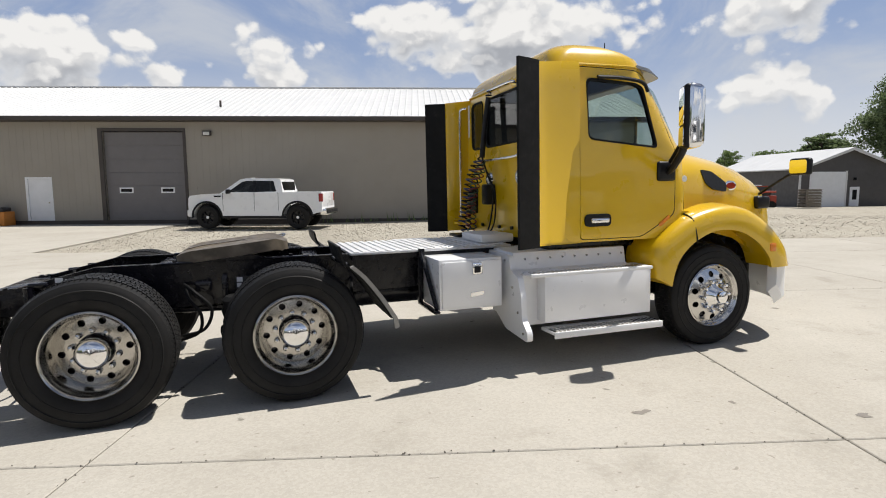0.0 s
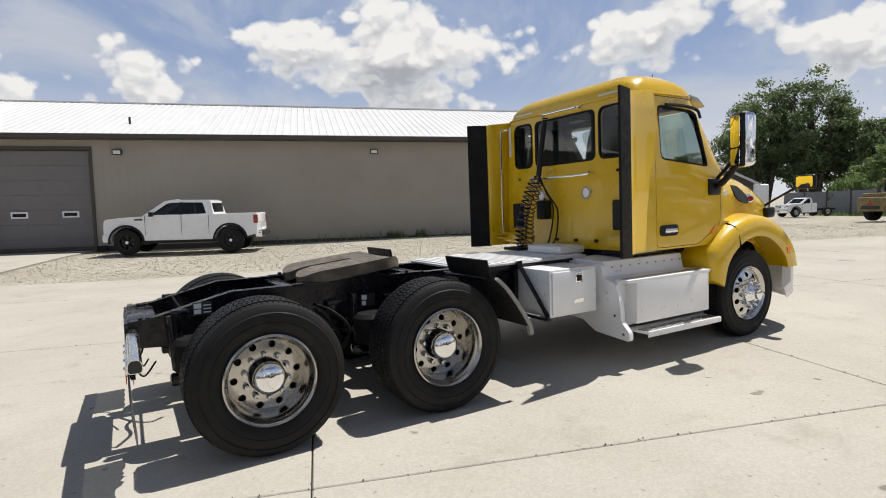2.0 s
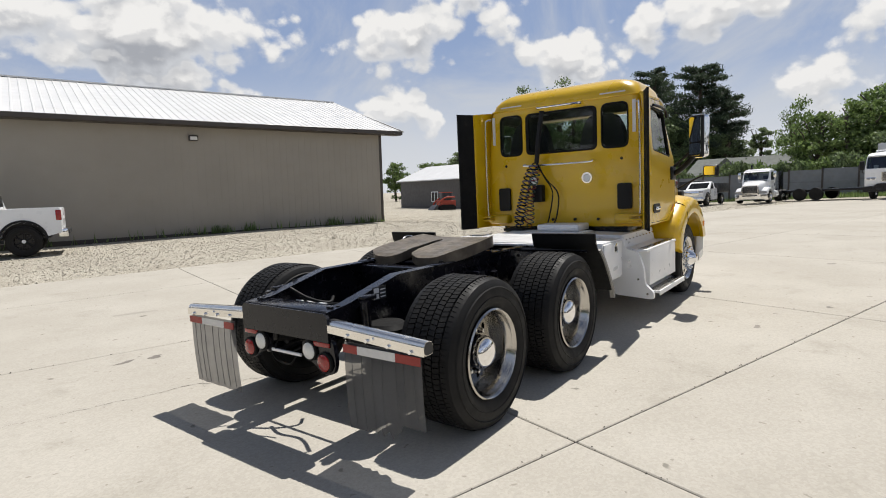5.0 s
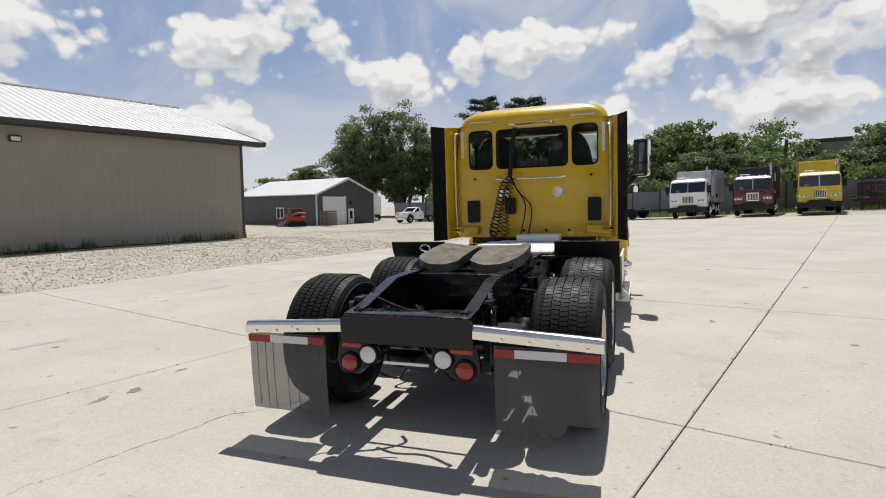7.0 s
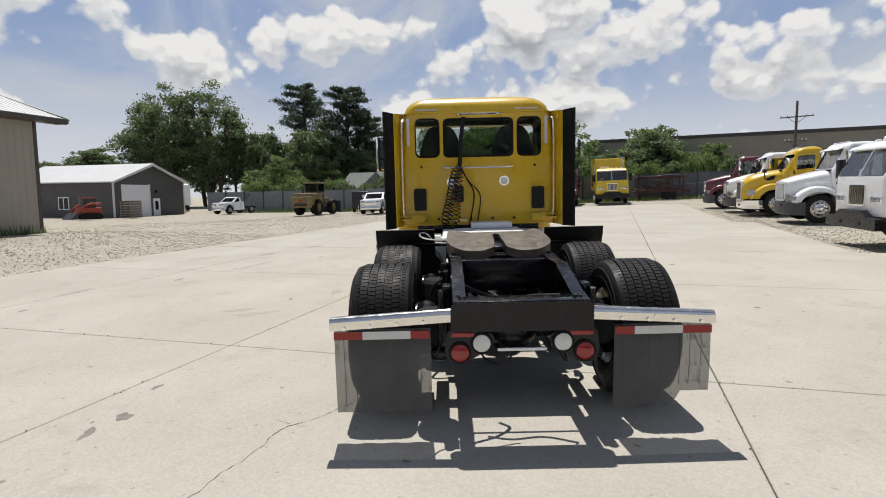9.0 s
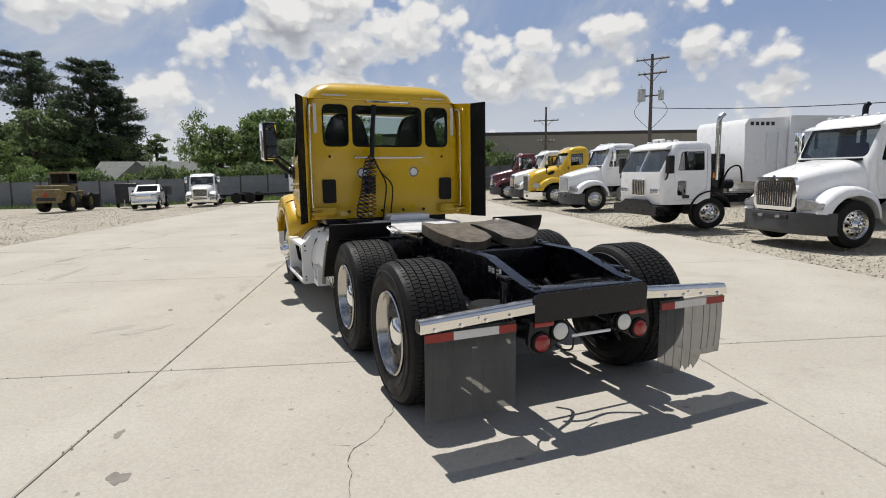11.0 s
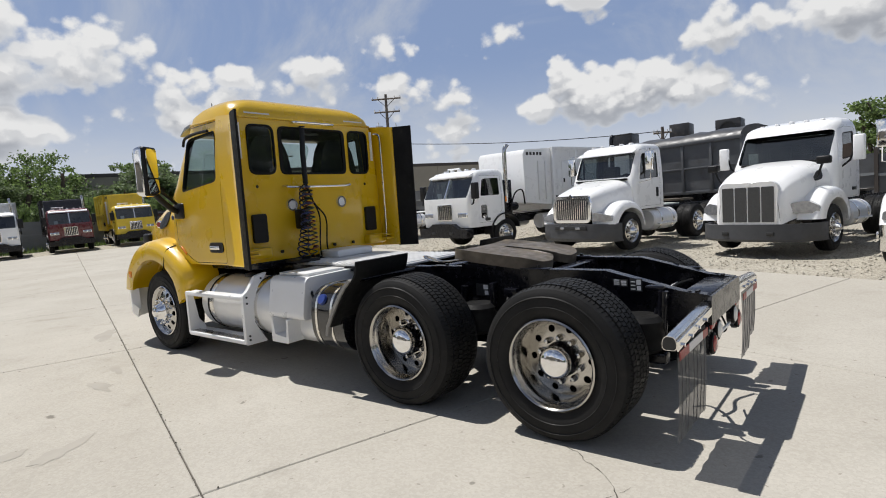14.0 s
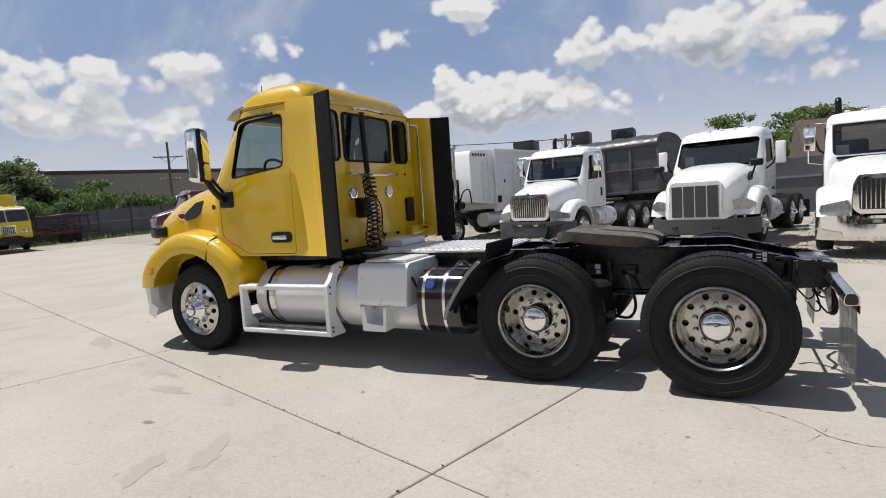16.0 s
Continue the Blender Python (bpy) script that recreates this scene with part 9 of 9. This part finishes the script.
for src, x, y, turn, wide, tall in (
        (dark, 82.8, 28.5, 1.0, 0.9, 1.0), (dark, 84.5, 24.5, 2.2, 0.9, 0.85), (dark, 86.0, 12.5, 3.0, 0.9, 0.7), (dark, 88, 31, 0.4, 1.0, 0.95), (bush, 64.1, 20.7, 0.3, 0.72, 0.74), (slim, 90.9, 8.8, 2.0, 0.8, 0.68), (airy, 74.3, 2.6, 1.2, 0.75, 1.17),
        (bush, 62.7, -7.1, 1.4, 1.0, 1.12), (bush, 63.8, -10.3, 2.8, 0.7, 0.95), (bush, 66.5, 0.8, 3.6, 0.9, 0.95), (airy, 74.6, -22.7, 3.0, 0.6, 0.86), (bush, 71.6, -25.8, 5.0, 0.9, 1.04), (bush, 63.2, -25.9, 0.5, 0.95, 0.93), (bush, 54.4, -27.4, 4.2, 0.65, 0.62), (bush, 57.5, -25.5, 2.4, 0.6, 0.55),
        (slim, 70.0, 47.0, 1.0, 1.35, 0.57), (bush, 67.9, 52.3, 2.0, 0.8, 0.70), (bush, 74.7, 66.1, 0.9, 0.75, 0.8), (dark, 80.9, 53.6, 1.7, 1.0, 0.73), (dark, 84.5, 57.5, 4.1, 1.0, 0.70), (bush, 86, 64, 3.3, 0.9, 0.8), (slim, 74.5, 72.0, 0.2, 0.8, 0.42),
        (bush, -2.0, -86.5, 0.4, 1.4, 1.3), (bush, -9.9, -96.1, 2.0, 1.4, 1.4), (bush, -10.8, -85.2, 3.0, 1.5, 1.28), (bush, -16.0, -88.0, 1.0, 1.4, 1.2), (bush, -20.5, -86.0, 2.2, 1.4, 1.15), (airy, 79, -6.0, 2.0, 1.0, 0.9), (dark, 60.0, -23.6, 0.9, 0.92, 0.67), (dark, 58.2, -20.9, 2.3, 0.75, 0.5), (bush, 58.1, -26.2, 3.9, 0.85, 0.55), (airy, 58.2, -14.3, 0.6, 0.95, 0.9), (dark, 57.5, -10.5, 4.0, 0.7, 0.5), (dark, 56.9, -7.0, 5.5, 0.75, 0.55), (dark, 57.5, -17.6, 1.4, 0.75, 0.45), (bush, 66.0, -5.0, 0.7, 1.05, 1.15), (bush, 67.5, -12.0, 1.9, 1.0, 0.98), (bush, 68.0, -18.5, 3.1, 0.95, 0.85), (bush, 69.5, -22.0, 4.4, 0.9, 0.68),
        (dark, 86.0, 39.0, 2.9, 1.1, 0.9), (dark, 85.5, 20.5, 0.8, 1.0, 0.9), (dark, 80.5, 17.6, 2.6, 0.9, 0.95), (dark, 82.0, 13.2, 5.1, 0.85, 0.75), (bush, 76.0, 27.0, 1.1, 0.9, 0.6), (bush, 76.5, 17.0, 3.7, 0.9, 0.6)):
    copy_thing(src, place(x, y, turn, wide, tall))
# unseen row added behind the camera to darken reflections in mirrors and chrome
for k in range(11):
    copy_thing(dark, place(-52 + 5 * math.sin(k * 1.7), -52 + 10 * k, k * 1.3, 1.5, 1.1 + 0.15 * math.sin(k)))
pine(5, 19.7, 5.0, "tall ragged white pine with a flat open top", place(88.7, 23.4), 0.60, 22)
pine(6, 18.1, 5.2, "tall dark pine with long level limbs", place(82.8, 15.4), 0.22, 44)
pine(7, 14.6, 3.4, "dark pine behind the house", place(85.5, 12.6), 0.25, 24)

# low shrubs along the fence
def shrub(seed, material):
    r = thing("shrub", "low leafy shrub growing over the fence", "shrub", "shrubs along the fence")
    part("stem", tube(B(), [(0, 0, -0.2), (0.1, 0.1, 0.9)], 0.05, 6), BARK, r)
    cr = new("foliage", crown_mesh(seed, 1.7, 1.15, 0.0, 0.2, 2200, material, 30))
    cr.parent = r
    tagged(cr, kind="stuff")
    return r


sh1, sh2 = shrub(21, LEAF_B), shrub(22, LEAF_A)
rng = random.Random(8)
first_s = True
for k in range(26):
    v = -20 + k * 2.3 + rng.uniform(-0.8, 0.8)
    p = yard(50.3 + rng.uniform(-0.6, 1.2), v)
    m = Matrix.Translation((p.x, p.y, gz(p.x, p.y))) @ Matrix.Rotation(rng.uniform(0, 6), 4, "Z") @ Matrix.Diagonal((1, 1, rng.uniform(1.15, 1.45), 1))
    if k == 0:
        sh1.matrix_basis = m
    elif k == 1:
        sh2.matrix_basis = m
    else:
        copy_thing(sh1 if k % 2 else sh2, m)

# grass strip along the fence and by the sheds
def tuft_field(name, spots, label, seed, height=0.28):
    nrng = np.random.default_rng(seed)
    pts = []
    for u0, u1, v0, v1, n in spots:
        us, vs = nrng.uniform(u0, u1, n), nrng.uniform(v0, v1, n)
        for u, v in zip(us, vs):
            p = yard(u, v)
            pts.append((p.x, p.y, gz(p.x, p.y) - 0.03))
    p = np.array(pts)
    n = len(p)
    a = nrng.uniform(0, 6.28, n)
    d = np.stack([np.cos(a), np.sin(a), np.zeros(n)], 1)
    h = height * nrng.uniform(0.4, 1.3, (n, 1))
    lean = nrng.normal(size=(n, 3)) * 0.06
    top = p + np.concatenate([lean[:, :2], h], 1)
    tri = np.stack([p - d * 0.03, p + d * 0.03, top], 1).reshape(-1, 3)
    me = bpy.data.meshes.new(name)
    me.from_pydata(tri.tolist(), [], np.arange(n * 3).reshape(-1, 3).tolist())
    me.materials.append(LEAF_B)
    tagged(new(name, me), label, "grass", kind="stuff")


tuft_field("grass", [(46.6, 48.0, -26, 38, 4500), (44, 48, 8, 14, 900), (48.4, 58, -28, 40, 5000)], "rough green grass along the fence", 4, 0.4)
tuft_field("weeds", [(4.2, 4.9, 20.85, 21.1, 60), (5.6, 6.1, 20.9, 21.1, 40), (9.6, 10.2, 20.8, 21.1, 60), (11, 12.7, 20.8, 21.1, 50), (-3, 12, 20.95, 21.1, 120)], "small weeds along the foot of the shop wall", 5, 0.35)

# ---- concrete slabs, each its own piece ----
pavement = thing("pavement", "pale weathered concrete yard of large square slabs", "concrete yard", kind="structure")
SA = radians(-17.2)
SU, SV = Vector((math.cos(SA), math.sin(SA), 0)), Vector((-math.sin(SA), math.cos(SA), 0))
CROSS = Vector((1.43, 2.73, 0))       # a crossing of two joints
PU, PV = 4.5, 4.61                     # spacing of the joints


def spot(a, b):
    return CROSS + SU * a + SV * b


def slab(u0, u1, v0, v1):
    bm = B()
    g = 0.005
    u0, u1, v0, v1 = u0 + g, u1 - g, v0 + g, v1 - g
    us = [u0, u0 + 0.007] + [u0 + (u1 - u0) * i / 4 for i in (1, 2, 3)] + [u1 - 0.007, u1]
    vs = [v0, v0 + 0.007] + [v0 + (v1 - v0) * i / 4 for i in (1, 2, 3)] + [v1 - 0.007, v1]
    c = spot((u0 + u1) / 2, (v0 + v1) / 2)
    c.z = gz(c.x, c.y)
    grid = []
    for u in us:
        row = []
        for v in vs:
            p = spot(u, v)
            edge = u in (u0, u1) or v in (v0, v1)
            row.append(bm.verts.new((p.x - c.x, p.y - c.y, gz(p.x, p.y) - c.z - (0.006 if edge else 0))))
        grid.append(row)
    for r0, r1 in zip(grid, grid[1:]):
        for a, b, cc, d in zip(r0, r0[1:], r1[1:], r1):
            bm.faces.new((a, d, cc, b))
    rim = [e for e in bm.edges if e.is_boundary]
    ex = bmesh.ops.extrude_edge_only(bm, edges=rim)
    for v in ex["geom"]:
        if isinstance(v, bmesh.types.BMVert):
            v.co.z -= 0.045
    ob = part("slab", bm, CONCRETE, pavement, at=Matrix.Translation(c), angle=2)
    return ob


def yard_edge(i):
    """The gravel side of the yard comes in a little towards the far end."""
    return -2 * PV if i < 2 else -8.7 if i < 4 else -7.95


for i in range(-11, 8):
    for j in range(-2, 2):
        v0, v1 = j * PV, (j + 1) * PV
        if j == 1:
            v1 = 7.75
        if j == -2:
            v0 = yard_edge(i)
        slab(i * PU, (i + 1) * PU, v0, v1)
# apron to the overhead door
for i in range(-9, -2):
    for j in range(2):
        slab(i * PU, (i + 1) * PU, 7.75 + j * 5.4, 7.75 + (j + 1) * 5.4)
bm = B()
for us, vs in (((-11 * PU, 2 * PU), (-2 * PV, 7.75)), ((2 * PU, 4 * PU), (yard_edge(2), 7.75)), ((4 * PU, 8 * PU), (yard_edge(4), 7.75)), ((-9 * PU, -2 * PU), (7.75, 18.5))):
    n, m = 30, 12
    grid = [[None] * (m + 1) for _ in range(n + 1)]
    for a in range(n + 1):
        for b in range(m + 1):
            p = spot(us[0] + (us[1] - us[0]) * a / n, vs[0] + (vs[1] - vs[0]) * b / m)
            grid[a][b] = bm.verts.new((p.x, p.y, gz(p.x, p.y) - 0.022))
    for a in range(n):
        for b in range(m):
            bm.faces.new((grid[a][b], grid[a + 1][b], grid[a + 1][b + 1], grid[a][b + 1]))
tagged(part("joint_bed", bm, JOINT), "dark dirt in the joints of the slabs", "joint", kind="structure")

# ---- wear on the yard: cracks, oil spots, tyre scuffs, loose stones ----
def over(x, y, lift=0.002):
    return Vector((x, y, gz(x, y) + lift))


def crack(seed, start, turn, length, width, name="crack"):
    """A thin wandering crack, drawn as a dark ribbon that narrows to its end."""
    rng = random.Random(seed)
    p, a = Vector(start), radians(turn)
    n = int(length / 0.035)
    left, right = [], []
    for i in range(n + 1):
        w = width * (0.15 + 0.85 * rng.random() ** 2) * (1 - 0.7 * i / n)
        side = Vector((-math.sin(a), math.cos(a)))
        left.append(over(*(p + side * w)))
        right.append(over(*(p - side * w)))
        a += rng.uniform(-0.75, 0.75)
        a += (radians(turn) - a) * 0.3
        p = p + Vector((math.cos(a), math.sin(a))) * 0.035
    bm = B()
    loft(bm, [left, right], close=False, cap=False)
    return part(name, bm, JOINT, pavement)


def blot(seed, x, y, r, stretch, turn, material, name="oil_spot"):
    """An irregular flat stain with a ragged rim."""
    rng = random.Random(seed)
    k = 26
    ph = [rng.uniform(0, 6.28) for _ in range(4)]
    rim = []
    for i in range(k):
        a = 2 * math.pi * i / k
        q = r * (1 + 0.28 * math.sin(2 * a + ph[0]) + 0.18 * math.sin(3 * a + ph[1]) + 0.12 * math.sin(7 * a + ph[2]) + rng.uniform(-0.08, 0.08))
        c, s = math.cos(a) * q * stretch, math.sin(a) * q
        rim.append(over(x + c * math.cos(turn) - s * math.sin(turn), y + c * math.sin(turn) + s * math.cos(turn)))
    bm = B()
    bm.faces.new([bm.verts.new(p) for p in rim])
    return part(name, bm, material, pavement)


crack(1, (-0.05, 1.15), 157.5, 2.2, 0.006)
crack(3, (-0.60, 1.42), 70, 0.35, 0.003)
crack(7, (7.6, 6.2), 95, 1.5, 0.004)
crack(8, (9.5, 3.4), 15, 1.8, 0.004)
for i, (x, y, r, st) in enumerate(((-0.36, 2.81, 0.05, 1.4), (-0.62, 2.90, 0.04, 1.9), (-0.45, 2.98, 0.012, 1.2), (0.24, 2.88, 0.03, 1.6), (3.51, -2.22, 0.035, 1.6), (4.21, -2.31, 0.02, 1.2), (4.81, -2.80, 0.03, 1.8), (5.9, 5.4, 0.05, 2.2),
                                   (9.8, 5.0, 0.07, 3.0), (6.4, -3.9, 0.05, 1.8), (8.6, -2.7, 0.05, 2.0), (11.5, 4.2, 0.09, 2.4), (13.5, 1.6, 0.08, 2.2), (3.4, 6.4, 0.04, 1.7))):
    blot(i, x, y, r, st, UA + 0.3 * math.sin(i * 2.1), STAIN)
for i, (x, y, r, st, tn) in enumerate(((2.93, 2.97, 0.085, 2.5, 2.2), (3.16, 3.28, 0.085, 1.9, 2.1), (4.38, 2.20, 0.06, 4.2, 0.1), (4.85, 1.86, 0.05, 3.6, -0.3), (4.79, 6.63, 0.08, 3.5, -0.2), (0.64, 5.48, 0.08, 3.0, -0.4), (7.05, 1.15, 0.10, 4.5, -0.6), (7.6, 4.6, 0.10, 5.5, -0.2), (9.0, 6.4, 0.13, 5.0, -0.3))):
    blot(40 + i, x, y, r, st, tn, SCUFF, "tyre_scuff")

# dirt and tiny weeds caught in the open joints
nrng = np.random.default_rng(12)
rows = []
for k in range(900):
    if k % 2:
        p = spot(PU * int(nrng.integers(-2, 4)) + nrng.normal() * 0.012, nrng.uniform(-7, 7))
    else:
        p = spot(nrng.uniform(-6, 14), PV * int(nrng.integers(-1, 2)) + nrng.normal() * 0.012)
    rows.append((p.x, p.y, gz(p.x, p.y) + 0.004))


def pebbles(name, pts, sizes, rng, material, label):
    """Small angular stones as one scatter."""
    pts = np.asarray(pts)
    n = len(pts)
    base = np.array([[1, 0, 0], [0, 1, 0], [-1, 0, 0], [0, -1, 0], [0, 0, 1], [0, 0, -1]], float)
    off = base[None] * sizes[:, None, None] * rng.uniform(0.55, 1.25, (n, 6, 1)) * np.array([1, 1, 0.7])
    ang = rng.uniform(0, 6.28, n)
    c, s = np.cos(ang)[:, None], np.sin(ang)[:, None]
    x, y = off[:, :, 0] * c - off[:, :, 1] * s, off[:, :, 0] * s + off[:, :, 1] * c
    co = np.stack([x, y, off[:, :, 2]], 2) + pts[:, None, :]
    tri = np.array([[0, 1, 4], [1, 2, 4], [2, 3, 4], [3, 0, 4], [1, 0, 5], [2, 1, 5], [3, 2, 5], [0, 3, 5]])
    faces = (tri[None] + (np.arange(n) * 6)[:, None, None]).reshape(-1, 3)
    me = bpy.data.meshes.new(name)
    me.from_pydata(co.reshape(-1, 3).tolist(), [], faces.tolist())
    me.materials.append(material)
    return tagged(new(name, me), label, "gravel", kind="stuff")


pebbles("joint_grit", rows, nrng.uniform(0.003, 0.009, len(rows)), nrng, JOINT, "dark grit caught in the joints of the slabs")
rows = []
for u0, u1, v0, v1, n in ((-20, 14, 10.4, 21.0, 15000), (-2, 30, -16, -6.2, 15000), (12, 40, 10.4, 24, 5000), (-20, 30, 9.4, 10.6, 1500), (-2, 30, -6.6, -5.6, 1800)):
    for u, v in zip(nrng.uniform(u0, u1, n), nrng.uniform(v0, v1, n)):
        p = yard(u, v)
        rows.append((p.x, p.y, gz(p.x, p.y) - 0.05))
pebbles("loose_gravel", rows, nrng.gamma(3.0, 0.0045, len(rows)) + 0.008, nrng, PEBBLE, "loose pale limestone gravel beside the concrete")
